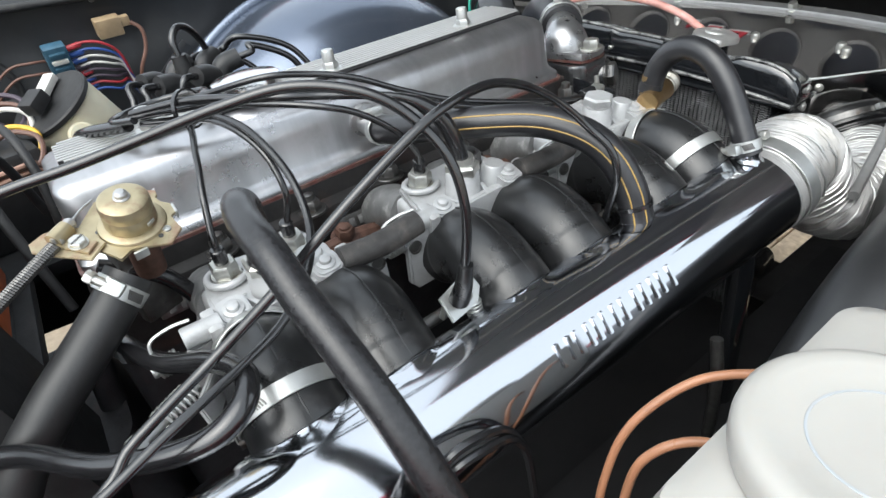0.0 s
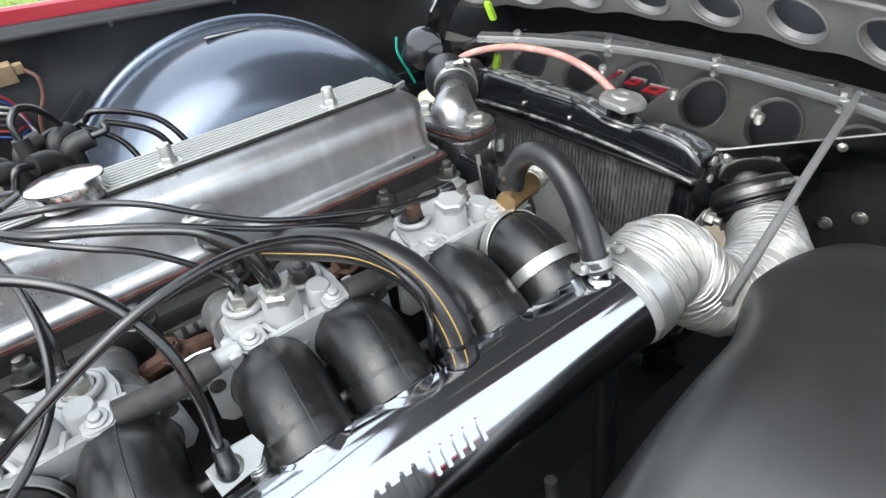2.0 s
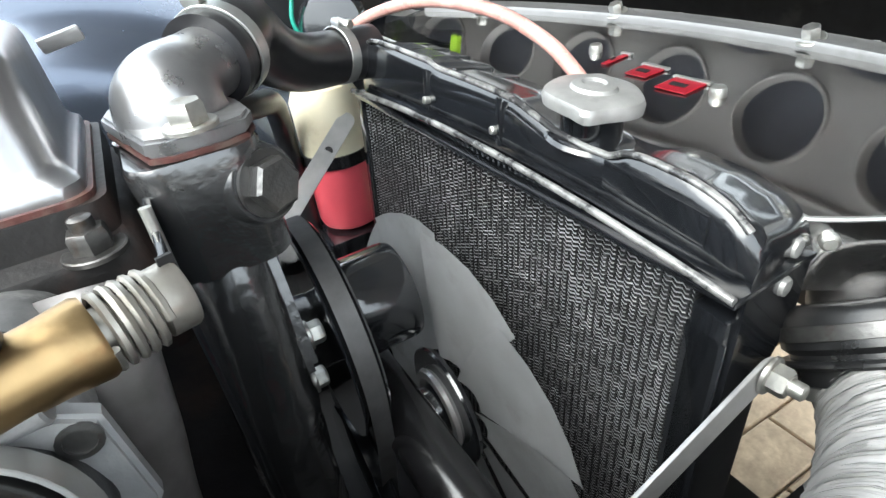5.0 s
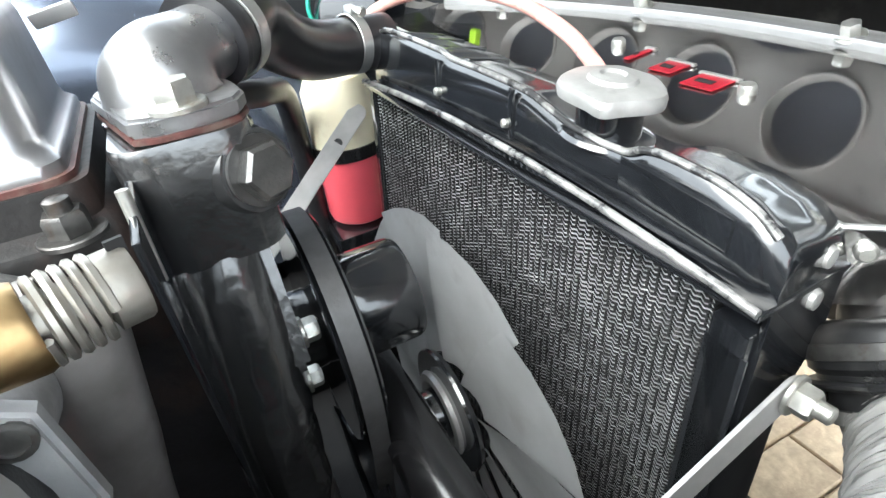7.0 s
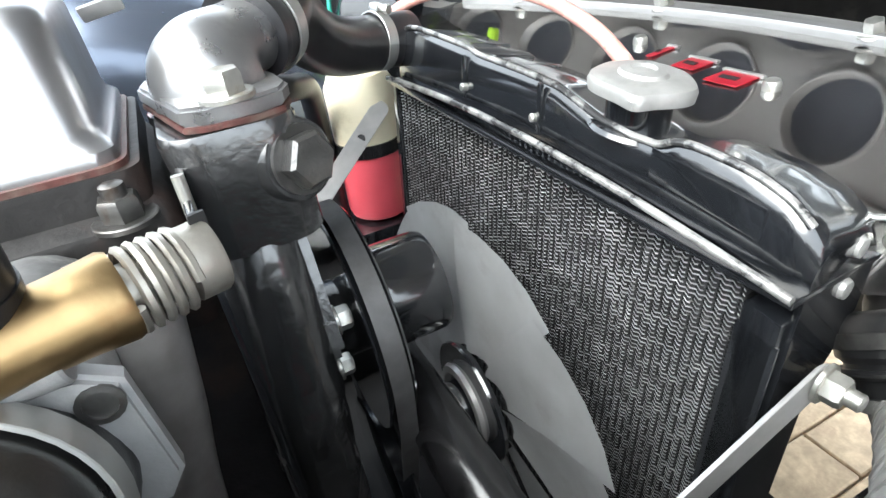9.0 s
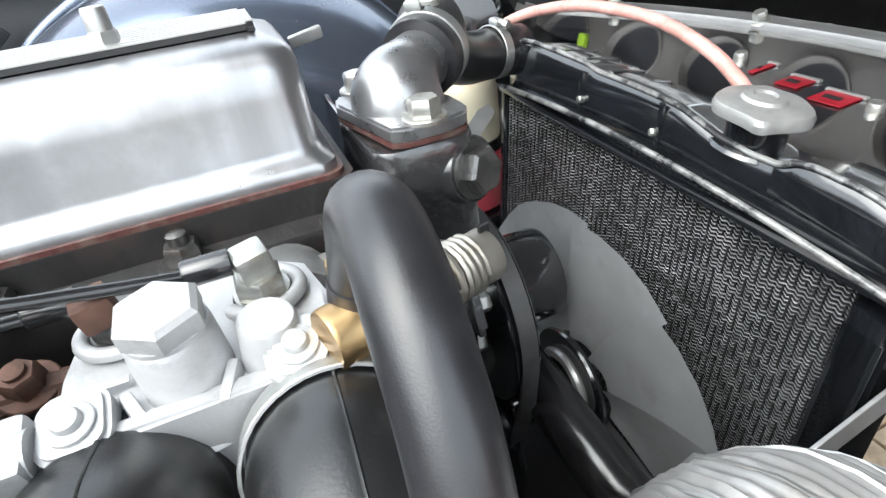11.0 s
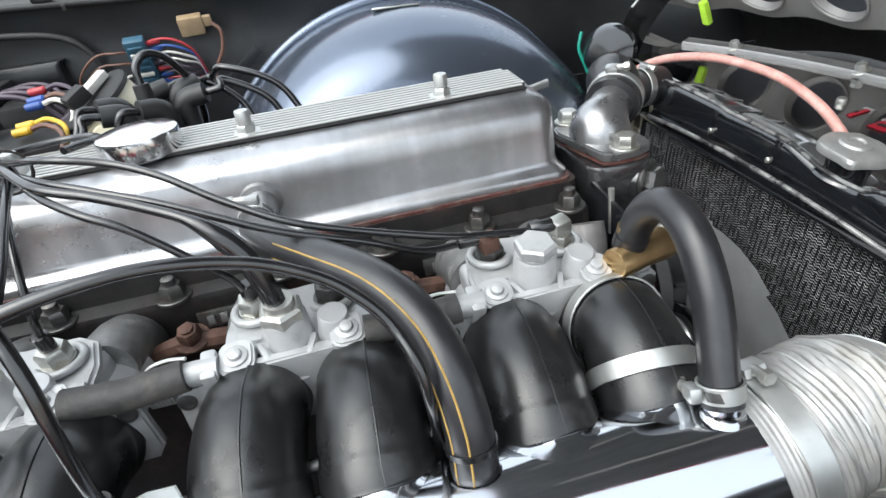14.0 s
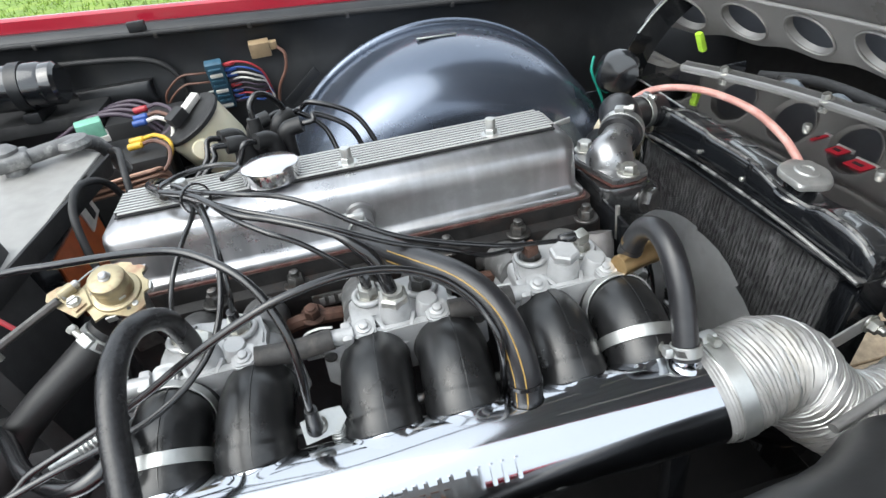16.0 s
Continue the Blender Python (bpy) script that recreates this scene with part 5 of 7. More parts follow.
part("side_channel", rad_local(box((0.034, -0.252, -0.230), (0.070, 0.026, 0.41), bevel=0.002)), "gloss", rad)
part("side_flange", rad_local(box((0.000, -0.252, -0.235), (0.002, 0.030, 0.39), bevel=0.0006)), "gloss", rad)
part("side_gusset", rad_local(prism([(0, 0), (0.075, 0.0), (0.075, -0.05), (0.03, -0.12), (0, -0.13)], 0.004, Matrix.Translation((0.006, -0.2650, -0.006)) @ pose(0, 0, 0, 90, 0, 0), 0.001)), "gloss", rad)
part("far_channel", rad_local(box((0.030, 0.232, -0.215), (0.062, 0.012, 0.41), bevel=0.002)), "gloss", rad)
part("bottom_tank", rad_local(box((0.036, -0.01, -0.425), (0.085, 0.49, 0.016), bevel=0.004)), "gloss", rad)
for y, z in ((-0.2690, -0.016), (-0.2690, 0.012)):
    part("side_rivet", rad_local(lathe([(0.007, 0), (0.006, 0.003), (0, 0.004)], (0.05, y, z), (0, -1, 0), 14)), "worn", rad)
# stays
st = thing("radiator_stay", "flat steel radiator stay with a zinc bolt", "stay bar", (0.36, -0.27, 0.52), "radiator stays")


def flat_bar(a, b, width, thick, face, round_end=True):
    """A flat bar from a to b; face is the direction in which its broad side looks."""
    a, b, f = Vector(a), Vector(b), Vector(face)
    t = (b - a).normalized()
    f = (f - t * f.dot(t)).normalized()
    s = f.cross(t)
    L = (b - a).length
    outline = [(0, -width / 2)] + [(L + width / 2 * math.sin(q), -width / 2 * math.cos(q)) for q in np.linspace(0, math.pi, 9)] + [(0, width / 2)]
    mm = Matrix((t.to_4d(), s.to_4d(), f.to_4d(), (0, 0, 0, 1))).transposed()
    for i in range(3):
        mm[3][i] = 0
        mm[i][3] = a[i]
    mm[3][3] = 1
    return prism(outline, thick, mm, 0.0006)


part("bar", flat_bar((0.12, -0.240, 0.40), (0.432, -0.256, 0.590), 0.020, 0.003, (0, -1, 0.15)), "steelbar", st)
part("bolt", join(bolt((0.432, -0.259, 0.588), (0.1, -1, 0), 0.0105, 0.011, 1.3, 0.012)), "bolt", st)
st = thing("radiator_stay", "flat drilled steel stay beside the coolant bottle", "stay bar", (0.28, 0.21, 0.57), "radiator stays")
part("bar", flat_bar((0.190, 0.165, 0.545), (0.352, 0.240, 0.652), 0.021, 0.003, (-0.5, -0.8, 0.2)), "steelbar", st)
part("hole", lathe([(0.005, 0), (0.005, 0.0008), (0, 0.0008)], (0.318, 0.2215, 0.6305), (-0.5, -0.8, 0.2), 14), "matt", st)
# overflow tube
hose("overflow_tube", [(0.352, 0.300, 0.672), (0.366, 0.296, 0.706), (0.382, 0.278, 0.735), (0.404, 0.234, 0.762), (0.430, 0.15, 0.779), (0.450, 0.06, 0.775), (0.452, -0.01, 0.760), (0.448, -0.055, 0.742), (0.442, -0.088, 0.722)], 0.0062, "pink", "translucent pink overflow tube arching over the radiator", "tube", seg=14)
# coolant bottle
cb = thing("coolant_bottle", "milky coolant bottle part full of pink coolant", "bottle", (0.345, 0.285, 0.50))
part("upper_shell", lathe([(0.043, 0), (0.043, 0.075), (0.036, 0.09), (0.018, 0.098), (0.016, 0.11), (0, 0.11)], (0.345, 0.285, 0.600), Z, 32), "cream", cb)
part("filled_part", lathe([(0.030, 0.0), (0.040, 0.006), (0.043, 0.015), (0.043, 0.098), (0, 0.099)], (0.345, 0.285, 0.500), Z, 32), "coolant", cb, "lower part filled with pink coolant")
part("strap", ring(0.0432, 0.0455, 0.016, (0.345, 0.285, 0.594), Z, 32), "cable", cb, "black rubber strap")
solid("bottle_bracket", box((0.345, 0.285, 0.486), (0.10, 0.10, 0.026), bevel=0.003), "gloss", "black bracket shelf under the coolant bottle", "bracket")
solid("bracket_leg", box((0.345, 0.38, 0.40), (0.05, 0.16, 0.02), bevel=0.003), "gloss", "black bracket arm fixed to the side panel", "bracket")

# ---- thermostat housing and top hose ----
th = thing("thermostat_housing", "buffed alloy thermostat elbow on a red gasket", "thermostat housing", (0.167, -0.03, 0.766))
FL = [(-0.033, -0.046), (-0.022, -0.053), (0.006, -0.056), (0.022, -0.052), (0.031, -0.040), (0.035, -0.015), (0.034, 0.015), (0.028, 0.040), (0.016, 0.050), (-0.010, 0.052), (-0.028, 0.046), (-0.035, 0.030)]
fm = Matrix.Translation((0.166, -0.020, 0.766)) @ pose(0, 0, 0, 0, 2, 12)
part("gasket", prism(FL, 0.0035, fm, 0.0005), "gasket", th, "weeping red gasket")
part("flange", prism(FL, 0.010, Matrix.Translation((0, 0, 0.0035)) @ fm, 0.002), "alloy", th)
def dome_r(w):
    """The squat dome of the housing, drawn in to the spigot."""
    k = min(1.0, max(0.0, (w - 0.22) / 0.50))
    return 0.0335 - 0.0100 * k * k * (3 - 2 * k)


part("elbow", tube([(0.166, -0.021, 0.770), (0.1662, -0.0205, 0.778), (0.168, -0.018, 0.7845), (0.1725, -0.0125, 0.7895), (0.180, -0.004, 0.7925), (0.190, 0.007, 0.794), (0.204, 0.021, 0.795), (0.214, 0.031, 0.796)], dome_r, 48, 8), "alloy", th, sharp=70)
part("flange_bolt", bolt((0.170, -0.066, 0.7795), (0, 0, 1), 0.0112, 0.012, 1.35), "bolt", th)
part("flange_bolt", bolt((0.150, 0.026, 0.7795), (0, 0, 1), 0.0112, 0.012, 1.35), "bolt", th)
top_hose = thing("top_hose", "black rubber top hose from thermostat to radiator", "hose", (0.30, 0.17, 0.75))
part("tube", tube([(0.200, 0.017, 0.7955), (0.211, 0.030, 0.7975), (0.222, 0.050, 0.803), (0.232, 0.077, 0.804), (0.246, 0.110, 0.790), (0.268, 0.145, 0.764), (0.300, 0.177, 0.744), (0.340, 0.203, 0.735), (0.392, 0.216, 0.730)],
                  lambda w: 0.0292 + 0.0015 * math.exp(-(w / 0.05) ** 2) - 0.0012 * w, 34, 10), "hose", top_hose, sharp=60)
part("cuff", tube([(0.197, 0.0135, 0.7952), (0.205, 0.0228, 0.7963), (0.213, 0.0330, 0.7982)], 0.0306, 34, 3), "hose", top_hose)
clamp((0.210, 0.0285, 0.7972), (0.62, 0.76, 0.14), 0.0309, 0.012, (-0.35, -0.25, 0.9))
clamp((0.352, 0.207, 0.735), (0.95, 0.28, -0.1), 0.0288, 0.012, (-0.2, -0.2, 1))

# ---- water pump, pulley, belt and fan ----
wp = thing("water_pump", "black painted cast water pump housing, oily and thick with paint", "water pump", (0.17, -0.03, 0.50))
part("upper_body", stack([(0.128, 0.205, -0.075, 0.040, 0.022, 0.690), (0.130, 0.204, -0.076, 0.040, 0.022, 0.730), (0.128, 0.203, -0.078, 0.038, 0.020, 0.762), (0.130, 0.202, -0.076, 0.036, 0.018, 0.766)]), "pump", wp)
part("pipe_casting", tube([(0.165, -0.030, 0.722), (0.164, -0.045, 0.706), (0.163, -0.058, 0.675), (0.1615, -0.066, 0.635), (0.159, -0.072, 0.59), (0.156, -0.075, 0.54), (0.154, -0.074, 0.49), (0.152, -0.07, 0.43)], lambda w: 0.0185 + 0.0095 * min(1.0, w * 1.6), 32, 8, wobble=0.0012), "pump", wp, "thick glossy black water passage casting")
part("passage_cap", tube([(0.146, -0.052, 0.7165), (0.164, -0.058, 0.7215), (0.181, -0.050, 0.7185)], 0.0065, 14, 6, wobble=0.0008), "pump", wp)
part("side_web", tube([(0.140, -0.066, 0.690), (0.139, -0.078, 0.64), (0.136, -0.086, 0.58), (0.134, -0.09, 0.50)], 0.0085, 14, 6, wobble=0.0012), "pump", wp)
part("bolt_ledge", prism([(-0.050, -0.012), (0.045, -0.016), (0.055, 0.020), (-0.050, 0.026)], 0.013, Matrix.Translation((0.179, -0.048, 0.640)) @ pose(0, 0, 0, 90, 0, 90) @ pose(0, 0, 0, 0, 0, 68), 0.004), "pump", wp)
part("bearing_boss", lathe([(0.048, 0), (0.046, 0.018), (0.036, 0.026), (0.034, 0.060), (0.030, 0.064), (0, 0.064)], (0.150, 0.002, 0.565), X, 40), "pump", wp)
part("lower_casting", stack([(0.128, 0.178, -0.094, 0.05, 0.016, 0.30), (0.128, 0.182, -0.096, 0.05, 0.018, 0.46), (0.130, 0.181, -0.094, 0.05, 0.020, 0.522), (0.134, 0.176, -0.088, 0.04, 0.020, 0.532)]), "castrough", wp, "rough black lower casting")
part("hexagon_plug", join(lathe([(0.0205, 0), (0.0205, 0.003), (0, 0.003)], (0.198, -0.072, 0.738), (0.45, -0.88, 0.15), 28), hexagon((0.199, -0.0745, 0.7384), (0.45, -0.88, 0.15), 0.0168, 0.011)), "castrough", wp, "large black hexagon plug")
part("plug_boss", lathe([(0.032, -0.030), (0.026, -0.010), (0.0235, 0.0), (0, 0.0)], (0.198, -0.072, 0.738), (0.45, -0.88, 0.15), 28), "pump", wp)
part("top_flange", prism(FL, 0.012, Matrix.Translation((0, 0, -0.0125)) @ fm, 0.003), "pump", wp)
part("front_plate", box((0.1345, -0.005, 0.545), (0.004, 0.235, 0.42), (4, 0, 0), bevel=0.001), "gloss", wp, "thin black engine front plate")
part("plate_edge", tube([(0.1345, -0.1065, 0.760), (0.1345, -0.1095, 0.735), (0.1345, -0.112, 0.712)], 0.0032, 10, 4), "bolt", wp, "plate edge worn to bright metal")
part("pump_bolt", bolt((0.193, -0.060, 0.611), X, 0.0092, 0.010, 1.25, 0.003), "bolt", wp)
part("pump_bolt", bolt((0.187, -0.060, 0.569), X, 0.0085, 0.009, 1.25, 0.003), "bolt", wp)
for z in (0.672, 0.690):
    part("small_stud", bolt((0.188, -0.012, z), X, 0.0055, 0.006, 1.3, 0.010), "steel", wp)
# water pipe beside the pump
hose("heater_pipe", [(0.098, -0.118, 0.735), (0.096, -0.130, 0.712), (0.089, -0.138, 0.66), (0.074, -0.140, 0.55), (0.068, -0.14, 0.276)], 0.0215, "pipepaint", "grey-brown metal water pipe running down beside the head", "pipe", seg=24)
AXY, AXZ = -0.001, 0.564
pl = thing("fan_pulley", "black water-pump pulley with a worn rubber fan belt", "pulley", (0.21, AXY, AXZ - 0.09))
part("pulley", lathe([(0.030, -0.006), (0.060, -0.003), (0.090, -0.008), (0.0965, -0.008), (0.098, -0.0065), (0.086, 0.004), (0.0965, 0.0145), (0.094, 0.0165), (0.070, 0.010), (0.045, 0.012), (0.036, 0.03), (0, 0.03)], (0.2175, AXY, AXZ), X, 72), "gloss", pl)
belt = bmesh.new()
rows = []
path = [(AXY - 0.0965 * math.sin(a), AXZ + 0.0965 * math.cos(a)) for a in np.linspace(-1.35, 1.75, 46)] + [(-0.088, 0.50), (-0.062, 0.42), (-0.046, 0.36), (0.0, 0.315), (0.045, 0.34), (0.072, 0.43), (0.088, 0.52)]
path.append(path[0])
cy, cz = 0.01, 0.5
for y, z in path:
    d = Vector((0, y - cy, z - cz)).normalized()
    p = Vector((0.2215, y, z))
    rows.append([belt.verts.new(p + X * a + d * b) for a, b in ((-0.0078, 0.004), (0.0078, 0.004), (0.005, -0.005), (-0.005, -0.005))])
grid_faces(belt, rows, cap=False)
part("fan_belt", belt, "belt", pl, "matt black fan belt with a polished edge")
part("crank_pulley", lathe([(0.03, 0), (0.066, 0.002), (0.070, 0.004), (0.062, 0.010), (0.070, 0.018), (0.068, 0.02), (0.04, 0.02), (0, 0.022)], (0.204, -0.010, 0.385), X, 48), "gloss", pl)
for k in range(4):
    a = k * math.pi / 2 + 0.5
    part("pulley_bolt", bolt((0.222, AXY + 0.028 * math.cos(a), AXZ + 0.028 * math.sin(a)), X, 0.006, 0.007), "bolt", pl)
part("pulley_nose", lathe([(0.044, 0), (0.0465, 0.004), (0.046, 0.020), (0.046, 0.060), (0.0445, 0.0645), (0.041, 0.066), (0.02, 0.066), (0, 0.066)], (0.229, AXY + 0.003, AXZ + 0.006), X, 48), "gloss", pl, "glossy black pulley nose")
FY, FZ = -0.030, 0.435
fan = thing("engine_fan", "grey engine cooling fan at rest on the crankshaft nose", "fan", (0.32, FY, FZ - 0.1))
part("hub", lathe([(0.024, 0), (0.026, 0.003), (0.026, 0.078), (0, 0.079)], (0.226, FY, FZ), X, 40), "gloss", fan, "black crankshaft extension")
M["fan"] = material("grey_fan_paint", (0.50, 0.51, 0.52), 0.4, 0.1, 0.1, 20, 0.1, 80, second=(0.42, 0.42, 0.43), second_scale=12)
part("centre_ring", lathe([(0.048, 0), (0.062, 0.0), (0.063, 0.003), (0.060, 0.008), (0.050, 0.010), (0, 0.010)], (0.302, FY, FZ), X, 48), "gloss", fan, "black recessed fan centre")
part("hub_lip", lathe([(0.040, 0.0), (0.043, -0.004), (0.041, -0.008), (0.034, -0.009), (0.030, -0.004), (0.030, 0.002), (0.022, 0.003), (0, 0.003)], (0.302, FY, FZ), X, 48), "steelbar", fan, "bright rolled hub lip")
for k in range(11):
    a0 = 2 * math.pi * k / 11 + 0.62
    bm = bmesh.new()
    rows = []
    for i in range(7):
        r = 0.056 + 0.146 * i / 6
        half = r * (0.335 - 0.02 * (i / 6) ** 3)
        row = []
        for j in range(5):
            q = (j / 4 - 0.5) * 2 * half / r
            ang = a0 + q + 0.10 * i / 6
            row.append(bm.verts.new((0.318 + 0.007 * (j / 4 - 0.5) - 0.004 * (j - 2) ** 2 / 4, FY + r * math.cos(ang), FZ + r * math.sin(ang))))
        rows.append(row)
    for p, q in zip(rows, rows[1:]):
        for j in range(4):
            bm.faces.new((p[j], p[j + 1], q[j + 1], q[j]))
    bmesh.ops.solidify(bm, geom=bm.faces[:], thickness=0.0025)
    part("blade", bm, "fan", fan)

hose("bottom_hose", [(0.262, 0.24, 0.40), (0.256, 0.16, 0.465), (0.250, 0.08, 0.488), (0.249, 0.004, 0.490), (0.250, -0.072, 0.490), (0.249, -0.136, 0.489), (0.256, -0.19, 0.475), (0.285, -0.245, 0.44), (0.34, -0.262, 0.40), (0.405, -0.250, 0.38)], 0.0240, "cable", "glossy black bottom hose crossing behind the fan", seg=28)

# ---- the foil air duct ----
def duct_point(i, k, n, seg, p, s, u, r0, lift=0.0):
    """A place on the pleated, dented foil."""
    a = 2 * math.pi * k / seg
    w = i / (n - 1)
    d = math.cos(a) * s + math.sin(a) * u
    q = p + d * r0
    ph = i / 6 + k / seg + 0.22 * noise.noise(q * 30)
    rib = 1 - 2 * abs(2 * (ph % 1) - 1) ** 0.7
    crush = 0.0028 * noise.noise(q * 20) + 0.0012 * noise.noise(q * 60) + 0.0008 * noise.noise(q * 150)
    fade = min(1, w * 14, (1 - w) * 14)
    amp = 0.0013 * (0.8 + 0.9 * noise.noise(q * 17 + Vector((5, 1, 2))))
    return p + d * (r0 + lift + fade * (amp * rib + crush))


def foil_duct(points, r0, pitch, seg=72):
    """The foil tube and its spiral lock seam."""
    fr = frames_along(even(spline(points, 14), pitch / 6))
    n = len(fr)
    rad = lambda i: r0 - 0.0030 * min(1.0, i / n / 0.12) + 0.0015 * math.exp(-((i / n - 0.22) / 0.11) ** 2) + 0.005 * math.exp(-((i / n - 0.75) / 0.12) ** 2)
    bm = bmesh.new()
    grid_faces(bm, [[bm.verts.new(duct_point(i, k, n, seg, p, s, u, rad(i))) for k in range(seg)] for i, (p, t, s, u) in enumerate(fr)])
    line = []
    turns = n / 6 / 3.6
    steps = int(turns * 40)
    for j in range(steps):
        g = j / steps
        i = min(n - 1, int(6 + g * (n - 12)))
        k = (j % 40) / 40 * seg
        p, t, s, u = fr[i]
        line.append(duct_point(i, k, n, seg, p, s, u, rad(i), 0.0003))
    return bm, tube(line, 0.0011, 5, 1)


dt = thing("foil_air_duct", "crinkled aluminium-foil flexible air duct", "air duct", (0.25, -0.36, 0.50))
foil, seam = foil_duct([(0.100, -0.354, 0.682), (0.128, -0.354, 0.688), (0.154, -0.352, 0.694), (0.178, -0.350, 0.693), (0.199, -0.350, 0.681), (0.218, -0.353, 0.658), (0.238, -0.359, 0.632), (0.268, -0.373, 0.607), (0.306, -0.376, 0.590), (0.350, -0.375, 0.579), (0.396, -0.369, 0.572), (0.436, -0.353, 0.569), (0.469, -0.332, 0.568), (0.498, -0.307, 0.572), (0.510, -0.292, 0.580)], 0.0520, 0.0036)
part("duct", foil, "duct", dt, sharp=70)
part("spiral_seam", seam, "zinc", dt, "fine spiral lock seam")
clamp((0.119, -0.354, 0.6862), (1, 0, 0.16), 0.0536, 0.017, (0.15, 0.35, 1), label="wide zinc worm-drive clamp round the foil duct")
rg2 = thing("duct_collar", "black rubber collar clamped on the foil duct's end", "collar", (0.48, -0.305, 0.58))
da = Vector((0.30, 0.60, 0.74)).normalized()
dc = Vector((0.510, -0.292, 0.580))
part("collar", lathe([(0.051, -0.014), (0.056, -0.010), (0.056, 0.010), (0.060, 0.014), (0.060, 0.034), (0.056, 0.040), (0.05, 0.042), (0, 0.042)], dc, da, 44), "rubber", rg2)
part("air_elbow", tube([dc, dc + da * 0.020, (0.545, -0.255, 0.590), (0.60, -0.255, 0.565), (0.66, -0.262, 0.548), (0.714, -0.27, 0.54)], 0.036, 32, 6), "rubber", rg2)
part("collar_ridge", ring(0.056, 0.063, 0.006, dc + da * 0.001, da, 44, 0.002), "rubber", rg2)
clamp(dc + da * 0.024, da, 0.0602, 0.010, (-0.1, -0.6, 0.5), label="dull steel worm-drive clamp round the black rubber collar", band="steel")
clamp(dc - da * 0.014, da, 0.0525, 0.013, (-0.6, -0.7, 0.3), label="zinc worm-drive clamp below the black collar")

# black horn-like bottle and the green wire in the far front corner
hb = thing("horn", "black horn trumpet in the dark front corner", "horn", (0.44, 0.47, 0.66))
part("trumpet", lathe([(0.02, 0), (0.045, 0.01), (0.05, 0.03), (0.05, 0.07), (0.04, 0.085), (0, 0.088)], (0.455, 0.50, 0.715), (-0.3, -0.7, 0.15), 32), "gloss", hb)
part("bracket", box((0.455, 0.49, 0.68), (0.02, 0.06, 0.06), bevel=0.003), "matt", hb)
cable("green_wire", [(0.385, 0.47, 0.765), (0.378, 0.465, 0.735), (0.39, 0.458, 0.70), (0.405, 0.455, 0.66)], 0.0032, "short green wire by the horn", "wire_green", "wire")
hose("lower_hose", [(0.20, 0.10, 0.74), (0.24, 0.16, 0.72), (0.27, 0.22, 0.70), (0.285, 0.28, 0.64), (0.29, 0.30, 0.50), (0.29, 0.30, 0.276)], 0.013, "hose", "black rubber bypass hose behind the thermostat", seg=16)


# ---- rear of the engine: regulator, hoses and linkage ----
ac = thing("vacuum_capsule", "gold-passivated vacuum capsule on a drilled bracket", "capsule", (-0.453, -0.167, 0.80))
AXA = Vector((0.05, -0.35, 0.93)).normalized()
A0 = Vector((-0.452, -0.156, 0.828))
AU = (X - AXA * AXA.x).normalized()
AV = AXA.cross(AU)
AM = Matrix(((AU.x, AV.x, AXA.x, A0.x), (AU.y, AV.y, AXA.y, A0.y), (AU.z, AV.z, AXA.z, A0.z), (0, 0, 0, 1)))
rim = [(-0.017, 0.036), (0.002, 0.038), (0.012, 0.035), (0.0135, 0.030), (0.018, 0.029), (0.0195, 0.031), (0.026, 0.027), (0.0255, 0.021), (0.0225, 0.019), (0.0245, 0.012), (0.0305, 0.008), (0.0305, -0.004), (0.0255, -0.006), (0.0285, -0.022),
       (0.0165, -0.0335), (0.001, -0.0275), (-0.0095, -0.0245), (-0.018, -0.0315), (-0.0245, -0.0185), (-0.036, -0.006), (-0.036, 0.012)]
part("base_plate", prism(rim, 0.0026, AM, 0.0006), "gold", ac, "gold-passivated plate with a toothed edge")
for u, v, a in ((-0.004, -0.0285, 8), (0.0315, 0.002, 90), (0.0235, 0.0255, 60)):
    part("plate_tooth", tf(box((0, 0, -0.002), (0.010, 0.0022, 0.008), (0, 0, a), 0.0007), AM @ pose(u, v, 0)), "zinc", ac, "bent bare-metal tooth")
part("skirt", lathe([(0.0245, 0.0), (0.0235, 0.0022), (0.0205, 0.0035), (0, 0.0035)], A0 + AXA * 0.0024, AXA, 44), "gold", ac)
part("lower_cup", lathe([(0.0178, 0), (0.0186, 0.002), (0.0182, 0.0100), (0.0176, 0.0125), (0, 0.0125)], A0 + AXA * 0.0055, AXA, 44), "gold", ac)
part("upper_cup", lathe([(0.0172, -0.001), (0.0179, 0.0004), (0.0180, 0.0075), (0.0172, 0.0105), (0.0148, 0.0122), (0.0085, 0.0127), (0, 0.0128)], A0 + AXA * 0.0175, AXA, 44), "gold", ac)
part("cup_slot", tf(box((0, 0, 0), (0.007, 0.0012, 0.003), (0, 0, 0), 0.0004), AM @ pose(0.0105, -0.0158, 0.0125, 0, 0, 34)), "zinc", ac)
part("centre_bolt", lathe([(0.0060, 0), (0.0058, 0.0012), (0.0048, 0.002), (0.0046, 0.0045), (0.003, 0.0062), (0, 0.0066)], A0 + AXA * 0.0298, AXA, 20), "steelbar", ac)
part("cable_arm", prism([(-0.066, 0.003), (-0.060, -0.003), (-0.0345, -0.0235), (-0.022, -0.012), (-0.030, 0.010), (-0.044, 0.018), (-0.056, 0.018), (-0.066, 0.012)], 0.0024, AM @ pose(0, 0, 0.0030), 0.0006), "gold", ac, "folded gold cable bracket")
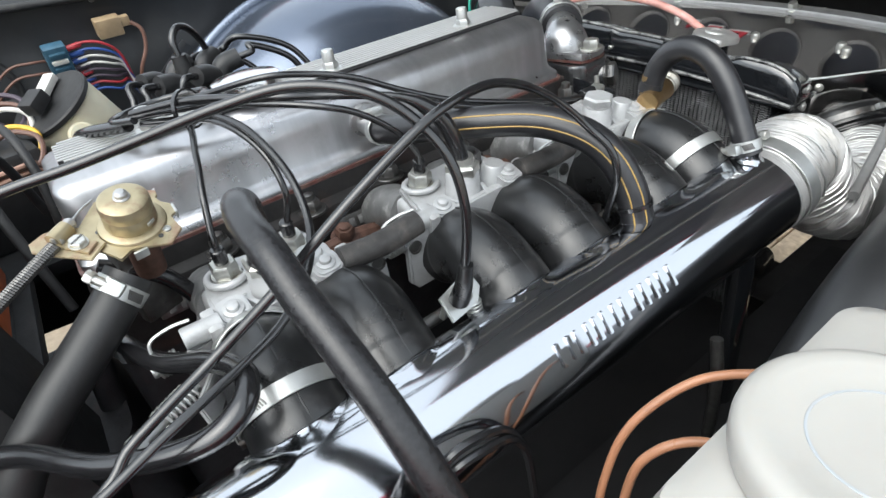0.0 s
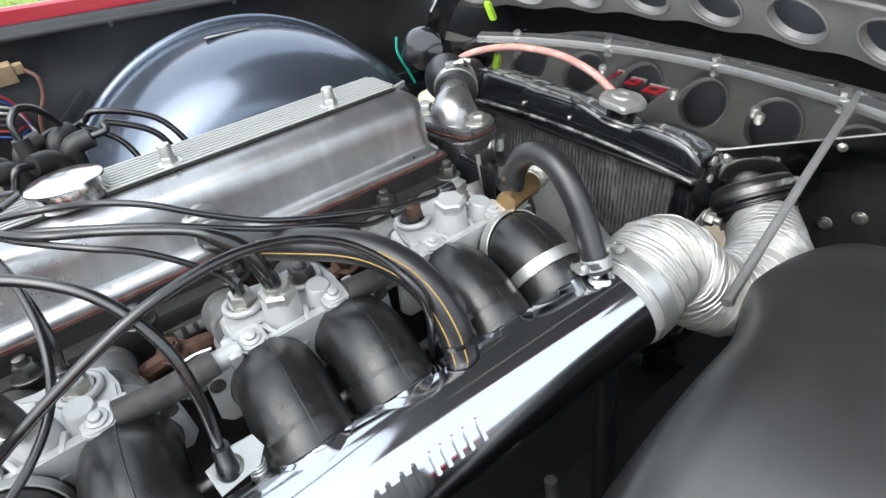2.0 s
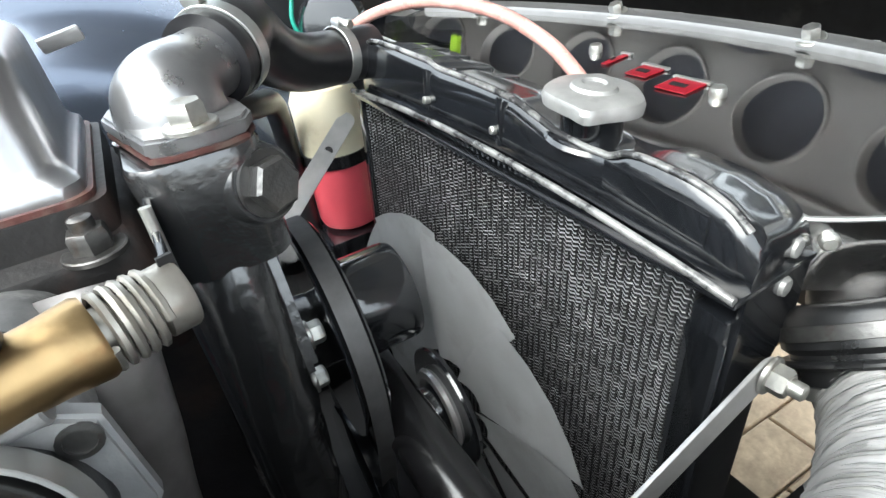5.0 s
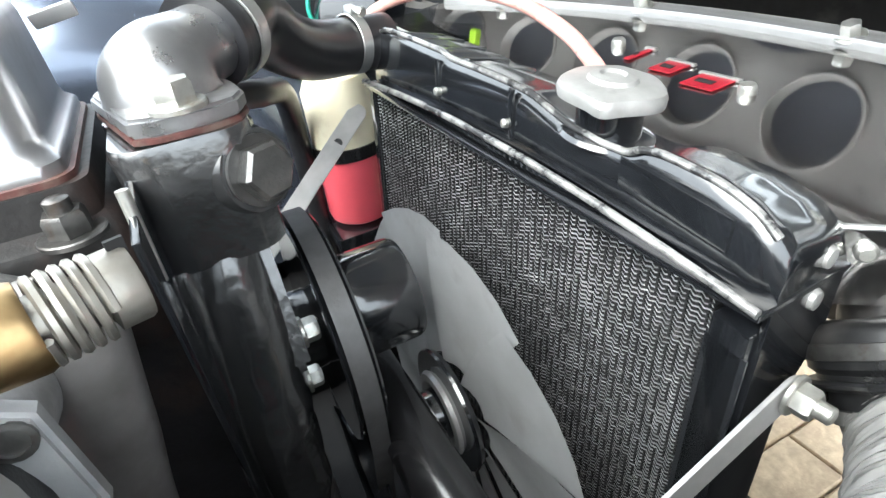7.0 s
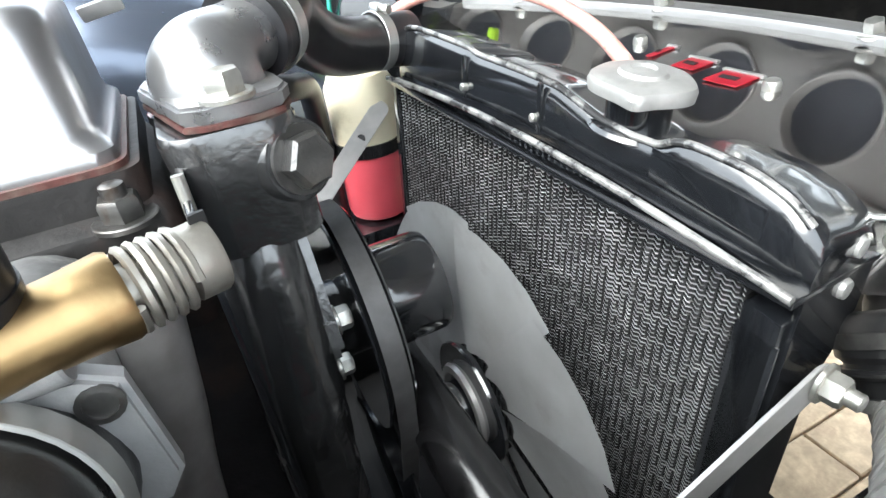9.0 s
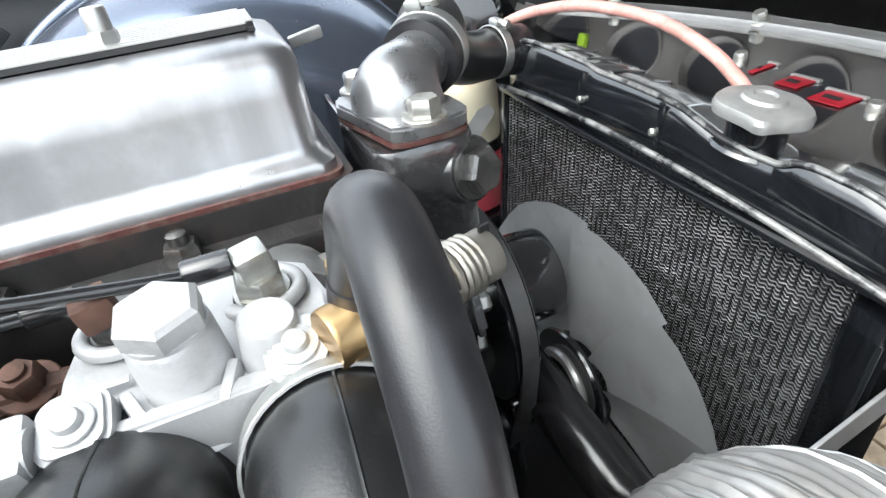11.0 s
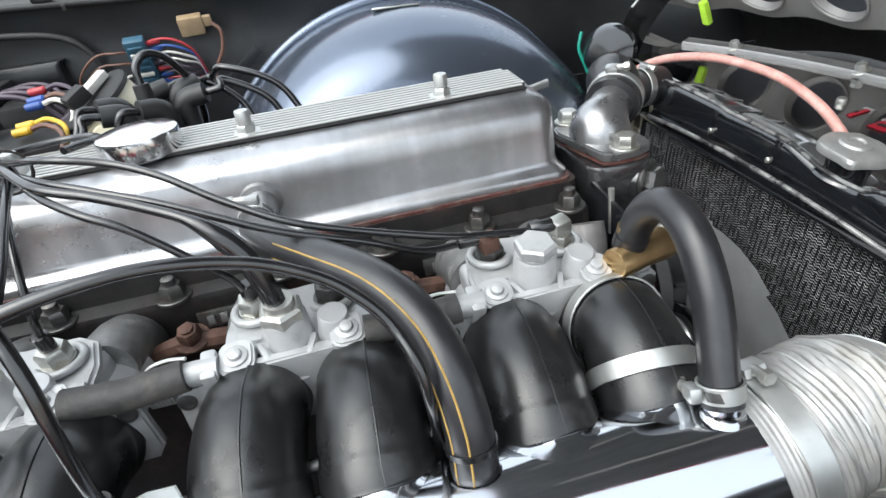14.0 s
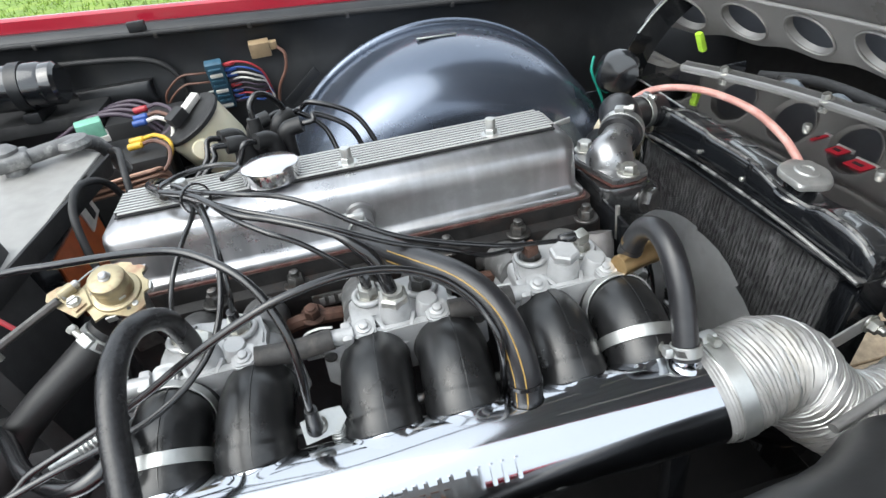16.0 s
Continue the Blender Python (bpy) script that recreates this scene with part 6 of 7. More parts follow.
part("clip_plate", prism([(-0.052, 0.000), (-0.0345, -0.0185), (-0.026, -0.010), (-0.042, 0.009)], 0.0018, AM @ pose(0, 0, 0.0056), 0.0005), "gold", ac)
part("clip_loop", tf(lathe([(0.0048, -0.0075), (0.0062, -0.0075), (0.0064, 0), (0.0062, 0.0075), (0.0048, 0.0075)], (0, 0, 0), (0.78, 0.62, 0), 18), AM @ pose(-0.0455, 0.0075, 0.0085)), "gold", ac, "rolled clip round the cable end")
part("cable_stop", tf(lathe([(0.0040, 0), (0.0046, 0.001), (0.0046, 0.020), (0.0030, 0.022), (0, 0.022)], (0, 0, 0), (0.66, 0.75, 0), 16), AM @ pose(-0.0500, 0.001, 0.0085)), "steelbar", ac)
part("inner_wire", tube([AM @ Vector((-0.0370, 0.0150, 0.0088)), AM @ Vector((-0.027, 0.026, 0.0080)), AM @ Vector((-0.0175, 0.034, 0.0065))], 0.0009, 6, 3), "steelbar", ac)
part("arm_screw", tf(join(hexagon((0, 0, 0), Z, 0.0062, 0.0042), lathe([(0.0068, -0.001), (0.0068, 0.0006), (0, 0.0006)], (0, 0, 0), Z, 18)), AM @ pose(-0.0375, -0.0060, 0.0076)), "bolt", ac)
part("screw_slot", tf(box((0, 0, 0.0041), (0.0105, 0.0013, 0.001)), AM @ pose(-0.0375, -0.0060, 0.0076, 0, 0, 35)), "steel", ac)
for u, v, r in ((-0.0235, 0.003, 0.0019), (-0.0213, -0.0049, 0.0019), (-0.0167, -0.0116, 0.0019), (0.0128, -0.0229, 0.0019)):
    part("plate_hole", tf(lathe([(r, 0), (r, 0.0004), (0, 0.0004)], (u, v, 0.0027), Z, 12), AM), "steel", ac)
part("rivet", tf(lathe([(0.0032, 0), (0.0030, 0.0012), (0.0018, 0.0016), (0.0014, 0.0006), (0, 0.0006)], (0.0187, -0.0184, 0.0026), Z, 16), AM), "zinc", ac)
part("stem", lathe([(0.012, 0), (0.012, 0.045), (0.015, 0.047), (0.015, 0.052), (0, 0.052)], A0 - AXA * 0.052, AXA, 20), "rust", ac)
part("bracket_leg", box((-0.462, -0.118, 0.775), (0.035, 0.015, 0.10), (0, 0, 20), 0.003), "steel", ac)
part("choke_spring_sheath", coil(AM @ Vector((-0.051, -0.001, 0.0085)), (-0.68, -0.235, 0.77), 0.0036, 0.0013, 110, 8), "steel", ac, "coiled steel cable sheath")
cuffed_hose("heater_hose", [(-0.470, -0.172, 0.800), (-0.490, -0.180, 0.785), (-0.520, -0.190, 0.765), (-0.560, -0.202, 0.738), (-0.60, -0.215, 0.70), (-0.66, -0.23, 0.60), (-0.70, -0.24, 0.40), (-0.71, -0.24, 0.276)], 0.0172, "boot", "matt black heater hose running down to the floor", ends=(True, False))
clamp((-0.481, -0.176, 0.7925), (-0.8, -0.3, -0.5), 0.0176, 0.012, (-0.2, -0.8, 0.5))
hose("looped_hose", [(-0.62, -0.20, 0.735), (-0.575, -0.235, 0.742), (-0.53, -0.295, 0.752), (-0.480, -0.335, 0.765), (-0.450, -0.337, 0.775), (-0.438, -0.315, 0.778), (-0.450, -0.275, 0.768), (-0.480, -0.225, 0.752), (-0.500, -0.165, 0.745), (-0.51, -0.11, 0.72)], 0.0078, "cable", "glossy black hose bent in a loop behind the elbows", seg=18)
hose("pump_lead", [(-0.49, -0.12, 0.79), (-0.45, -0.125, 0.762), (-0.43, -0.13, 0.72), (-0.42, -0.12, 0.66)], 0.0075, "cable", "black lead dropping behind the throttle body", "cable", seg=12)
sp = thing("spindle_spring", "zinc throttle spindle end with its spring", "spring", (-0.48, -0.285, 0.74))
part("spindle", lathe([(0.004, 0), (0.004, 0.05), (0.008, 0.05), (0.008, 0.056), (0, 0.056)], (-0.466, -0.262, 0.745), (-0.8, -0.5, 0.05), 14), "zinc", sp)
part("spring", coil((-0.470, -0.265, 0.746), (-0.494, -0.280, 0.747), 0.0085, 0.0013, 7), "zinc", sp)
part("lever", prism([(-0.02, -0.01), (0.022, -0.012), (0.024, 0.010), (-0.018, 0.014)], 0.004, Matrix.Translation((-0.462, -0.270, 0.735)) @ pose(0, 0, 0, 80, 0, 60), 0.001), "cast", sp)
part("lever_bolt", bolt((-0.462, -0.290, 0.722), (-0.3, -0.9, 0.2), 0.007, 0.008, 1.2, 0.006), "bolt", sp)
solid("pipe_end_block", box((-0.527, -0.352, 0.68), (0.03, 0.06, 0.05), (0, 0, 8), 0.004), "matt", "black rubber mounting block at the plenum pipe's end", "mounting block")
tub = thing("loom_bundle", "curled thin black tubes lying beside the plenum pipe", "cable", (-0.33, -0.42, 0.70))
for i in range(2):
    part("tube", tube([(-0.40 - 0.01 * i, -0.42 - 0.004 * i, 0.68), (-0.375, -0.418 - 0.006 * i, 0.722 - 0.003 * i), (-0.345, -0.418 - 0.007 * i, 0.728 - 0.004 * i), (-0.31, -0.415 - 0.004 * i, 0.70 - 0.004 * i), (-0.30, -0.42, 0.62), (-0.30, -0.42, 0.276)], 0.0033, 8, 8), "cable", tub)
for k, (x, y) in enumerate(((-0.56, -0.03), (-0.63, -0.14))):
    hose("heater_pipe_stub", [(x, y, 0.276), (x, y + 0.01, 0.5), (x + 0.02, y + 0.03, 0.66)], 0.014, "block", "oily black pipe at the back of the engine", "pipe", seg=14, group="pipes at the rear of the engine")
# sheet added to keep the low rear of the bay dark
solid("added_rear_sheet", box((-0.80, -0.36, 0.29), (0.66, 0.58, 0.006), bevel=0.001), "matt", "black sheet added to close the low rear of the bay", "panel", kind="structure")
solid("gearbox_cover", stack([(-1.10, -0.53, -0.16, 0.18, 0.05, 0.30), (-1.10, -0.53, -0.15, 0.17, 0.05, 0.50), (-1.10, -0.54, -0.10, 0.12, 0.05, 0.58)]), "block", "oily black bellhousing behind the engine", "bellhousing")
hb2 = thing("heater_valve_rod", "threaded zinc rod by the battery tray", "rod", (-0.60, -0.19, 0.80))
part("rod", coil((-0.585, -0.165, 0.80), (-0.593, -0.168, 0.862), 0.0042, 0.0016, 22, 8), "bolt", hb2)
part("core", lathe([(0.0042, 0), (0.0042, 0.085), (0, 0.086)], (-0.583, -0.164, 0.785), (-0.12, -0.04, 1), 12), "bolt", hb2)
part("nut", bolt((-0.5835, -0.1645, 0.812), (-0.12, -0.04, 1), 0.009, 0.009), "lead", hb2)
part("red_tag", tube([(-0.578, -0.150, 0.842), (-0.568, -0.156, 0.830), (-0.556, -0.160, 0.815)], 0.0028, 8, 5), "wire_red", hb2)

# ---- distributor and ignition leads ----
ds = thing("distributor", "black distributor cap with moulded lead boots", "distributor", (-0.292, 0.165, 0.66))
part("body", lathe([(0.028, 0), (0.032, 0.02), (0.036, 0.05), (0.036, 0.120), (0, 0.121)], (-0.292, 0.165, 0.66), (-0.15, 0, 1), 28), "steel", ds)
part("cap", lathe([(0.043, 0), (0.044, 0.012), (0.041, 0.026), (0.034, 0.034), (0.015, 0.040), (0, 0.040)], (-0.308, 0.165, 0.776), (-0.12, 0, 1), 32), "matt", ds)
LEADS = (((0.030, -0.006), (1, -0.1), [(-0.225, 0.165, 0.862), (-0.180, 0.158, 0.835), (-0.160, 0.150, 0.79)]),
         ((0.020, 0.026), (0.9, 0.5), [(-0.225, 0.200, 0.868), (-0.165, 0.185, 0.840), (-0.135, 0.165, 0.78)]),
         ((-0.012, 0.030), (0.8, 0.3), [(-0.250, 0.215, 0.850), (-0.215, 0.205, 0.82), (-0.20, 0.18, 0.77)]),
         ((-0.030, 0.006), (-0.9, -0.5), [(-0.390, 0.130, 0.835), (-0.425, 0.122, 0.795), (-0.435, 0.125, 0.75)]),
         ((-0.018, -0.026), (-0.9, -0.35), [(-0.375, 0.110, 0.842), (-0.405, 0.105, 0.812), (-0.42, 0.11, 0.77)]),
         ((0.016, -0.028), (-0.6, -0.4), [(-0.340, 0.105, 0.838), (-0.355, 0.100, 0.815), (-0.36, 0.11, 0.77)]))
for k, ((bx, by), (ox, oy), way) in enumerate(LEADS):
    b0 = Vector((-0.309 + bx * 1.15, 0.165 + by * 1.15, 0.802))
    out = Vector((ox, oy, 0.05)).normalized()
    part("boot", tube([b0, b0 + Z * 0.030, b0 + Z * 0.046 + out * 0.006, b0 + Z * 0.050 + out * 0.028], lambda w: 0.0142 - 0.0022 * w, 16, 6), "boot", ds)
    e = b0 + Z * 0.050 + out * 0.026
    cable("ignition_lead", [e, e + out * 0.02 + Z * 0.002] + way, 0.0042, "black ignition lead curving down to the cylinder head", group="ignition leads")
part("coil_boot", tube([(-0.313, 0.165, 0.805), (-0.314, 0.165, 0.840), (-0.315, 0.166, 0.872)], lambda w: 0.0140 - 0.005 * w, 16, 5), "boot", ds)
cable("coil_lead", [(-0.315, 0.166, 0.868), (-0.314, 0.170, 0.890), (-0.302, 0.178, 0.901), (-0.286, 0.190, 0.893), (-0.272, 0.205, 0.865), (-0.268, 0.22, 0.82), (-0.28, 0.25, 0.77), (-0.30, 0.28, 0.70)], 0.0045, "black coil lead arching over the distributor", "cable")
solid("head_far_side", box((-0.2, 0.125, 0.70), (0.60, 0.04, 0.08), bevel=0.006), "iron", "cast-iron ledge on the far side of the head", "engine part")

# ---- far inner wing: bottle, fuses, relay, coil, wiring ----
wb = thing("washer_bottle", "aged cream plastic bottle with a wide black lid", "bottle", (-0.475, 0.432, 0.66))
LA = Vector((-0.42, -0.20, 0.86)).normalized()
part("body", lathe([(0.038, -0.012), (0.054, -0.006), (0.061, 0.02), (0.063, 0.085), (0.061, 0.096), (0, 0.096)], (-0.424, 0.462, 0.712), LA, 36), "cream", wb)
part("lid", lathe([(0.065, 0), (0.0668, 0.002), (0.0668, 0.008), (0.064, 0.010), (0.059, 0.008), (0, 0.007)], Vector((-0.424, 0.462, 0.712)) + LA * 0.095, LA, 40), "matt", wb, "wide black lid")
part("spout", lathe([(0.020, -0.01), (0.020, 0.03), (0.017, 0.034), (0, 0.034)], (-0.450, 0.405, 0.752), (0.1, -0.9, 0.25), 20), "cream", wb)
part("lid_terminal", box((-0.484, 0.430, 0.812), (0.036, 0.026, 0.022), (0, -25, 40), 0.003), "matt", wb)
part("lid_connector", box((-0.462, 0.462, 0.822), (0.05, 0.018, 0.012), (0, -25, 50), 0.002), "wire_white", wb)
solid("bottle_bracket", box((-0.425, 0.465, 0.674), (0.10, 0.10, 0.07), bevel=0.004), "gloss", "black shelf under the cream bottle", "bracket")
solid("shelf_far", box((-0.62, 0.46, 0.63), (0.62, 0.40, 0.02), bevel=0.003), "wing", "dark grey shelf pressed into the inner wing", "shelf", kind="structure")
fb = thing("fuse_box", "translucent blue fuse box with bundled coloured wires", "fuse box", (-0.422, 0.645, 0.75))
FM = pose(-0.424, 0.638, 0.800, 22, 0, 4)
part("body", tf(box((0, 0, 0), (0.036, 0.022, 0.118), bevel=0.003), FM), "plastic_blue", fb)
for i in range(8):
    part("fuse", tf(box((0.0, -0.012, -0.048 + 0.0135 * i), (0.026, 0.008, 0.007), bevel=0.0015), FM), "plastic_blue" if i % 3 else "wire_white", fb)
cols8 = ("wire_red", "wire_blue", "wire_white", "wire_white", "wire_purple", "wire_purple", "wire_red", "wire_blue")
for i, cname in enumerate(cols8):
    z = 0.842 - 0.0125 * i
    y = 0.628 + 0.004 * i
    part("wire", tube([(-0.405, y, z), (-0.375, y - 0.012, z + 0.006), (-0.345, y - 0.014, z - 0.004), (-0.325, y - 0.006 + 0.002 * i, z - 0.03 + 0.004 * i), (-0.318, 0.645, 0.76 - 0.004 * i)], 0.0023, 8, 6), cname, fb)
    part("terminal", lathe([(0.0050, 0), (0.0050, 0.02), (0.0035, 0.023), (0, 0.023)], (-0.402, y, z), (1, -0.3, 0.15), 12), ("wire_red", "wire_blue", "wire_blue", "wire_purple")[i % 4], fb)
for i in range(5):
    z = 0.830 - 0.02 * i
    part("wire", tube([(-0.442, 0.634, z), (-0.462, 0.626, z + 0.004), (-0.50, 0.632, z + 0.002), (-0.54, 0.640, z - 0.030), (-0.55, 0.645, z - 0.07)] if i < 2 else [(-0.442, 0.634, z), (-0.455, 0.626, z), (-0.470, 0.630, z - 0.008), (-0.48, 0.64, z - 0.03)], 0.0023, 8, 6), ("wire_brown", "wire_brown", "wire_white", "wire_purple", "wire_white")[i], fb)
rl = thing("relay", "tan relay block on the inner wing with a brown lead", "relay", (-0.322, 0.655, 0.835))
part("block", box((-0.322, 0.652, 0.858), (0.044, 0.022, 0.034), (16, 0, 4), 0.003), "relay_tan", rl)
part("tab", box((-0.292, 0.650, 0.862), (0.016, 0.012, 0.018), (16, 0, 4), 0.002), "relay_tan", rl)
part("lead", tube([(-0.285, 0.642, 0.858), (-0.272, 0.636, 0.842), (-0.278, 0.634, 0.81), (-0.300, 0.636, 0.775), (-0.31, 0.645, 0.74)], 0.0036, 8, 7), "wire_brown", rl)
cl = thing("ignition_coil", "glossy black ignition coil in a strap on the inner wing", "ignition coil", (-0.74, 0.56, 0.82))
CA = Vector((1, -0.05, -0.03)).normalized()
part("can", lathe([(0.030, 0), (0.042, 0.004), (0.043, 0.02), (0.043, 0.135), (0.040, 0.140), (0.041, 0.146), (0.041, 0.160), (0.034, 0.166), (0, 0.166)], (-0.860, 0.568, 0.884), CA, 40), "gloss", cl)
part("strap", ring(0.043, 0.0465, 0.022, Vector((-0.860, 0.568, 0.884)) + CA * 0.085, CA, 40), "wing", cl)
part("strap_foot", box((-0.765, 0.575, 0.828), (0.03, 0.09, 0.02), bevel=0.003), "wing", cl)
solid("coil_shelf", box((-0.80, 0.60, 0.805), (0.30, 0.13, 0.026), bevel=0.004), "matt", "black bracket shelf under the ignition coil", "bracket")
jb = thing("wiring_block", "black terminal block with crimped coloured wires", "terminal block", (-0.60, 0.40, 0.64))
part("block", box((-0.60, 0.42, 0.705), (0.17, 0.15, 0.13), (0, 0, 8), 0.008), "matt", jb)
part("block", box((-0.57, 0.55, 0.735), (0.15, 0.07, 0.12), (0, 0, 5), 0.006), "matt", jb)
part("green_relay", box((-0.640, 0.44, 0.815), (0.045, 0.040, 0.032), (0, 0, 20), 0.004), "plastic_green", jb, "pale green relay with a white base")
part("relay_base", box((-0.640, 0.44, 0.797), (0.050, 0.045, 0.012), (0, 0, 20), 0.002), "wire_white", jb)
for i, (cname, y, z) in enumerate((("wire_red", 0.505, 0.815), ("wire_blue", 0.487, 0.805), ("wire_blue", 0.470, 0.800), ("wire_yellow", 0.415, 0.786), ("wire_yellow", 0.395, 0.783))):
    part("terminal", lathe([(0.0065, 0), (0.0065, 0.024), (0.004, 0.027), (0, 0.027)], (-0.575, y, z), (1, -0.1, 0.1), 12), cname, jb)
    part("wire", tube([(-0.552, y, z + 0.002), (-0.525, y - 0.01, z + 0.008), (-0.50, y - 0.03, z - 0.004), (-0.51, y - 0.05, z - 0.03), (-0.55, y - 0.06, z - 0.05)], 0.0038, 8, 6), ("wire_purple", "wire_brown", "wire_white", "wire_yellow", "wire_brown")[i], jb)
for i in range(3):
    part("copper_strip", tube([(-0.70, 0.30, 0.752 - 0.010 * i), (-0.60, 0.315, 0.755 - 0.010 * i), (-0.54, 0.33, 0.756 - 0.010 * i), (-0.515, 0.345, 0.746 - 0.010 * i), (-0.51, 0.36, 0.68 - 0.01 * i)], 0.0045, 8, 6), "tin", jb, "bare copper-coloured pipe")
for i in range(4):
    cable("loom", [(-0.75, 0.58 - 0.02 * i, 0.775), (-0.66, 0.60 - 0.03 * i, 0.803 + 0.004 * i), (-0.58, 0.59 - 0.03 * i, 0.806), (-0.52, 0.55 - 0.02 * i, 0.745), (-0.50, 0.56, 0.70)], 0.0045, "purple-grey wiring lead on the far shelf", "wire_purple", "wire", "wiring loom on the far shelf")
# rail fittings along the far wing
cable("bonnet_seal", [(-1.1, 0.655, wing_z(-1.1) + 0.012), (-0.5, 0.655, wing_z(-0.5) + 0.012), (0.1, 0.655, wing_z(0.1) + 0.012), (0.9, 0.655, wing_z(0.9) + 0.012)], 0.0065, "black rubber seal along the far wing's rail", "matt", "seal")
for x in (-0.75, -0.52, -0.33, -0.12, 0.12, 0.34, 0.55):
    solid("rail_clip", box((x, 0.6525, wing_z(x) + 0.008), (0.008, 0.008, 0.012), (10, 0, 0), 0.002), "steel", "small steel clip holding the rail seal", "clip", "clips along the rail")
solid("rail_bracket", box((-0.55, 0.655, wing_z(-0.55) + 0.028), (0.035, 0.012, 0.02), bevel=0.003), "wing", "small grey bracket on the wing rail", "bracket")
cable("wall_loom", [(-1.1, 0.652, 0.90), (-0.80, 0.650, 0.895), (-0.62, 0.648, 0.885), (-0.54, 0.648, 0.868), (-0.505, 0.648, 0.83), (-0.50, 0.648, 0.78), (-0.53, 0.648, 0.74)], 0.006, "black wiring loom clipped along the inner wing", "matt", "wire")
solid("wall_pressing", stack([(-0.72, -0.56, 0.640, 0.668, 0.008, 0.790), (-0.715, -0.565, 0.636, 0.668, 0.010, 0.80), (-0.715, -0.565, 0.636, 0.668, 0.010, 0.826), (-0.72, -0.56, 0.642, 0.668, 0.008, 0.834)]), "wing", "long pressed bulge in the inner wing wall", "panel pressing", kind="structure")
solid("arch_gusset", box((-0.25, 0.60, 0.775), (0.10, 0.006, 0.02), (0, -38, 0), 0.002), "wing", "short folded gusset beside the wheel arch", "gusset", kind="structure")
solid("arch_plate", box((0.045, 0.51, 0.8535), (0.085, 0.012, 0.003), (-24, 2, 0), 0.001), "zinc", "thin blank maker's plate on the wheel arch", "plate")
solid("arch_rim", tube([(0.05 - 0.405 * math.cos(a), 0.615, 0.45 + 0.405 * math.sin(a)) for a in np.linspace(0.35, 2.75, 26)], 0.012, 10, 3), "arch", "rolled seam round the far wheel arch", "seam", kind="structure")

# ---- battery corner ----
bt = thing("battery", "black battery under a pale grey slotted cover", "battery", (-0.72, 0.06, 0.64))
part("case", box((-0.73, 0.08, 0.725), (0.24, 0.34, 0.17), bevel=0.006), "gloss", bt)
part("cover", prism([(-0.13, -0.19), (0.10, -0.20), (0.145, 0.16), (0.08, 0.20), (-0.13, 0.20)], 0.004, Matrix.Translation((-0.70, 0.06, 0.838)) @ pose(0, 0, 0, 4, 3, 0), 0.001), "battery", bt, "pale grey painted cover")
# cover slots are near-black strips with the shade painted in
for i in range(3):
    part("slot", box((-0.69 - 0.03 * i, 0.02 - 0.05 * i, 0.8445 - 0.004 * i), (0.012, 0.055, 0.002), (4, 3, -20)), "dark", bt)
part("cover_edge", box((-0.572, 0.06, 0.822), (0.004, 0.34, 0.032), (0, 12, -7), 0.001), "matt", bt)
part("post", lathe([(0.016, 0), (0.014, 0.02), (0, 0.021)], (-0.66, 0.19, 0.846), Z, 20), "lead", bt)
tm = thing("battery_terminal", "oxidised grey lead battery clamp with a thick cable", "battery terminal", (-0.66, 0.19, 0.855))
part("clamp_body", join(box((-0.66, 0.19, 0.868), (0.050, 0.044, 0.022), (0, 0, 20), 0.008, 3), lathe([(0.020, 0), (0.019, 0.014), (0.012, 0.02), (0, 0.021)], (-0.664, 0.190, 0.870), Z, 20)), "lead", tm)
part("clamp_cable", tube([(-0.64, 0.196, 0.866), (-0.610, 0.215, 0.866), (-0.585, 0.235, 0.862), (-0.57, 0.27, 0.84), (-0.56, 0.30, 0.78)], 0.011, 14, 6), "lead", tm)
part("cable_lug", lathe([(0.024, 0), (0.026, 0.006), (0.022, 0.014), (0, 0.016)], (-0.588, 0.228, 0.858), Z, 20), "lead", tm)
solid("battery_tray", box((-0.73, 0.08, 0.63), (0.28, 0.38, 0.02), bevel=0.004), "matt", "black battery tray beside the bulkhead", "tray")
solid("tray_leg", box((-0.73, 0.08, 0.45), (0.20, 0.30, 0.35), bevel=0.004), "block", "black box section that carries the battery tray", "support")
cable("earth_lead", [(-0.555, 0.26, 0.83), (-0.53, 0.22, 0.842), (-0.515, 0.17, 0.835), (-0.51, 0.13, 0.79), (-0.52, 0.12, 0.70)], 0.0052, "black battery lead looping down behind the engine", "matt")
cable("earth_lead", [(-0.535, 0.00, 0.70), (-0.545, 0.02, 0.79), (-0.55, 0.05, 0.838), (-0.548, 0.10, 0.848), (-0.535, 0.15, 0.82), (-0.525, 0.18, 0.74)], 0.0052, "black lead in an arch behind the rocker cover", "matt")
part("front_label", box((-0.6085, 0.145, 0.715), (0.004, 0.17, 0.105), bevel=0.001), "orange", bt, "orange enamelled battery front")
part("white_mark", box((-0.6055, 0.205, 0.765), (0.003, 0.05, 0.055), (14, 0, 0), 0.0005), "wire_white", bt, "white panel with a plain black mark")
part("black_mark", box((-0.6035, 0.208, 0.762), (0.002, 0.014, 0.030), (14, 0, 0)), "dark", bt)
solid("bulkhead_tray", box((-0.60, -0.09, 0.70), (0.03, 0.14, 0.30), (0, -8, 0), 0.004), "matt", "black folded bracket beside the battery", "bracket")

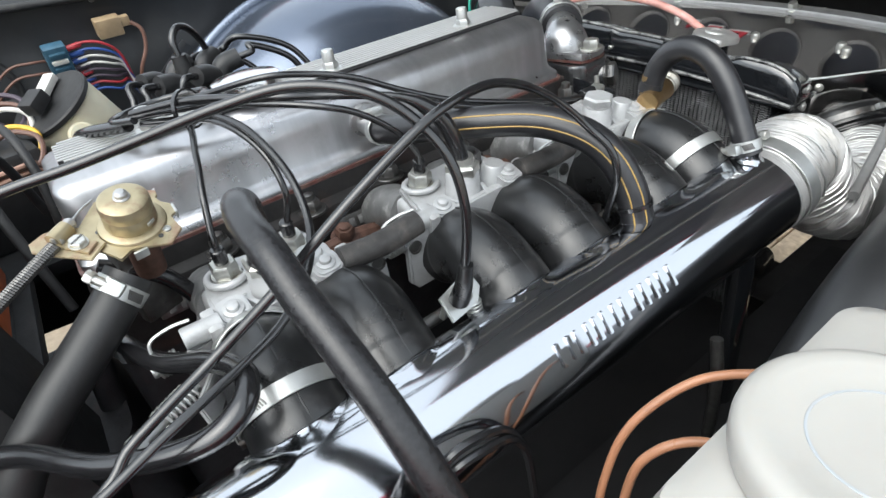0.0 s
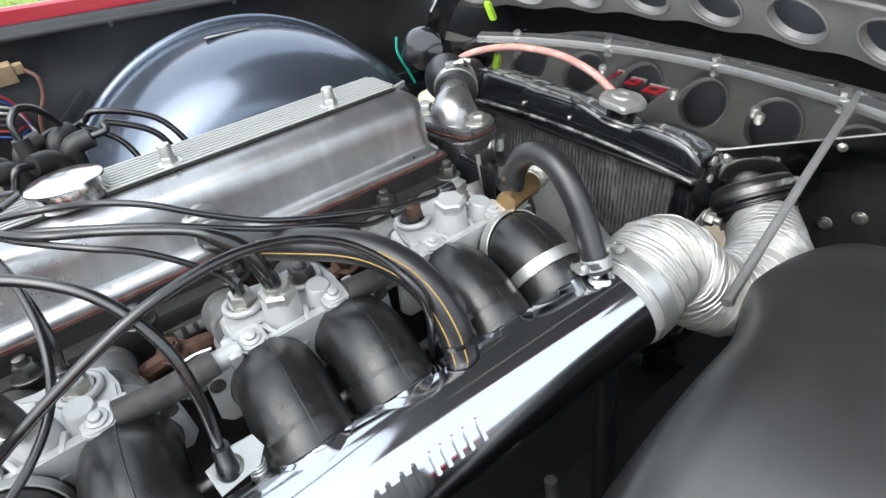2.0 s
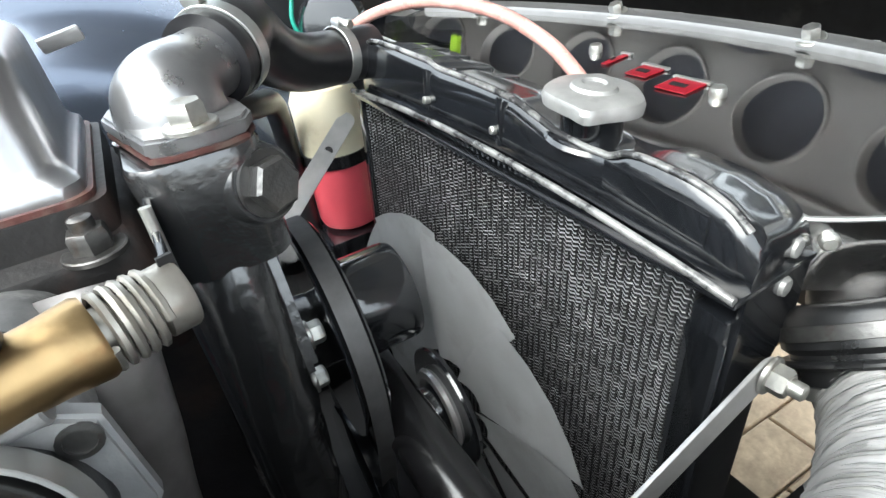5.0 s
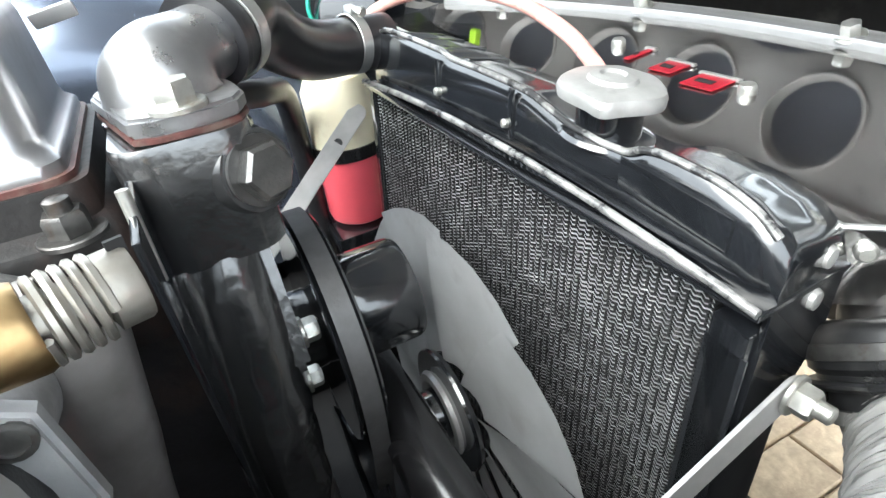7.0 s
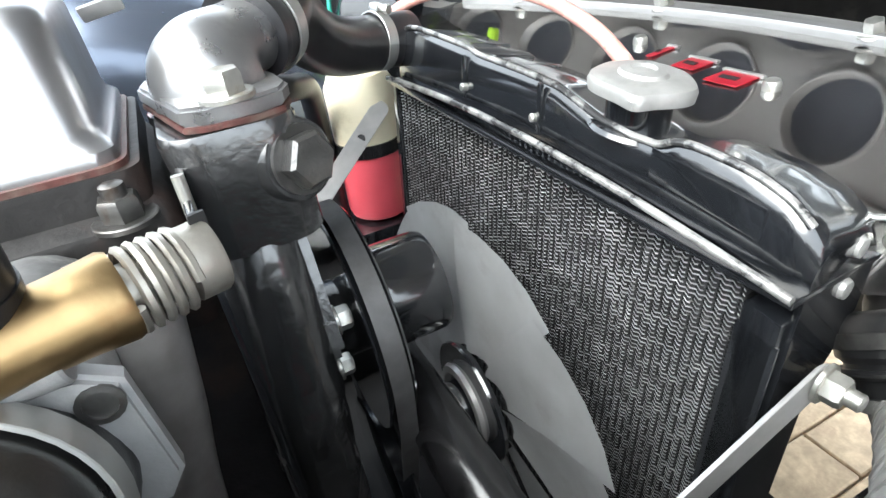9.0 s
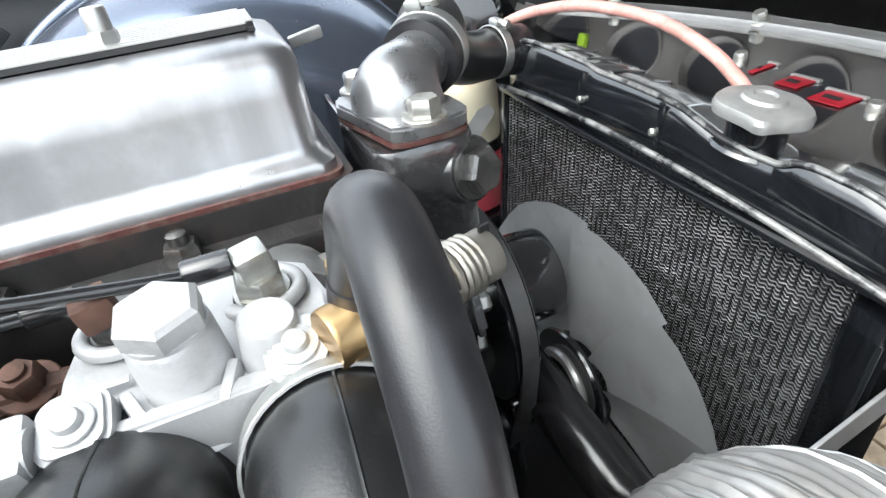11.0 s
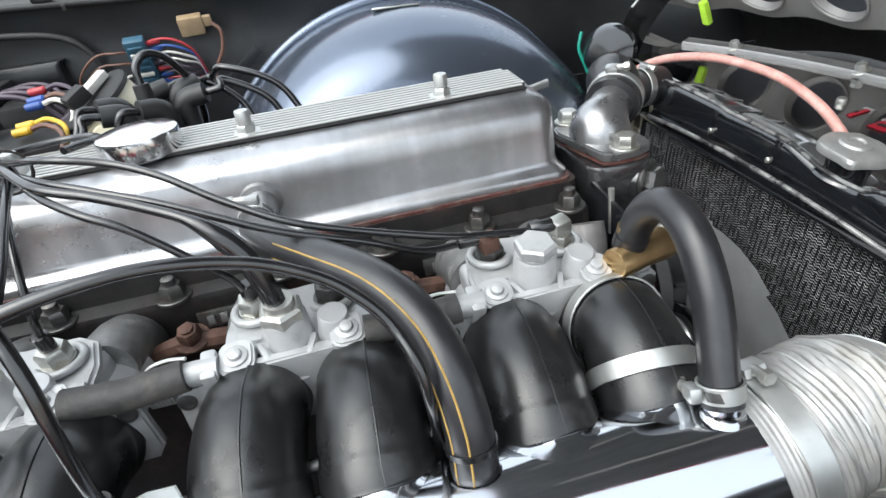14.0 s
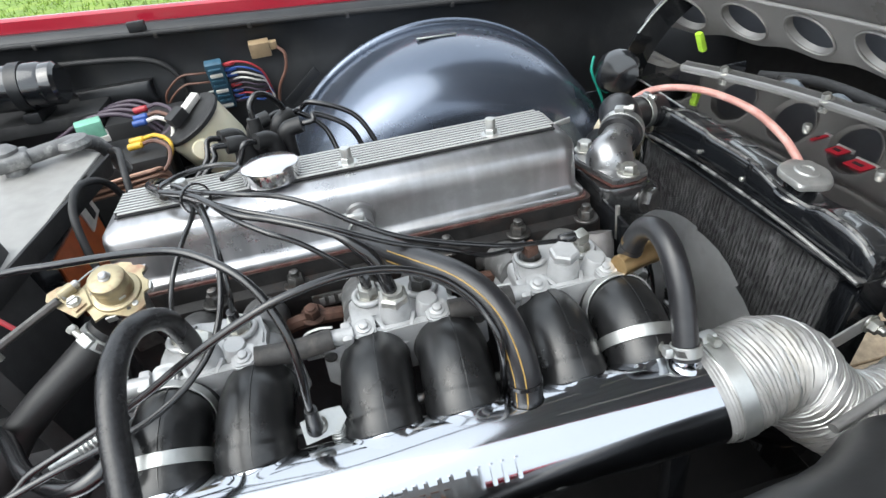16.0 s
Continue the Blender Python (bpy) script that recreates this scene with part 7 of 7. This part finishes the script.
# ---- near side: white bottle and tan pipes ----
nb = thing("fluid_bottle", "milky white plastic fluid bottle with a broad round lid", "bottle", (-0.215, -0.60, 0.60))
part("body", stack([(-0.335, -0.125, -0.66, -0.535, 0.02, 0.60), (-0.340, -0.125, -0.662, -0.530, 0.022, 0.66), (-0.338, -0.128, -0.662, -0.524, 0.022, 0.769), (-0.334, -0.134, -0.658, -0.527, 0.022, 0.780), (-0.325, -0.145, -0.648, -0.535, 0.02, 0.785)], 8), "white", nb)
part("lid", lathe([(0.056, 0), (0.0585, 0.002), (0.0595, 0.006), (0.0595, 0.014), (0.0585, 0.0185), (0.0555, 0.0215), (0.0510, 0.0225), (0.046, 0.0218), (0.040, 0.0202), (0.030, 0.0190), (0.018, 0.0184), (0, 0.0182)], (-0.250, -0.585, 0.785), (0.03, 0.03, 1), 80), "white", nb, "round milky screw lid with a broad soft rim", sharp=70)
part("lid_ring", ring(0.0300, 0.0312, 0.0006, (-0.2494, -0.5844, 0.8040), (0.03, 0.03, 1), 64, 0.0002), "paleplastic", nb, "faint bluish moulding ring")
solid("bottle_bracket", box((-0.21, -0.60, 0.44), (0.18, 0.12, 0.32), bevel=0.006), "matt", "black bracket box under the white bottle", "bracket")
cable("tan_pipe", [(-0.165, -0.535, 0.735), (-0.185, -0.505, 0.735), (-0.212, -0.480, 0.728), (-0.245, -0.462, 0.700), (-0.265, -0.458, 0.66), (-0.275, -0.46, 0.60), (-0.28, -0.47, 0.40), (-0.28, -0.47, 0.276)], 0.0031, "tan plastic pipe curving down from the white bottle", "copperwire", "pipe", "tan pipes")
cable("tan_pipe", [(-0.225, -0.530, 0.715), (-0.240, -0.505, 0.718), (-0.258, -0.488, 0.708), (-0.270, -0.480, 0.68), (-0.276, -0.478, 0.60), (-0.285, -0.48, 0.40), (-0.285, -0.48, 0.276)], 0.0031, "tan plastic pipe curving down from the white bottle", "copperwire", "pipe", "tan pipes")
hose("near_pipe", [(-0.06, -0.42, 0.62), (-0.065, -0.43, 0.56), (-0.06, -0.43, 0.40), (-0.06, -0.43, 0.276)], 0.006, "steel", "thin grey metal pipe below the plenum pipe", "pipe", seg=10)
hose("near_pipe", [(0.075, -0.36, 0.645), (0.075, -0.37, 0.58), (0.07, -0.38, 0.276)], 0.014, "gloss", "black drain pipe below the plenum pipe", "pipe", seg=14)
